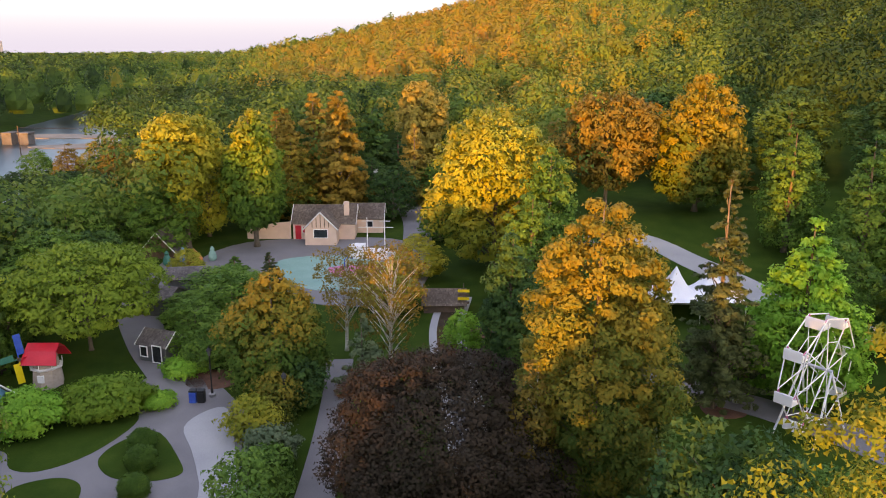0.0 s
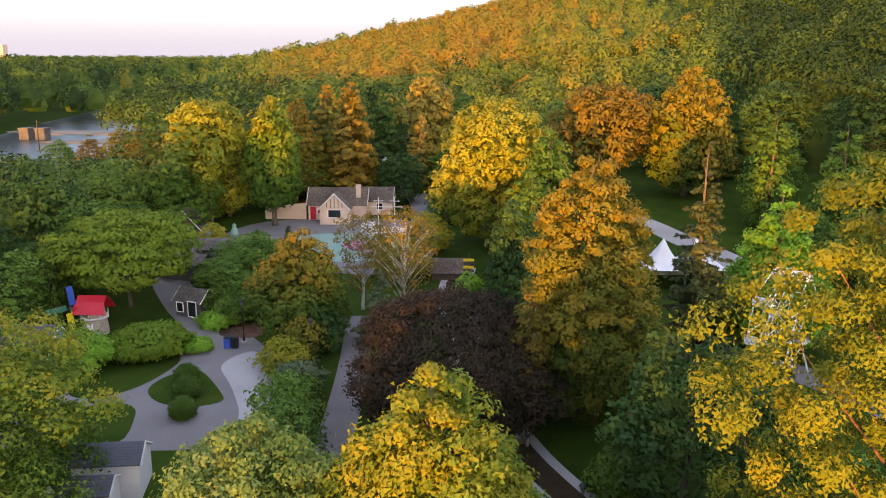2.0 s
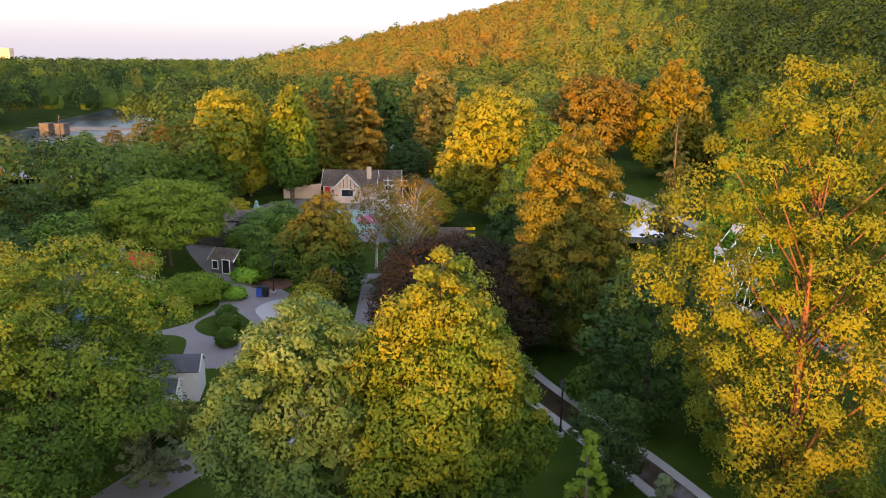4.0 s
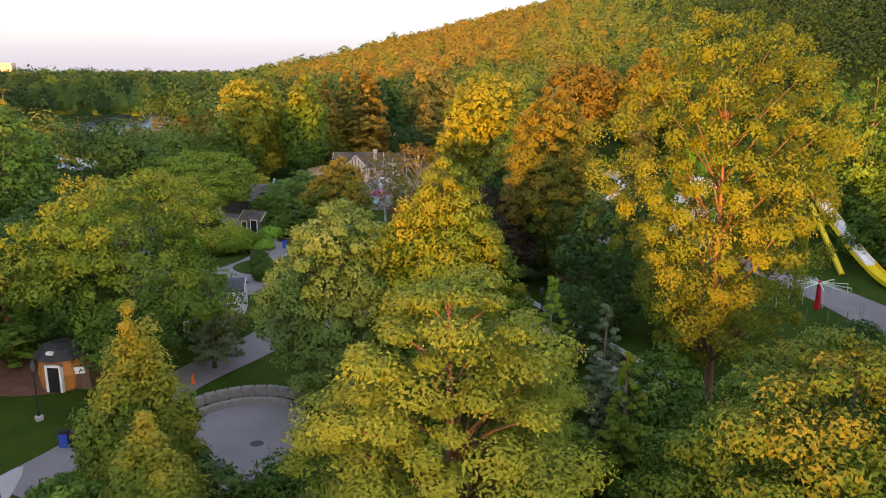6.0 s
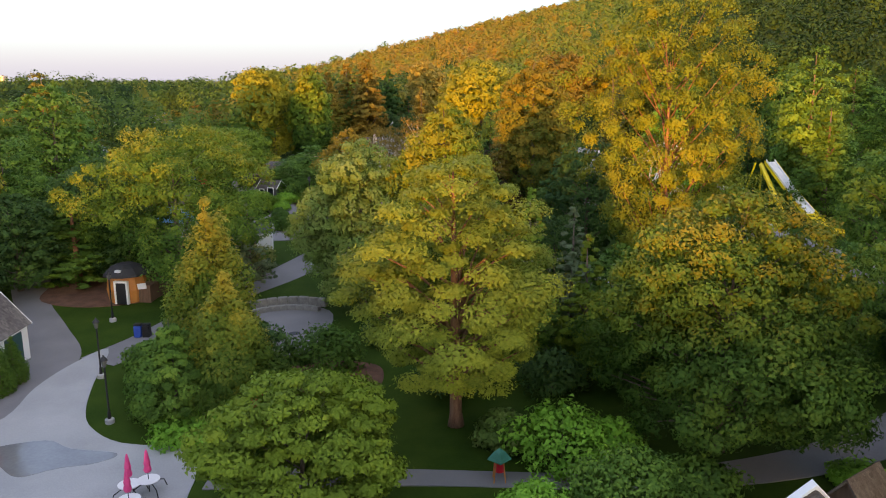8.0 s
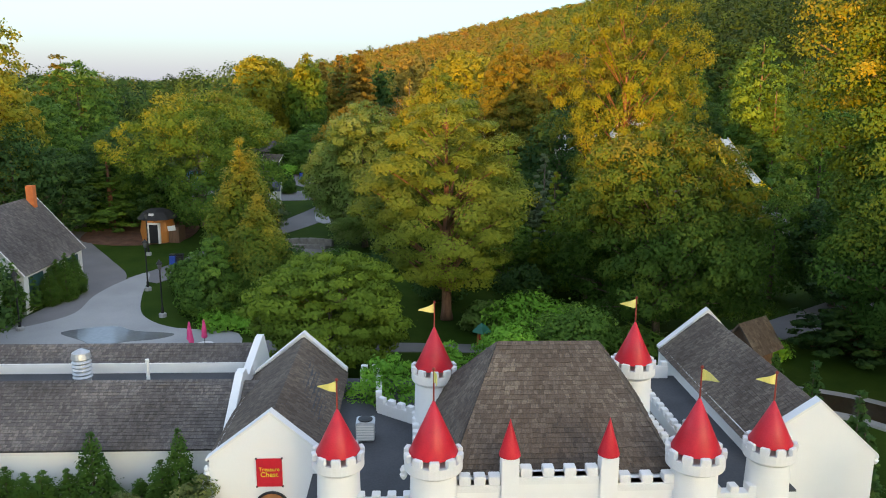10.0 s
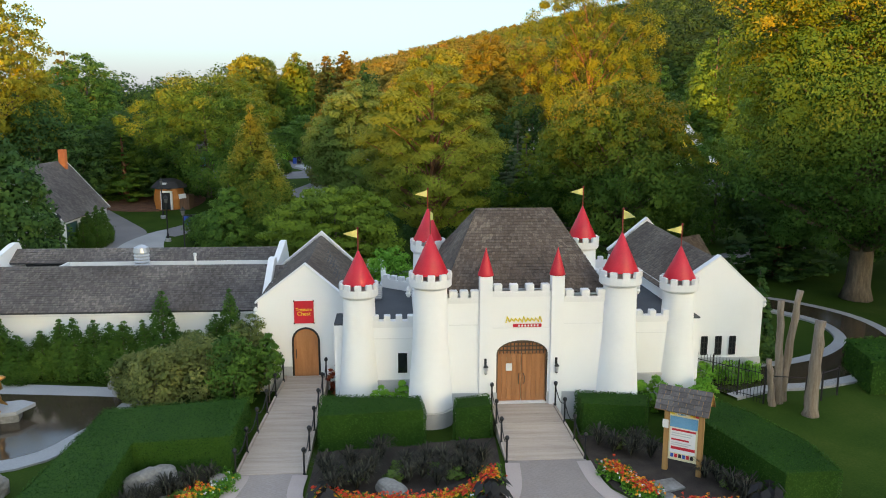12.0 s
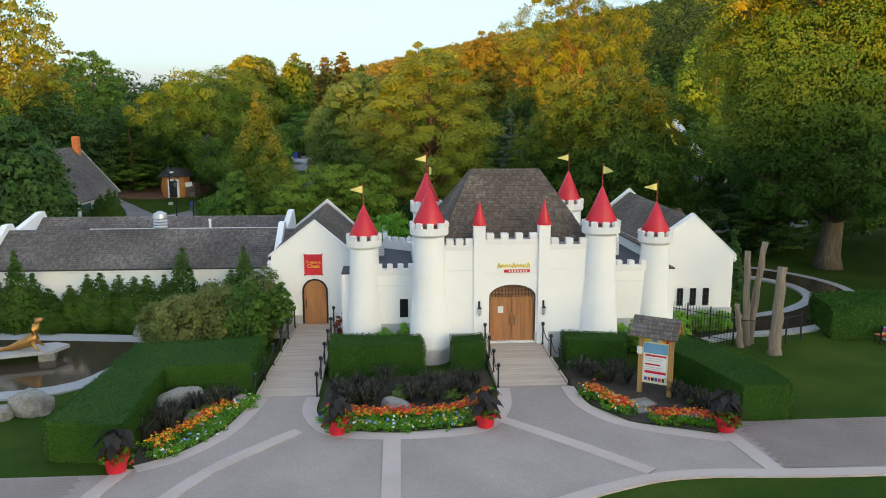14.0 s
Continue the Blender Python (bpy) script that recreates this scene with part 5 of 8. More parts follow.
M_SIGNY = surface("sign_yellow", [(0.75, 0.55, 0.03), (0.82, 0.63, 0.05), (0.85, 0.68, 0.1)], 3, 0.5, 0.05, 10)
M_BLUE = surface("blue_paint", [(0.01, 0.05, 0.3), (0.02, 0.08, 0.4), (0.03, 0.12, 0.45)], 2, 0.5, 0.05, 10)
M_LBLUE = surface("light_blue_paint", [(0.1, 0.3, 0.5), (0.14, 0.36, 0.58), (0.18, 0.42, 0.62)], 2, 0.6, 0.1, 10)
M_METAL = surface("galvanised_metal", [(0.45, 0.46, 0.47), (0.55, 0.56, 0.57), (0.65, 0.65, 0.66)], 3, 0.4, 0.1, 10, metal=0.6)

banner = thing("banner", "red shop banner with yellow lettering on the gable", "sign", -9.5, 4.74, 2.72)
bm = bmesh.new()
box(bm, -0.45, 0.45, -0.02, 0.02, -0.53, 0.53, 0.008)
part("cloth", bm, M_RED, banner)
for words, dz, s in (("Treasure", 0.13, 0.2), ("Chest", -0.07, 0.26)):
    t = plate_text(banner, words, 0, -0.03, dz, s, M_SIGNY)
for sx in (-0.45, 0.45):
    for sz in (-0.53, 0.53):
        bm = bmesh.new()
        box(bm, sx - 0.03, sx + 0.03, -0.03, 0.03, sz - 0.03, sz + 0.03, 0.008)
        part("bracket", bm, M_IRON, banner)

sign = thing("gate_sign", "yellow script sign over a red bar above the gate", "sign", 0, GY - 0.03, 3.3)
bm = bmesh.new()
for k in range(9):
    x = -0.72 + 0.17 * k
    h = 0.16 if k in (0, 4, 8) else 0.09
    tube(bm, [(x, 0, -h * 0.6), (x + 0.07, -0.01, h), (x + 0.11, 0, h * 0.3), (x + 0.15, -0.01, -h * 0.5)], [0.028, 0.035, 0.03, 0.024], 6)
part("script_strokes", bm, M_SIGNY, sign)
bm = bmesh.new()
box(bm, -0.42, 0.78, -0.02, 0.02, -0.3, -0.16, 0.01)
part("bar", bm, M_RED, sign)
for k in range(7):
    bm = bmesh.new()
    box(bm, -0.2 + 0.13 * k, -0.13 + 0.13 * k, -0.03, -0.02, -0.27, -0.19)
    part("stroke", bm, M_TRIMW, sign)

# west door
wd = new("door")
wd.parent = castle
bm = bmesh.new()
outline = [(-0.6, -0.33), (0.6, -0.33), (0.6, 1.35)] + [(0.6 * math.cos(math.pi * k / 12), 1.35 + 0.6 * math.sin(math.pi * k / 12)) for k in range(1, 12)] + [(-0.6, 1.35)]
slab(bm, [(-9.45 + x * 0.93, z - 0.03) for x, z in outline], 4.76, 4.82)
part("door_leaf", bm, M_OAK, wd)
bm = bmesh.new()
for (x0, za), (x1, zb) in zip(outline[1:], outline[2:] + outline[:1]):
    tube(bm, [(-9.45 + x0, 4.76, za), (-9.45 + x1, 4.76, zb)], [0.05, 0.05], 6)
part("door_frame", bm, M_IRON, wd)
bm = bmesh.new()
tube(bm, [(-9.9, 4.74, 0.5), (-9.9, 4.68, 0.6), (-9.9, 4.68, 0.85), (-9.9, 4.74, 0.95)], [0.02] * 4, 6)
part("handle", bm, M_IRON, wd)
# gate door frame: a dark rim round the arch
bm = bmesh.new()
rim = [(-1.06, -0.3), (-1.06, 1.85)] + [(1.06 * math.cos(math.pi - math.pi * k / 16), 1.85 + 0.55 * math.sin(math.pi * k / 16)) for k in range(1, 16)] + [(1.06, 1.85), (1.06, -0.3)]
for a, b in zip(rim, rim[1:]):
    tube(bm, [(a[0], GY + 0.02, a[1]), (b[0], GY + 0.02, b[1])], [0.035, 0.035], 6)
part("gate_frame", bm, M_DARKWOOD, castle)
bm = bmesh.new()
box(bm, -1.1, 1.1, GY - 0.05, GY + 0.2, -0.36, -0.3, 0.01)
part("threshold", bm, M_TRIMW, castle)
# plinths and string courses
for x0, x1 in ((-3.2, -1.06), (1.06, 3.4)):
    bm = bmesh.new()
    box(bm, x0, x1, GY - 0.06, GY, -1.2, 0.15, 0.02)
    part("plinth", bm, M_BASE, castle)
for a, b, z in ((-3.1, -1.85, 3.1), (1.7, 3.4, 3.1), (-1.28, 1.14, 2.95)):
    bm = bmesh.new()
    box(bm, a, b, GY - 0.025, GY, z, z + 0.05, 0.01)
    part("string_course", bm, M_TRIMW, castle)
for x0, x1, y0 in ((-6.3, -4.5, 2.35), (4.8, 6.9, 2.6)):
    bm = bmesh.new()
    box(bm, x0, x1, y0 - 0.03, y0, 2.1, 2.15, 0.01)
    part("string_course", bm, M_TRIMW, castle)
    bm = bmesh.new()
    box(bm, x0, x1, y0 - 0.07, y0, -1.2, 0.25, 0.02)
    part("plinth", bm, M_BASE, castle)


def window(parent, x0, x1, y, z0, z1, cols=2, rows=3):
    w = new("window")
    w.parent = parent
    bm = bmesh.new()
    box(bm, x0, x1, y - 0.03, y - 0.015, z0, z1)
    part("pane", bm, M_GLASS, w)
    bm = bmesh.new()
    for k in range(cols + 1):
        x = x0 + (x1 - x0) * k / cols
        box(bm, x - 0.02, x + 0.02, y - 0.06, y - 0.01, z0, z1)
    for k in range(rows + 1):
        z = z0 + (z1 - z0) * k / rows
        box(bm, x0, x1, y - 0.055, y - 0.012, z - 0.02, z + 0.02)
    part("window_bars", bm, M_IRON, w)


for x in (9.65, 10.35, 11.05):
    window(right_wing, x - 0.14, x + 0.14, 5.1, 0.2, 1.1)
bm = bmesh.new()
box(bm, 7.9, 12.5, 5.03, 5.1, -1.3, 0.05, 0.02)
part("plinth", bm, M_BASE, right_wing)
bm = bmesh.new()
box(bm, -11.66, -10.1, 4.75, 4.81, -1.3, 0.1, 0.02)
part("plinth", bm, M_BASE, left_wing)
for x, y, turn in ((-11.7, 4.9, 180), (12.55, 5.2, 0), (5.0, 1.4, 0), (-4.75, 1.4, 180)):
    bm = bmesh.new()
    m = pose(x, y, 2.6 if abs(x) > 6 else 4.3, 0, 0, turn)
    lathe(bm, [(0.05, -0.1), (0.13, 0.05), (0.08, 0.12), (0.12, 0.2), (0.07, 0.32), (0.02, 0.36)], sides=10)
    box(bm, -0.1, 0.1, -0.05, 0.05, -0.05, 0.06, 0.02)
    bmesh.ops.transform(bm, matrix=m, verts=bm.verts)
    part("gargoyle", bm, M_TRIMW, castle)
# lanterns by the gate
for x in (-1.57, 1.42):
    l = thing("wall_lantern", "black iron lantern with clear glass on a white pillar", "lantern", x, GY - 0.17, 1.25, "gate lanterns")
    bm = bmesh.new()
    tube(bm, [(0, 0.01, 0.3), (0, -0.14, 0.36), (0, -0.14, 0.22)], [0.02, 0.02, 0.02], 6)
    box(bm, -0.05, 0.05, -0.01, 0.02, 0.15, 0.45, 0.01)
    part("bracket", bm, M_IRON, l)
    bm = bmesh.new()
    lathe(bm, [(0.02, 0.24), (0.1, 0.14), (0.11, 0.12)], 0, -0.14, 6)
    lathe(bm, [(0.07, -0.14), (0.02, -0.2)], 0, -0.14, 6)
    part("cap", bm, M_IRON, l)
    bm = bmesh.new()
    lathe(bm, [(0.065, -0.14), (0.09, 0.12)], 0, -0.14, 6)
    part("glass", bm, M_METAL, l, "pale lantern glass")


def parapet(x0, y0, x1, y1, z):
    """A low crenellated wall on the flat roof."""
    d = Vector((x1 - x0, y1 - y0, 0))
    bm = bmesh.new()
    m = Matrix.Translation((x0, y0, z)) @ Matrix.Rotation(math.atan2(d.y, d.x), 4, "Z")
    box(bm, 0, d.length, -0.12, 0.12, -0.6, 0.3, 0.015)
    low = part("roof_parapet", bm, M_TRIMW, castle)
    low.matrix_basis = m
    crenels(low, 0.05, d.length - 0.05, -0.13, 0.13, 0.3, 0.22, 0.3, 0.24)


parapet(-6.9, 13.6, -6.0, 13.6, 2.9)
parapet(-6.0, 13.5, -5.9, 10.2, 2.9)
parapet(-5.9, 10.1, -4.0, 8.6, 2.8)
parapet(-4.35, 8.2, -4.35, 2.7, 3.0)
parapet(4.75, 8.6, 4.9, 3.6, 3.0)
parapet(5.7, 12.5, 5.8, 4.6, 2.8)
parapet(4.8, 13.8, 7.6, 13.8, 2.9)
ac = thing("air_conditioner", "pale grey louvred air conditioner on the flat roof", "air conditioner", -6.3, 7.6, 2.62)
bm = bmesh.new()
box(bm, -0.36, 0.36, -0.36, 0.36, 0.02, 0.78, 0.04)
part("casing", bm, M_METAL, ac)
for k in range(6):
    bm = bmesh.new()
    box(bm, -0.33, 0.33, -0.385, -0.36, 0.1 + 0.105 * k, 0.16 + 0.105 * k, 0.006)
    part("louvre", bm, M_TRIMW, ac)
bm = bmesh.new()
lathe(bm, [(0.28, 0.78), (0.28, 0.82), (0.1, 0.84)], sides=16)
part("fan_guard", bm, M_IRON, ac)
copy_thing(ac, pose(6.4, 7.0, 2.62))
vent = thing("roof_vent", "ribbed metal roof ventilator", "vent", -19.3, 13.0, 2.78)
vent.scale = (1.2, 1.2, 1.75)
bm = bmesh.new()
prof = [(0.3, 0)]
for k in range(6):
    prof += [(0.3, 0.2 + 0.1 * k), (0.36, 0.25 + 0.1 * k)]
lathe(bm, prof + [(0.32, 0.9), (0.1, 0.98)], sides=18)
part("cowl", bm, M_METAL, vent, smooth=False)
pipe = thing("vent_pipe", "thin white vent pipe on the flat roof", "pipe", -16.4, 13.0, 2.78)
pipe.scale = (1, 1, 1.8)
bm = bmesh.new()
lathe(bm, [(0.2, 0), (0.08, 0.12), (0.07, 0.6), (0.09, 0.6), (0.09, 0.68)], sides=12)
part("flue", bm, M_TRIMW, pipe)

# ---- forecourt: ramps, rails, beds ----
def ramp_deck(name, near, far, label):
    """A sloping boardwalk; near and far: (x left, x right, y, z)."""
    r = thing(name, label, "ramp")
    n = int(abs(far[2] - near[2]) / 0.15)
    for k in range(n):
        f0, f1 = k / n, (k + 0.93) / n
        a, b = [[near[j] + (far[j] - near[j]) * f for j in range(4)] for f in (f0, f1)]
        lo = [(a[0], a[2], a[3]), (a[1], a[2], a[3]), (b[1], b[2], b[3]), (b[0], b[2], b[3])]
        jit = random.uniform(-0.004, 0.004)
        bm = bmesh.new()
        top = [bm.verts.new((x, y, z + jit)) for x, y, z in lo]
        bot = [bm.verts.new((x, y, z - 0.05)) for x, y, z in lo]
        bm.faces.new(top)
        bm.faces.new(bot[::-1])
        for j in range(4):
            bm.faces.new((bot[j], bot[(j + 1) % 4], top[(j + 1) % 4], top[j]))
        part("board", bm, M_DECK, r)
    for s in (0, 1):
        bm = bmesh.new()
        o = -0.1 if s == 0 else 0.02
        vs = []
        for p in (near, far):
            vs.append([bm.verts.new((p[s] + o + dx, p[2], p[3] + dz)) for dx, dz in ((0, -0.6), (0.08, -0.6), (0.08, 0.05), (0, 0.05))])
        for j in range(4):
            bm.faces.new((vs[0][j], vs[0][(j + 1) % 4], vs[1][(j + 1) % 4], vs[1][j]))
        bm.faces.new(vs[0])
        bm.faces.new(vs[1][::-1])
        part("side_board", bm, M_DECK, r)
    return r


RL = ((-11.05, -8.7, -3.65, PZ + 0.05), (-10.35, -8.55, 4.75, -0.36))
RR = ((-1.15, 1.75, -3.1, PZ + 0.05), (-1.2, 1.3, 0.75, -0.36))
ramp_deck("ramp", *RL, "weathered boardwalk ramp up to the side door")
ramp_deck("ramp", *RR, "weathered boardwalk ramp up to the gate")


def rail(line, n, label):
    """Black posts with ball tops joined by a sagging bar; line: two points (x, y, z)."""
    r = thing("railing", label, "railing", group="ramp railings")
    pts = [Vector(line[0]).lerp(Vector(line[1]), k / (n - 1)) for k in range(n)]
    for p in pts:
        bm = bmesh.new()
        lathe(bm, [(0.055, p.z - 0.1), (0.055, p.z + 0.05), (0.035, p.z + 0.07), (0.035, p.z + 0.86), (0.05, p.z + 0.88), (0.085, p.z + 0.94), (0.085, p.z + 0.99), (0.05, p.z + 1.05), (0.01, p.z + 1.06)], p.x, p.y, 10)
        part("post", bm, M_IRON, r)
    for a, b in zip(pts, pts[1:]):
        bm = bmesh.new()
        q = [a.lerp(b, s / 6) + Vector((0, 0, 0.84 - 0.3 * (1 - (2 * s / 6 - 1) ** 2))) for s in range(7)]
        tube(bm, q, [0.02] * 7, 6)
        part("rope", bm, M_IRON, r)


z0, z1 = PZ + 0.03, -0.36
rail(((-11.1, -3.7, z0), (-10.45, 4.2, z1)), 6, "black post railing along a boardwalk")
rail(((-8.65, -3.75, z0), (-8.5, 4.2, z1)), 6, "black post railing along a boardwalk")
rail(((-1.2, -3.2, z0), (-1.3, 0.5, z1)), 4, "black post railing beside the gate ramp")
rail(((1.8, -3.1, z0), (1.4, 0.5, z1)), 4, "black post railing beside the gate ramp")


def hedge(outline, z0, z1, label, dens=520, leaf=0.05, seed=1, name="hedge", material=None):
    """A clipped hedge: a dark core and a skin of small leaves."""
    rng = np.random.default_rng(seed)
    h = thing(name, label, "hedge")
    bm = bmesh.new()
    ring = [Vector(p) for p in outline]
    turn = 1 if sum(a.x * b.y - b.x * a.y for a, b in zip(ring, ring[1:] + ring[:1])) > 0 else -1
    inset = []
    for p0, p1, p2 in zip(ring[-1:] + ring[:-1], ring, ring[1:] + ring[:1]):
        n0, n1 = [Vector((-d.y, d.x)).normalized() * turn for d in (p1 - p0, p2 - p1)]
        inset.append(tuple(p1 + (n0 + n1) * 0.09 / (1 + n0.dot(n1))))
    prism(bm, inset, z0, z1 - 0.06)
    part("core", bm, material or L_HEDGE, h)
    pts, nor = [], []
    pl = [np.array(p, float) for p in outline]
    ccw = sum(a[0] * b[1] - b[0] * a[1] for a, b in zip(pl, pl[1:] + pl[:1])) > 0
    for a, b in zip(pl, pl[1:] + pl[:1]):
        l = np.linalg.norm(b - a)
        n = int(l * (z1 - z0) * dens)
        f, z = rng.uniform(0, 1, n), rng.uniform(z0, z1, n)
        out = np.array([(b - a)[1], -(b - a)[0]]) / l * (1 if ccw else -1)
        round_in = np.clip((z - z1 + 0.14) / 0.14, 0, 1) ** 2 * 0.1
        p = a + (b - a) * f[:, None] + out * (rng.normal(0, 0.024, n) - round_in)[:, None]
        pts.append(np.c_[p, z])
        nor.append(np.tile([*out, 0.25], (n, 1)))
    lo, hi = np.min(pl, axis=0), np.max(pl, axis=0)
    n = int((hi - lo).prod() * dens)
    p = rng.uniform(lo, hi, (n, 2))
    inside = np.zeros(n, bool)
    for a, b in zip(pl, pl[1:] + pl[:1]):
        cross = (a[1] > p[:, 1]) != (b[1] > p[:, 1])
        inside ^= cross & (p[:, 0] < (b[0] - a[0]) * (p[:, 1] - a[1]) / (b[1] - a[1] + 1e-12) + a[0])
    p = p[inside]
    pts.append(np.c_[p, z1 + rng.normal(0, 0.022, len(p)) + 0.03 * np.sin(p[:, 0] * 3.1) * np.sin(p[:, 1] * 2.3)])
    nor.append(np.tile([0, 0, 1.0], (len(p), 1)))
    pts, nor = np.concatenate(pts), np.concatenate(nor)
    lie = nor.copy()
    nor = nor + rng.normal(size=nor.shape) * 0.45
    nor /= np.linalg.norm(nor, axis=1)[:, None]
    a = np.cross(nor, rng.normal(size=nor.shape))
    a /= np.linalg.norm(a, axis=1)[:, None]
    b = np.cross(nor, a)
    s = leaf * rng.uniform(0.6, 1.4, len(pts))[:, None]
    cards = np.stack([pts - a * s * 0.6, pts - b * s * 0.35 - nor * s * 0.1, pts + a * s * 0.6, pts + b * s * 0.35 - nor * s * 0.1], 1)
    ob = new("foliage", quads_mesh("foliage", cards, material or L_HEDGE, facing=lie + nor * 0.6))
    ob.parent = h
    return h


HT = 0.32
hedge([(-17.0, -9.1), (-14.3, -9.5), (-14.6, -3.75), (-11.25, -3.3), (-11.3, 0.5), (-16.8, -0.4)], PZ, HT, "clipped green hedge round a flower bed", seed=2)
hedge([(-8.3, -1.95), (-4.15, -1.55), (-4.3, -0.12), (-8.4, 0.3)], PZ, HT + 0.1, "square clipped green hedge before the castle wall", seed=3)
hedge([(-3.05, -1.25), (-1.45, -1.0), (-1.45, 0.3), (-2.9, -0.1)], PZ, HT, "small clipped green hedge beside the gate ramp", seed=4)
hedge([(2.15, -1.0), (4.7, -1.5), (5.2, -0.1), (2.2, 0.4)], PZ, HT, "clipped green hedge with rounded end", seed=5)
hedge([(5.5, -1.2), (7.3, -0.2), (8.6, -2.3), (9.4, -5), (9.3, -7.3), (7.3, -7.4), (6.9, -5.5), (6.3, -3.0)], PZ, HT, "curved clipped green hedge behind a notice board", seed=6)
hedge([(16.6, 2.6), (23, 2.4), (23.5, 6.5), (17.4, 6.2)], PZ, 0.55, "rounded green hedge beside a bench", seed=7, dens=90, leaf=0.12)

M_SOIL = surface("dark_soil", [(0.025, 0.018, 0.014), (0.045, 0.033, 0.025), (0.07, 0.055, 0.04)], 2.0, 0.95, 0.8, 20)
BEDS = [[(-14.2, -9.5), (-14.5, -3.8), (-11.2, -3.4), (-11.25, -4.4), (-11.9, -7.2), (-13.1, -9.1)],
        [(-8.45, -5.6), (-7.6, -7.05), (-5.5, -7.45), (-2.7, -7.05), (-1.55, -5.4), (-1.35, -1.0), (-8.35, -1.9)],
        [(1.95, -3.2), (2.25, -5.4), (3.25, -7.05), (5.9, -8.25), (7.2, -7.4), (6.0, -3), (4.7, -1.3), (2.0, -1)]]
for b in BEDS:
    sheet("flower_bed_soil", b, M_SOIL, "dark planted soil bed", 0.035, 0, category="soil")
# bands of paler paving
for band, (line, w) in enumerate((([(-13.9, -9.85), (-12.6, -8.9), (-11.5, -7.0), (-10.95, -4.5), (-10.9, -3.75)], 0.55), ([(-8.8, -3.8), (-8.75, -5.6), (-7.8, -7.35), (-5.5, -7.85), (-2.5, -7.45), (-1.35, -5.6), (-1.0, -3.3)], 0.55),
                ([(1.7, -3.3), (1.85, -5.5), (2.95, -7.35), (5.7, -8.75), (6.5, -8.85)], 0.55), ([(-5.65, -7.9), (-5.75, -16)], 0.6), ([(-1.6, -6.6), (0.5, -8.8), (2.6, -11.2)], 0.55), ([(6.3, -8.5), (6.6, -11.4)], 0.6), ([(-9.0, -7.2), (-11.5, -10.2), (-13.2, -14)], 0.5),
                ([(-1.2, -13.2), (1.3, -12.05), (4, -11.45), (10, -11.7), (30, -11.6)], 0.5), ([(-14.2, -9.9), (-15.2, -14)], 0.5))):
    ribbon("paving_band", line, w, M_BAND, "pale pink concrete paving band", 0.038 + 0.005 * band, 5, "pavement")
M_BRICKP = surface("brick_paving", [(0.2, 0.155, 0.13), (0.26, 0.205, 0.18), (0.31, 0.25, 0.22)], 0.6, 0.9, 0.3, 20, vary=0.7)
for x0, x1, y0, y1 in ((6.9, 26, -11.25, -7.45), (-36, -15.2, -13.5, -10.25)):
    bm = bmesh.new()
    y, r = y0, 0
    while y < y1 - 0.2:
        x = x0 + (0.15 if r % 2 else 0)
        while x < x1 - 0.3:
            g0 = [bm.verts.new((x + dx, y + dy, PZ + 0.046)) for dx, dy in ((0, 0), (0.285, 0), (0.285, 0.185), (0, 0.185))]
            bm.faces.new(g0)
            x += 0.3
        y += 0.2
        r += 1
    tagged(part("brick_paving", bm, M_BRICKP, None), "brown-grey brick paving", "pavement", kind="structure")

L_FLOWERG = leafage("bedding_leaves", [(0.02, 0.065, 0.012), (0.035, 0.1, 0.016), (0.058, 0.14, 0.02), (0.085, 0.17, 0.028)], spread=0.9)
PETALS = {"gold": surface("golden_petals", [(0.7, 0.42, 0.02), (0.8, 0.52, 0.03), (0.85, 0.6, 0.06)], 4, 0.7, 0, 5), "red": surface("red_petals", [(0.5, 0.02, 0.01), (0.65, 0.05, 0.015), (0.75, 0.1, 0.02)], 4, 0.7, 0, 5), "orange": surface("orange_petals", [(0.7, 0.16, 0.01), (0.8, 0.3, 0.015), (0.85, 0.45, 0.03)], 4, 0.7, 0, 5),
          "white": surface("white_petals", [(0.7, 0.72, 0.75), (0.8, 0.8, 0.82), (0.85, 0.85, 0.85)], 4, 0.7, 0, 5), "blue": surface("blue_petals", [(0.15, 0.2, 0.55), (0.2, 0.28, 0.65), (0.3, 0.36, 0.7)], 4, 0.7, 0, 5)}


def drift(line, width, flowers, label, seed, high=0.28):
    """A band of bedding plants along a line, with petals of several colours."""
    rng = np.random.default_rng(seed)
    pts = np.array(spline(line, 10))
    t = thing("flowers", label, "flowers")
    n = int(len(pts) * width * 15)
    k = rng.integers(0, len(pts), n)
    pos = pts[k] + rng.normal(0, width * 0.27, (n, 2))
    c = np.c_[pos, PZ + 0.04 + rng.uniform(0.05, high, n)]
    ob = new("foliage", quads_mesh("foliage", leaf_cards(rng, c, np.full(n, 0.13), 20, 0.075, 0.8, 0, 0.6)[0], L_FLOWERG))
    ob.parent = t
    tagged(ob, kind="stuff")
    for colour, share, lift in flowers:
        m = int(n * share)
        k = rng.integers(0, len(pts), m)
        pos = pts[k] + rng.normal(0, width * 0.25, (m, 2))
        c = np.c_[pos, PZ + 0.04 + high + lift + rng.normal(0, 0.05, m)]
        ob = new(f"{colour}_blossoms", quads_mesh("blossoms", leaf_cards(rng, c, np.full(m, 0.05), 6, 0.075, 0.6, 0, 1.2)[0], PETALS[colour]))
        ob.parent = t
        tagged(ob, kind="stuff")


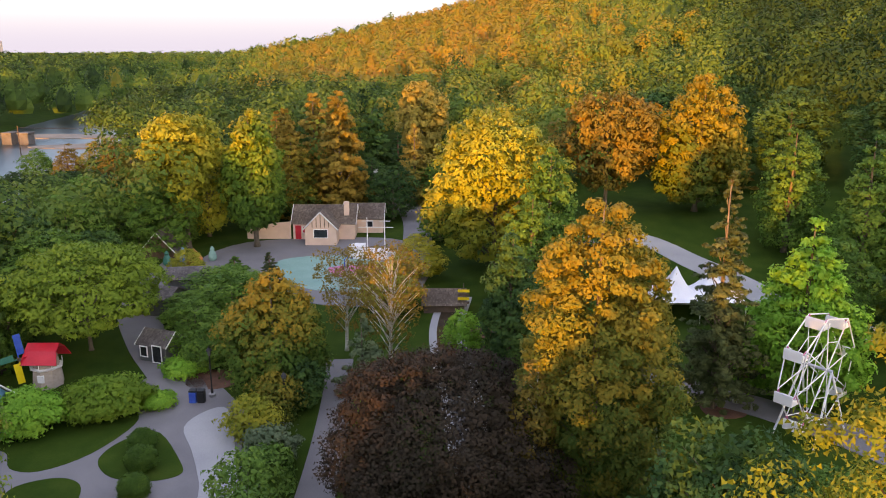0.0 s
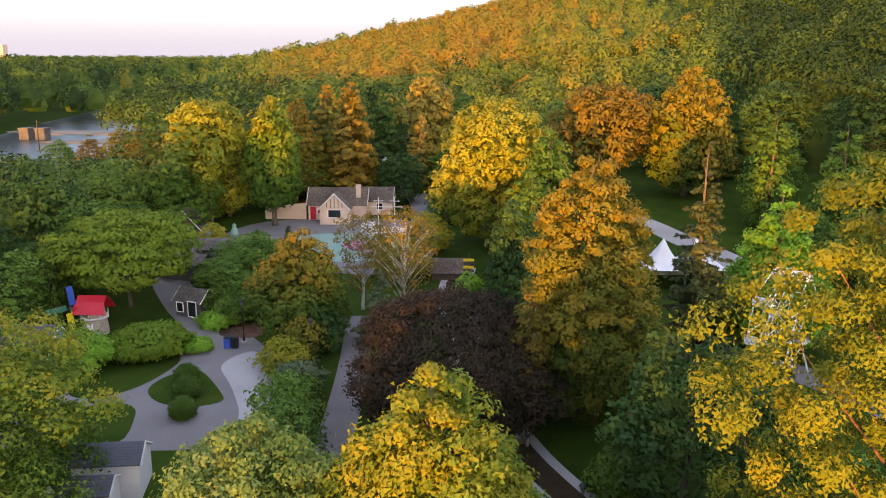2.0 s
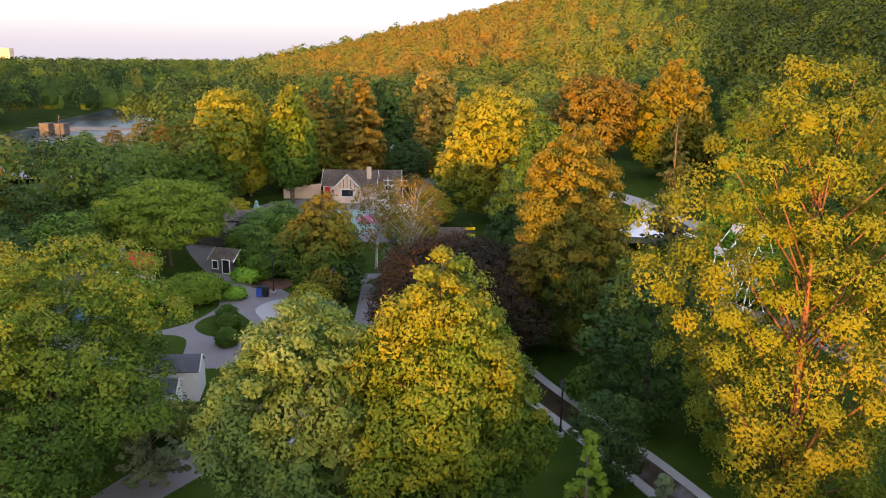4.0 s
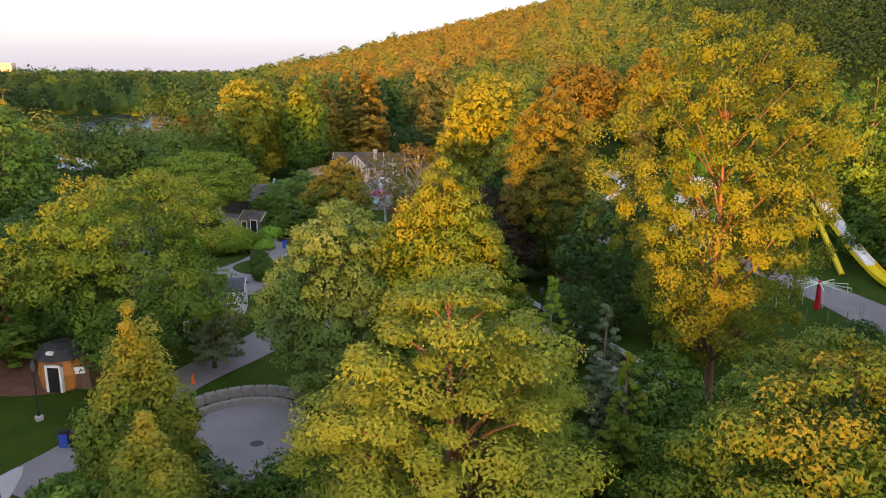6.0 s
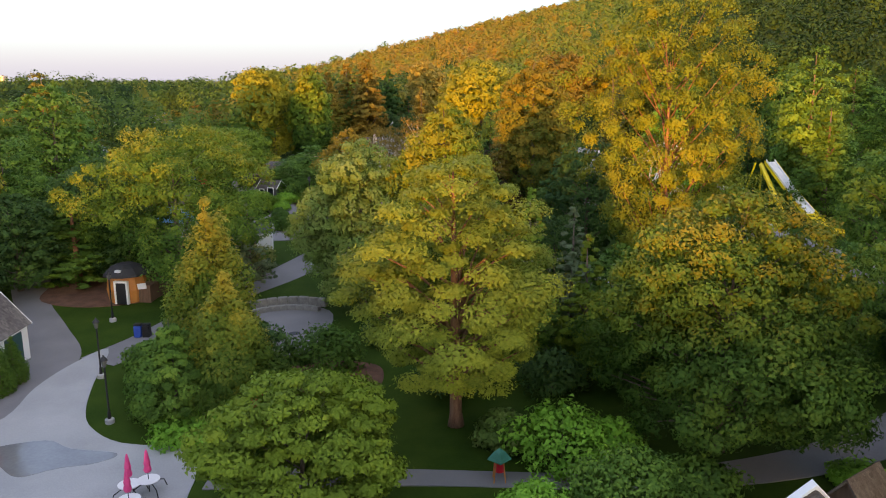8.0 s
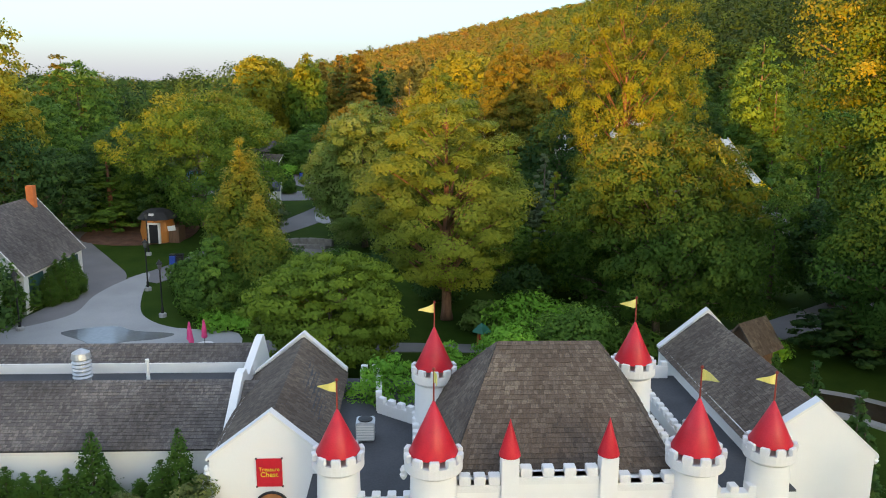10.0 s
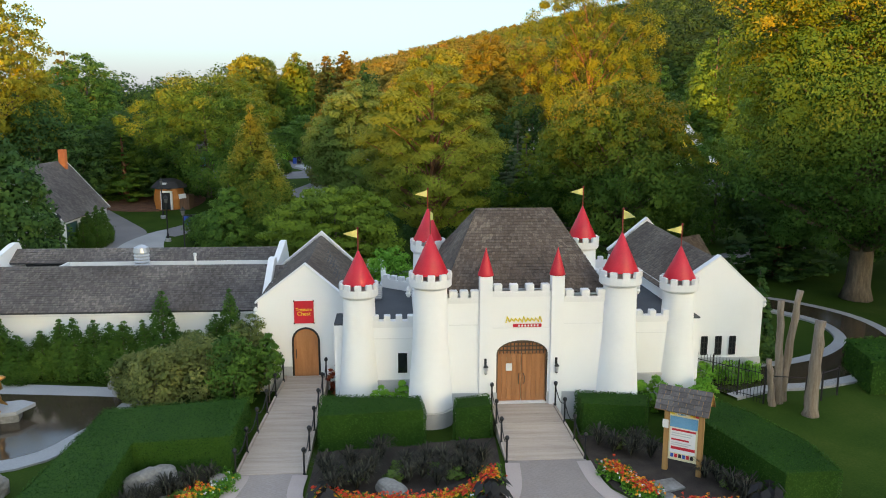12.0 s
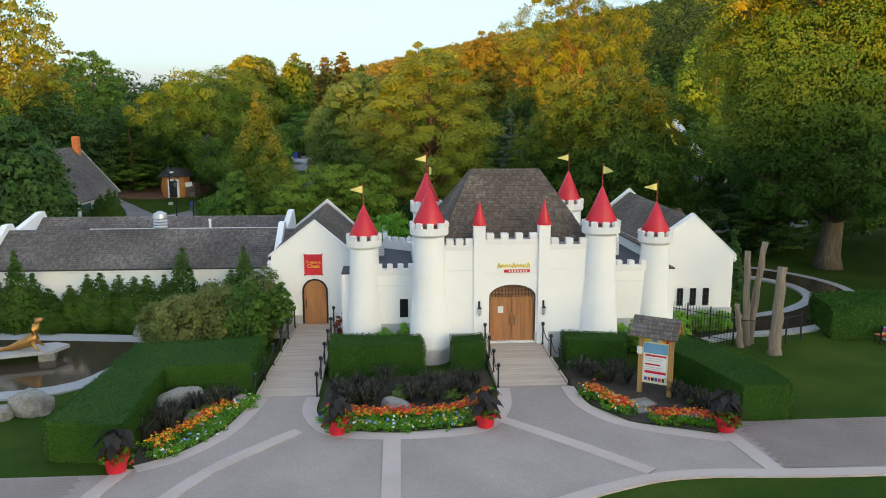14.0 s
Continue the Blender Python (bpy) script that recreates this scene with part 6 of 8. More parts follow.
drift([(-13.4, -9.0), (-12.2, -7.2), (-11.6, -5.0), (-11.4, -4.0)], 0.75, (("white", 0.12, -0.03), ("blue", 0.1, -0.03), ("gold", 0.08, -0.02)), "low green bedding with white and blue flowers", 1, 0.2)
drift([(-13.7, -8.3), (-12.7, -6.6), (-12.1, -5.0)], 0.8, (("orange", 0.5, 0.03), ("red", 0.35, 0.05), ("gold", 0.25, 0.05)), "orange and red bedding flowers", 2)
drift([(-8.0, -6.2), (-6.8, -7.0), (-5.2, -7.1), (-3.4, -6.9), (-2.3, -6.2)], 0.8, (("white", 0.12, -0.03), ("blue", 0.13, -0.03), ("gold", 0.12, -0.02)), "low green bedding with white and blue flowers", 3, 0.22)
drift([(-7.9, -5.6), (-6.6, -6.2), (-5.2, -6.3), (-3.6, -6.1), (-2.3, -5.3), (-2.0, -4.4)], 0.7, (("orange", 0.45, 0.03), ("red", 0.75, 0.07), ("gold", 0.35, 0.0)), "orange and red bedding flowers", 4)
drift([(2.4, -4.2), (2.9, -5.6), (3.3, -6.2)], 0.8, (("orange", 0.5, 0.08), ("red", 0.4, 0.1), ("white", 0.15, 0)), "orange bedding flowers in green leaves", 5)
drift([(4.2, -7.2), (5.4, -7.4), (6.2, -7.6)], 0.8, (("orange", 0.5, 0.1), ("red", 0.6, 0.1), ("blue", 0.2, 0)), "red and orange bedding flowers in green leaves", 6)

M_GRASSD = leafage("purple_grass", [(0.01, 0.011, 0.011), (0.02, 0.02, 0.021), (0.036, 0.034, 0.036), (0.06, 0.066, 0.055)], spread=1.0)


def tuft(seed, high=0.75, n=110):
    rng = np.random.default_rng(seed)
    a, r = rng.uniform(0, 2 * np.pi, n), rng.uniform(0.25, 0.8, n) * high
    h = high * rng.uniform(0.5, 1, n)
    d = np.stack([np.cos(a), np.sin(a), 0 * a], 1)
    s = np.stack([-np.sin(a), np.cos(a), 0 * a], 1) * 0.018
    out = []
    q = [np.zeros((n, 3)), d * (r * 0.35)[:, None] + np.outer(h * 0.75, [0, 0, 1]), d * (r * 0.75)[:, None] + np.outer(h, [0, 0, 1]), d * r[:, None] + np.outer(h * 0.82, [0, 0, 1])]
    for p0, p1, w0, w1 in zip(q, q[1:], (1, 1, 0.7), (1, 0.7, 0.1)):
        out.append(np.stack([p0 - s * w0, p0 + s * w0, p1 + s * w1, p1 - s * w1], 1))
    return quads_mesh("blades", np.concatenate(out), M_GRASSD)


TUFTS = [tuft(k) for k in range(3)]
for k, (x, y) in enumerate([(-13.7, -7.0), (-13.5, -5.9), (-13.1, -5.0), (-12.4, -4.6), (-11.9, -4.2), (-14.0, -6.4), (-7.6, -4.6), (-7.0, -3.6), (-6.2, -3.9), (-5.9, -2.7), (-4.4, -4.3), (-3.6, -3.4), (-2.8, -3.0), (-2.2, -3.5), (-6.7, -5.0),
                             (-7.9, -4.0), (-7.2, -4.9), (-6.4, -4.5), (-5.0, -3.7), (-4.9, -4.6), (-4.2, -3.5), (-3.4, -4.2), (-2.9, -4.0), (-2.5, -4.5), (-3.9, -4.9), (-7.5, -5.3), (-14.3, -7.6), (-13.0, -5.4), (-12.7, -5.1), (-13.9, -5.6), (3.0, -2.7), (3.6, -3.0), (4.3, -3.2), (3.9, -2.5), (5.7, -4.9), (6.3, -6.8), (6.0, -5.3), (6.6, -6.3), (6.2, -6.0), (2.6, -2.0)]):
    t = thing("ornamental_grass", "dark purple fountain grass tuft in the bed", "grass", x, y, PZ + 0.03, "dark grasses")
    t.rotation_euler, t.scale = (0, 0, k * 1.3), [random.uniform(0.9, 1.25)] * 3
    ob = new("blades", TUFTS[k % 3])
    ob.parent = t

M_ROCK = surface("pale_limestone", [(0.14, 0.13, 0.115), (0.24, 0.225, 0.2), (0.36, 0.34, 0.31)], 1.2, 0.9, 0.7, 8)


def rock(x, y, sx, sy, sz, seed, z=None, label="pale weathered limestone boulder in the bed"):
    bm = bmesh.new()
    bmesh.ops.create_icosphere(bm, subdivisions=3, radius=1)
    for v in bm.verts:
        p = v.co.copy()
        k = 1 + 0.28 * noise.noise(p * 1.3 + Vector((seed, 0, 0))) + 0.1 * noise.noise(p * 3.5 + Vector((0, seed, 0)))
        p = Vector([math.copysign(abs(c) ** 0.72, c) for c in p]) * k
        v.co = Vector((p.x * sx / 2, p.y * sy / 2, p.z * sz / 2 + sz * 0.28))
    zz = land(x, y) if z is None else z
    ob = part("boulder", bm, M_ROCK, None)
    ob.matrix_world = pose(x, y, zz, 0, 0, seed * 40)
    return tagged(ob, label, "rock")


rock(-13.9, -4.6, 1.9, 1.0, 1.0, 1)
rock(-11.6, -4.3, 0.6, 0.5, 0.5, 2)
rock(-5.5, -5.3, 1.5, 0.8, 0.55, 3)
rock(-13.0, -5.9, 0.8, 0.7, 0.5, 9)
for k, (x, y, s) in enumerate(((-19.4, -4.6, 1.5), (-20.3, -5.2, 0.9), (-17.6, 5.0, 1.5), (-16.6, 4.2, 1.2), (-15.6, 4.6, 1.0), (-18.3, 5.6, 1.1))):
    rock(x, y, s, s * 0.8, s * 0.75, 4 + k, label="grey boulder at the pond's edge")
for x, y, w, d in ((4.1, -5.4, 1.1, 0.8), (3.4, -5.7, 0.5, 0.45), (3.9, -6.2, 0.5, 0.4)):
    bm = bmesh.new()
    prism(bm, [(-w / 2, -d / 2), (w * 0.45, -d * 0.55), (w / 2, d * 0.4), (-w * 0.42, d / 2)], 0, 0.06)
    ob = part("stepping_stone", bm, M_ROCK, None)
    ob.matrix_world = pose(x, y, PZ + 0.04, 0, 0, 20)
    tagged(ob, "flat grey stepping stone in soil", "stone")

L_BLACKL = leafage("dark_colocasia_leaves", [(0.01, 0.01, 0.014), (0.016, 0.016, 0.022), (0.025, 0.024, 0.03), (0.03, 0.035, 0.035)])
L_REDL = leafage("dark_red_leaves", [(0.06, 0.012, 0.01), (0.11, 0.02, 0.015), (0.16, 0.04, 0.02), (0.14, 0.1, 0.03)])


def pot(x, y, seed):
    rng = np.random.default_rng(seed)
    p = thing("flower_pot", "red plastic pot with dark leafy plants and trailing coleus", "flower pot", x, y, PZ + 0.03, "red flower pots")
    bm = bmesh.new()
    lathe(bm, [(0.26, 0), (0.29, 0.03), (0.36, 0.42), (0.4, 0.44), (0.4, 0.54), (0.36, 0.54), (0.34, 0.5)], sides=28)
    part("pot", bm, M_RED, p, smooth=False)
    a, h = rng.uniform(0, 2 * np.pi, 34), rng.uniform(0.75, 1.5, 34)
    d = np.stack([np.cos(a), np.sin(a), 0 * a], 1)
    s = np.stack([-np.sin(a), np.cos(a), 0 * a], 1)
    r = rng.uniform(0.05, 0.42, 34)[:, None]
    c = d * r + np.outer(h, [0, 0, 1])
    big = np.stack([c + [0, 0, 0.06], c + s * 0.17 + d * 0.12 - [0, 0, 0.06], c + d * 0.34 - [0, 0, 0.3], c - s * 0.17 + d * 0.12 - [0, 0, 0.06]], 1)
    ob = new("dark_leaves", quads_mesh("dark_leaves", big, L_BLACKL))
    ob.parent = p
    bm = bmesh.new()
    for q in c:
        tube(bm, [(0, 0, 0.5), tuple(q * [0.6, 0.6, 0.8]), tuple(q)], [0.018, 0.014, 0.01], 5)
    part("stems", bm, L_BLACKL, p, kind="stuff")
    n = 60
    a, r = rng.uniform(0, 2 * np.pi, n), rng.uniform(0.15, 0.5, n)
    c = np.stack([r * np.cos(a), r * np.sin(a), 0.62 - np.clip(r - 0.34, 0, 1) * 1.6 + rng.uniform(-0.08, 0.12, n)], 1)
    ob = new("trailing_leaves", quads_mesh("trailing_leaves", leaf_cards(rng, c[: n // 2], np.full(n // 2, 0.1), 8, 0.13)[0], L_FLOWERG))
    ob.parent = p
    ob = new("coleus_leaves", quads_mesh("coleus_leaves", leaf_cards(rng, c[n // 2:], np.full(n - n // 2, 0.1), 9, 0.14)[0], L_REDL))
    ob.parent = p


for k, (x, y) in enumerate(((-14.42, -10.0), (-7.6, -7.45), (-2.25, -7.2), (6.35, -8.2))):
    pot(x, y, k + 1)

# notice board
nb = thing("notice_board", "wooden notice board with a small shingled roof and a colourful poster", "notice board", 5.03, -4.42, PZ, turn=-33.5)
nb.scale = (1.04, 1.04, 1.08)
M_PINEW = surface("golden_timber", [(0.3, 0.15, 0.05), (0.42, 0.23, 0.08), (0.5, 0.3, 0.12)], 2, 0.6, 0.2, 12, stretch=(4, 4, 0.4))
for x in (-0.58, 0.58):
    bm = bmesh.new()
    box(bm, x - 0.09, x + 0.09, -0.09, 0.09, -0.2, 2.5, 0.015)
    part("post", bm, M_PINEW, nb)
bm = bmesh.new()
slab(bm, [(-0.5, 2.45), (0.5, 2.45), (0.0, 2.95)], -0.09, 0.09)
bmesh.ops.transform(bm, matrix=Matrix.Rotation(radians(90), 4, "Z") @ Matrix.Translation((0, 0.72, 0)), verts=bm.verts)
part("gable", bm, M_PINEW, nb)
bm = bmesh.new()
slab(bm, [(-0.5, 2.45), (0.5, 2.45), (0.0, 2.95)], -0.09, 0.09)
bmesh.ops.transform(bm, matrix=Matrix.Rotation(radians(90), 4, "Z") @ Matrix.Translation((0, -0.72, 0)), verts=bm.verts)
part("gable", bm, M_PINEW, nb)
for s in (-1, 1):
    f = ((-0.9 * -s, s * 0.62, 2.36), (0.9 * -s, s * 0.62, 2.36), (0.9 * -s, 0, 3.02), (-0.9 * -s, 0, 3.02))
    f = tuple(tuple(q) for q in f)
    quad_plate(nb, "roof_board", *f, M_PINEW, 0.05)
    shingles(nb, "roof_shingles", *f, M_SHINGLE2, 0.18, 0.2, 40 + s)
bm = bmesh.new()
box(bm, -0.49, 0.49, -0.05, 0.05, 0.45, 2.05, 0.01)
part("panel", bm, surface("cream_panel", [(0.66, 0.62, 0.4), (0.74, 0.7, 0.46), (0.78, 0.74, 0.5)], 2, 0.5, 0.02, 8), nb)
for x0, x1, za, zb, m in ((-0.47, 0.47, 1.62, 2.0, M_LBLUE), (-0.44, 0.42, 0.72, 1.6, M_TRIMW), (-0.4, 0.42, 1.5, 1.57, M_RED), (-0.4, 0.2, 1.16, 1.22, M_RED), (-0.4, 0.42, 0.84, 0.94, M_RED), (-0.4, 0.3, 1.4, 1.43, M_METAL), (-0.4, 0.25, 1.32, 1.35, M_METAL), (-0.4, 0.28, 1.06, 1.09, M_METAL), (-0.4, 0.2, 0.99, 1.02, M_METAL)):
    bm = bmesh.new()
    d = 0.056 if m in (M_LBLUE, M_TRIMW) else 0.062
    box(bm, x0, x1, -d, -0.049, za, zb)
    part("poster_block", bm, m, nb)
for k in range(6):
    bm = bmesh.new()
    box(bm, -0.4 + 0.135 * k, -0.3 + 0.135 * k, -0.062, -0.049, 0.55, 0.68)
    part("poster_block", bm, (M_BLUE, M_RED, M_IRON)[k % 3], nb)
for k, m in enumerate((M_SIGNY, M_TRIMW, M_LBLUE, M_TRIMW, M_SIGNY, M_RED)):
    bm = bmesh.new()
    lathe(bm, [(0.15, -0.03), (0.15, 0.03)], sides=12)
    bmesh.ops.transform(bm, matrix=pose(-0.4 + 0.16 * k, 0, 2.12 + 0.05 * (k % 2), 90, 0, 0), verts=bm.verts)
    part("cut_out", bm, m, nb, "painted rounded cut-out")
bm = bmesh.new()
box(bm, -0.72, -0.5, -0.13, -0.09, 1.55, 1.85, 0.02)
part("leaflet_box", bm, M_TRIMW, nb)

# dead trunks
M_DEAD = surface("bleached_wood", [(0.12, 0.085, 0.06), (0.27, 0.21, 0.155), (0.38, 0.31, 0.245)], 1.6, 0.9, 1.0, 8, stretch=(6, 6, 0.35), stain=(0.1, 0.075, 0.055))
for x, y, top, r, dx, dy in ((12.2, 2.3, 4.0, 0.2, 0.55, 0.1), (11.9, 2.0, 3.6, 0.2, -0.1, 0.2), (12.6, 0.5, 3.1, 0.3, 0.15, 0.1), (11.5, 1.7, 1.1, 0.17, -0.35, -0.1)):
    bm = bmesh.new()
    n = 9
    pts = [(dx * (k / n) ** 1.2 + 0.03 * math.sin(k * 2.1), dy * k / n, (top - PZ + 0.2) * k / n - 0.2) for k in range(n + 1)]
    tube(bm, pts, [r * (1.45 if k == 0 else 1.0 - 0.035 * k + 0.06 * math.sin(k * 3.7)) for k in range(n + 1)], 14)
    for v in bm.verts:
        v.co += Vector((1, 1, 0)) * 0.05 * noise.noise(v.co * 3)
    ob = part("dead_trunk", bm, M_DEAD, None, smooth=True)
    ob.matrix_world = pose(x, y, PZ)
    tagged(ob, "bleached bare tree trunk with broken top", "trunk", "dead trunks")

# iron fence
fence = thing("iron_fence", "black iron picket fence beside the castle", "fence")
pa, pb = Vector((8.7, 4.5, PZ)), Vector((11.2, 1.9, PZ))
for k in range(25):
    p = pa.lerp(pb, k / 24)
    bm = bmesh.new()
    w, h = (0.04, 1.75) if k % 8 == 0 else (0.013, 1.65)
    lathe(bm, [(w, p.z), (w, p.z + h), (0.004, p.z + h + 0.1)], p.x, p.y, 6)
    part("post" if k % 8 == 0 else "picket", bm, M_IRON, fence)
for z in (0.25, 1.4):
    bm = bmesh.new()
    tube(bm, [pa + Vector((0, 0, z)), pb + Vector((0, 0, z))], [0.02, 0.02], 6)
    part("rail", bm, M_IRON, fence)
mesh_fence = thing("chain_link_fence", "black chain-link fence round the water channel", "fence")
pc = [Vector((11.2, 1.9, PZ)), Vector((12.9, 1.5, PZ)), Vector((15.1, 2.7, PZ))]
for p in pc + [pc[1].lerp(pc[2], 0.5)]:
    bm = bmesh.new()
    lathe(bm, [(0.045, p.z), (0.045, p.z + 1.4), (0.01, p.z + 1.45)], p.x, p.y, 8)
    part("post", bm, M_IRON, mesh_fence)
bm = bmesh.new()
for a, b in zip(pc, pc[1:]):
    l = (b - a).length
    n = int(l / 0.12)
    for k in range(n):
        for up in (0, 1):
            q0, q1 = a.lerp(b, k / n), a.lerp(b, min(1, (k + 10) / n))
            tube(bm, [q0 + Vector((0, 0, 0.05 if up else 1.3)), q1 + Vector((0, 0, (0.05 + 0.125 * (min(n, k + 10) - k)) if up else 1.3 - 0.125 * (min(n, k + 10) - k)))], [0.003, 0.003], 3)
    tube(bm, [a + Vector((0, 0, 1.32)), b + Vector((0, 0, 1.32))], [0.02, 0.02], 6)
part("wire_mesh", bm, M_IRON, mesh_fence)

# water channel
ribbon("channel_edge", [(9.5, 4.0), (12, 5.0), (15, 5.4), (18.5, 7.0), (21.3, 10.0), (21.8, 14.0), (19.5, 17.5), (15.5, 19.5)], 3.6, M_CONCRETE, "pale concrete kerb of a water channel", 0.12, 8, "kerb")
ribbon("water", [(9.5, 4.0), (12, 5.0), (15, 5.4), (18.5, 7.0), (21.3, 10.0), (21.8, 14.0), (19.5, 17.5), (15.5, 19.5)], 2.3, M_WATER, "dark shallow water in a channel", 0.128, 8, "water")
# pond and sea lion statue
sheet("pond_edge", [(-34, -3.4), (-20.6, -3.2), (-17.3, 0.2), (-16.6, 4.0), (-18, 5.4), (-34, 6.2)], M_CONCRETE, "pale stone rim of a pond", 0.08, 5, category="pond")
sheet("water", [(-34, -2.6), (-21, -2.3), (-18.2, 0.6), (-17.6, 3.2), (-19, 4.4), (-34, 5.0)], M_WATER, "dark brown pond water", 0.09, 5, category="water")
plat = thing("stone_platform", "pale stone slab on blocks in the pond", "platform", -22.8, 1.6, PZ + 0.05, turn=14)
bm = bmesh.new()
prism(bm, [(-2.4, -0.9), (1.6, -0.6), (2.2, 0.3), (1.6, 0.8), (-2.4, 0.7)], 0.42, 0.58)
part("slab", bm, M_CONCRETE, plat)
for x in (-1.5, 1.3):
    bm = bmesh.new()
    box(bm, x - 0.35, x + 0.35, -0.4, 0.4, -0.05, 0.42, 0.03)
    part("block", bm, M_ROCK, plat)
M_BRONZE = surface("golden_bronze", [(0.3, 0.13, 0.03), (0.45, 0.22, 0.06), (0.6, 0.34, 0.12)], 2, 0.32, 0.1, 10, metal=0.7)
bm = bmesh.new()
tube(bm, [(-1.05, 0, 0.1), (-0.75, 0, 0.12), (-0.35, 0, 0.24), (0.05, 0, 0.36), (0.35, 0, 0.62), (0.45, 0, 0.95), (0.46, 0, 1.2), (0.52, 0, 1.36), (0.66, 0, 1.4), (0.8, 0, 1.4)], [0.05, 0.12, 0.2, 0.27, 0.26, 0.2, 0.15, 0.15, 0.1, 0.04], 14)
for s in (-1, 1):
    tube(bm, [(0.3, s * 0.16, 0.5), (0.42, s * 0.34, 0.22), (0.62, s * 0.42, 0.05)], [0.1, 0.08, 0.03], 8)
    tube(bm, [(-0.95, s * 0.05, 0.1), (-1.2, s * 0.16, 0.06), (-1.4, s * 0.2, 0.05)], [0.06, 0.07, 0.02], 8)
ob = part("sea_lion_statue", bm, M_BRONZE, None, smooth=True)
ob.matrix_world = pose(-22.3, 1.6, PZ + 0.63, 0, 0, 8)
tagged(ob, "golden bronze sea lion statue on a slab", "statue")

# bench
bench = thing("bench", "bench with red, blue and yellow painted slats", "bench", 19.4, 1.75, PZ, turn=180)
for k, m in enumerate((M_RED, M_SIGNY, M_BLUE, M_RED, M_LBLUE)):
    bm = bmesh.new()
    box(bm, -0.9, 0.9, -0.02, 0.02, 0.5 + 0.11 * k, 0.59 + 0.11 * k, 0.01)
    bmesh.ops.transform(bm, matrix=pose(0, 0.25, 0, -12, 0, 0), verts=bm.verts)
    part("slat", bm, m, bench)
for k, m in enumerate((M_RED, M_SIGNY, M_BLUE, M_RED)):
    bm = bmesh.new()
    box(bm, -0.9, 0.9, -0.3 + 0.12 * k, -0.2 + 0.12 * k, 0.42, 0.46, 0.01)
    part("slat", bm, m, bench)
for x in (-0.8, 0.8):
    bm = bmesh.new()
    box(bm, x - 0.03, x + 0.03, -0.3, 0.25, 0.38, 0.42)
    box(bm, x - 0.03, x + 0.03, -0.3, -0.22, 0, 0.4)
    box(bm, x - 0.03, x + 0.03, 0.15, 0.25, 0, 1.0)
    part("leg", bm, M_IRON, bench)
sheet("pavement", [(19.3, 0.9), (23, 0.9), (23, 3.1), (19.3, 3.1)], M_CONCRETE, "small concrete pad under a bench", 0.04, 0)

# shrubs along the hall and castle
L_OLIVE = leafage("olive_leaves", [(0.04, 0.055, 0.025), (0.07, 0.085, 0.035), (0.11, 0.12, 0.05), (0.17, 0.15, 0.06)])
def shrub(x, y, top, wide, leaf, label, z=None, **more):
    shrub.count += 1
    high = top - (land(x, y) if z is None else z)
    p = {"clumps": 60, "per": 60, "size": 0.16, "bare": 0.03, "clump": wide * 0.16, "limbs": 10, "girth": 0.04}
    p.update(more)
    p["per"], p["size"] = int(p["per"] * 1.6), p["size"] * 0.8
    return plant("shrub", tree_meshes(p.pop("kind", "round"), 500 + shrub.count, high, wide, leaf, M_BARK, **p), x, y, label, "shrub", z=z)


shrub.count = 0
for x, y in ((-6.7, -4.3), (-5.2, -3.6), (-4.0, -3.9), (-3.2, -4.3), (-5.4, -4.5), (-7.4, -4.1), (-13.0, -6.0), (-12.6, -5.4), (3.3, -2.2), (6.3, -5.7)):
    shrub(x, y, PZ + 0.5, 0.8, L_SILVER, "low grey-green plant among dark grasses", z=PZ, clumps=14, per=40, size=0.1)
for x, y, top, w, m in ((-15.8, 3.0, 1.9, 3.0, L_OLIVE), (-13.8, 3.4, 2.4, 3.2, L_OLIVE), (-12.4, 2.8, 2.6, 2.6, L_GREEN), (-14.8, 5.0, 2.0, 2.6, L_OLIVE), (-12.0, 4.6, 2.9, 2.2, L_OLIVE), (-17.2, 4.2, 1.2, 2.2, L_OLIVE)):
    shrub(x, y, top, w, m, "loose olive-green shrub before the white wall", clumps=70, per=55, size=0.15)
shrub(-11.0, 3.4, 2.2, 1.4, L_GREEN, "small light tree beside the side door", clumps=40, per=40, bare=0.3)
shrub(-8.0, 3.9, 0.7, 0.9, L_REDL, "reddish bush beside the side door", clumps=24, per=40, size=0.12)
for x, y, top, w in ((-5.9, 1.5, 0.35, 1.2), (-5.0, 1.6, 0.5, 1.0), (5.4, 1.6, 0.3, 1.0), (6.1, 1.3, 0.6, 1.2), (6.8, 1.0, 0.3, 1.2), (8.3, 1.6, 0.4, 1.4), (9.2, 3.9, 0.35, 1.6), (10.6, 4.4, 0.2, 1.6), (11.8, 4.6, 0.1, 1.5), (7.6, 0.6, 0.4, 1.2)):
    shrub(x, y, top, w, L_BRIGHT, "light green perennials at the wall's foot", clumps=26, per=40, size=0.13)
shrub(-5.6, 12.2, 4.6, 4.2, L_BRIGHT, "bright green shrub in the courtyard", clumps=110, per=70, size=0.18, clump=0.5)
shrub(0.8, 19.5, 3.8, 4.6, L_BRIGHT, "bright green shrub behind the castle", clumps=110, per=60, size=0.2, clump=0.6)
shrub(5.0, 21, 4.4, 6.0, L_GREEN, "dense green shrub behind the castle", clumps=140, per=60, size=0.22, clump=0.7)
shrub(-2.6, 18.5, 3.0, 2.6, L_BRIGHT, "bright green shrub behind the castle", clumps=60, per=60, size=0.18, clump=0.45)
for k in range(9):
    grow("cedar_tree", 13.6 + 0.5 * (k % 3), 7.2 + 1.25 * k, PZ + random.uniform(3.2, 4.8), 1.6, "dark", 360 + k)

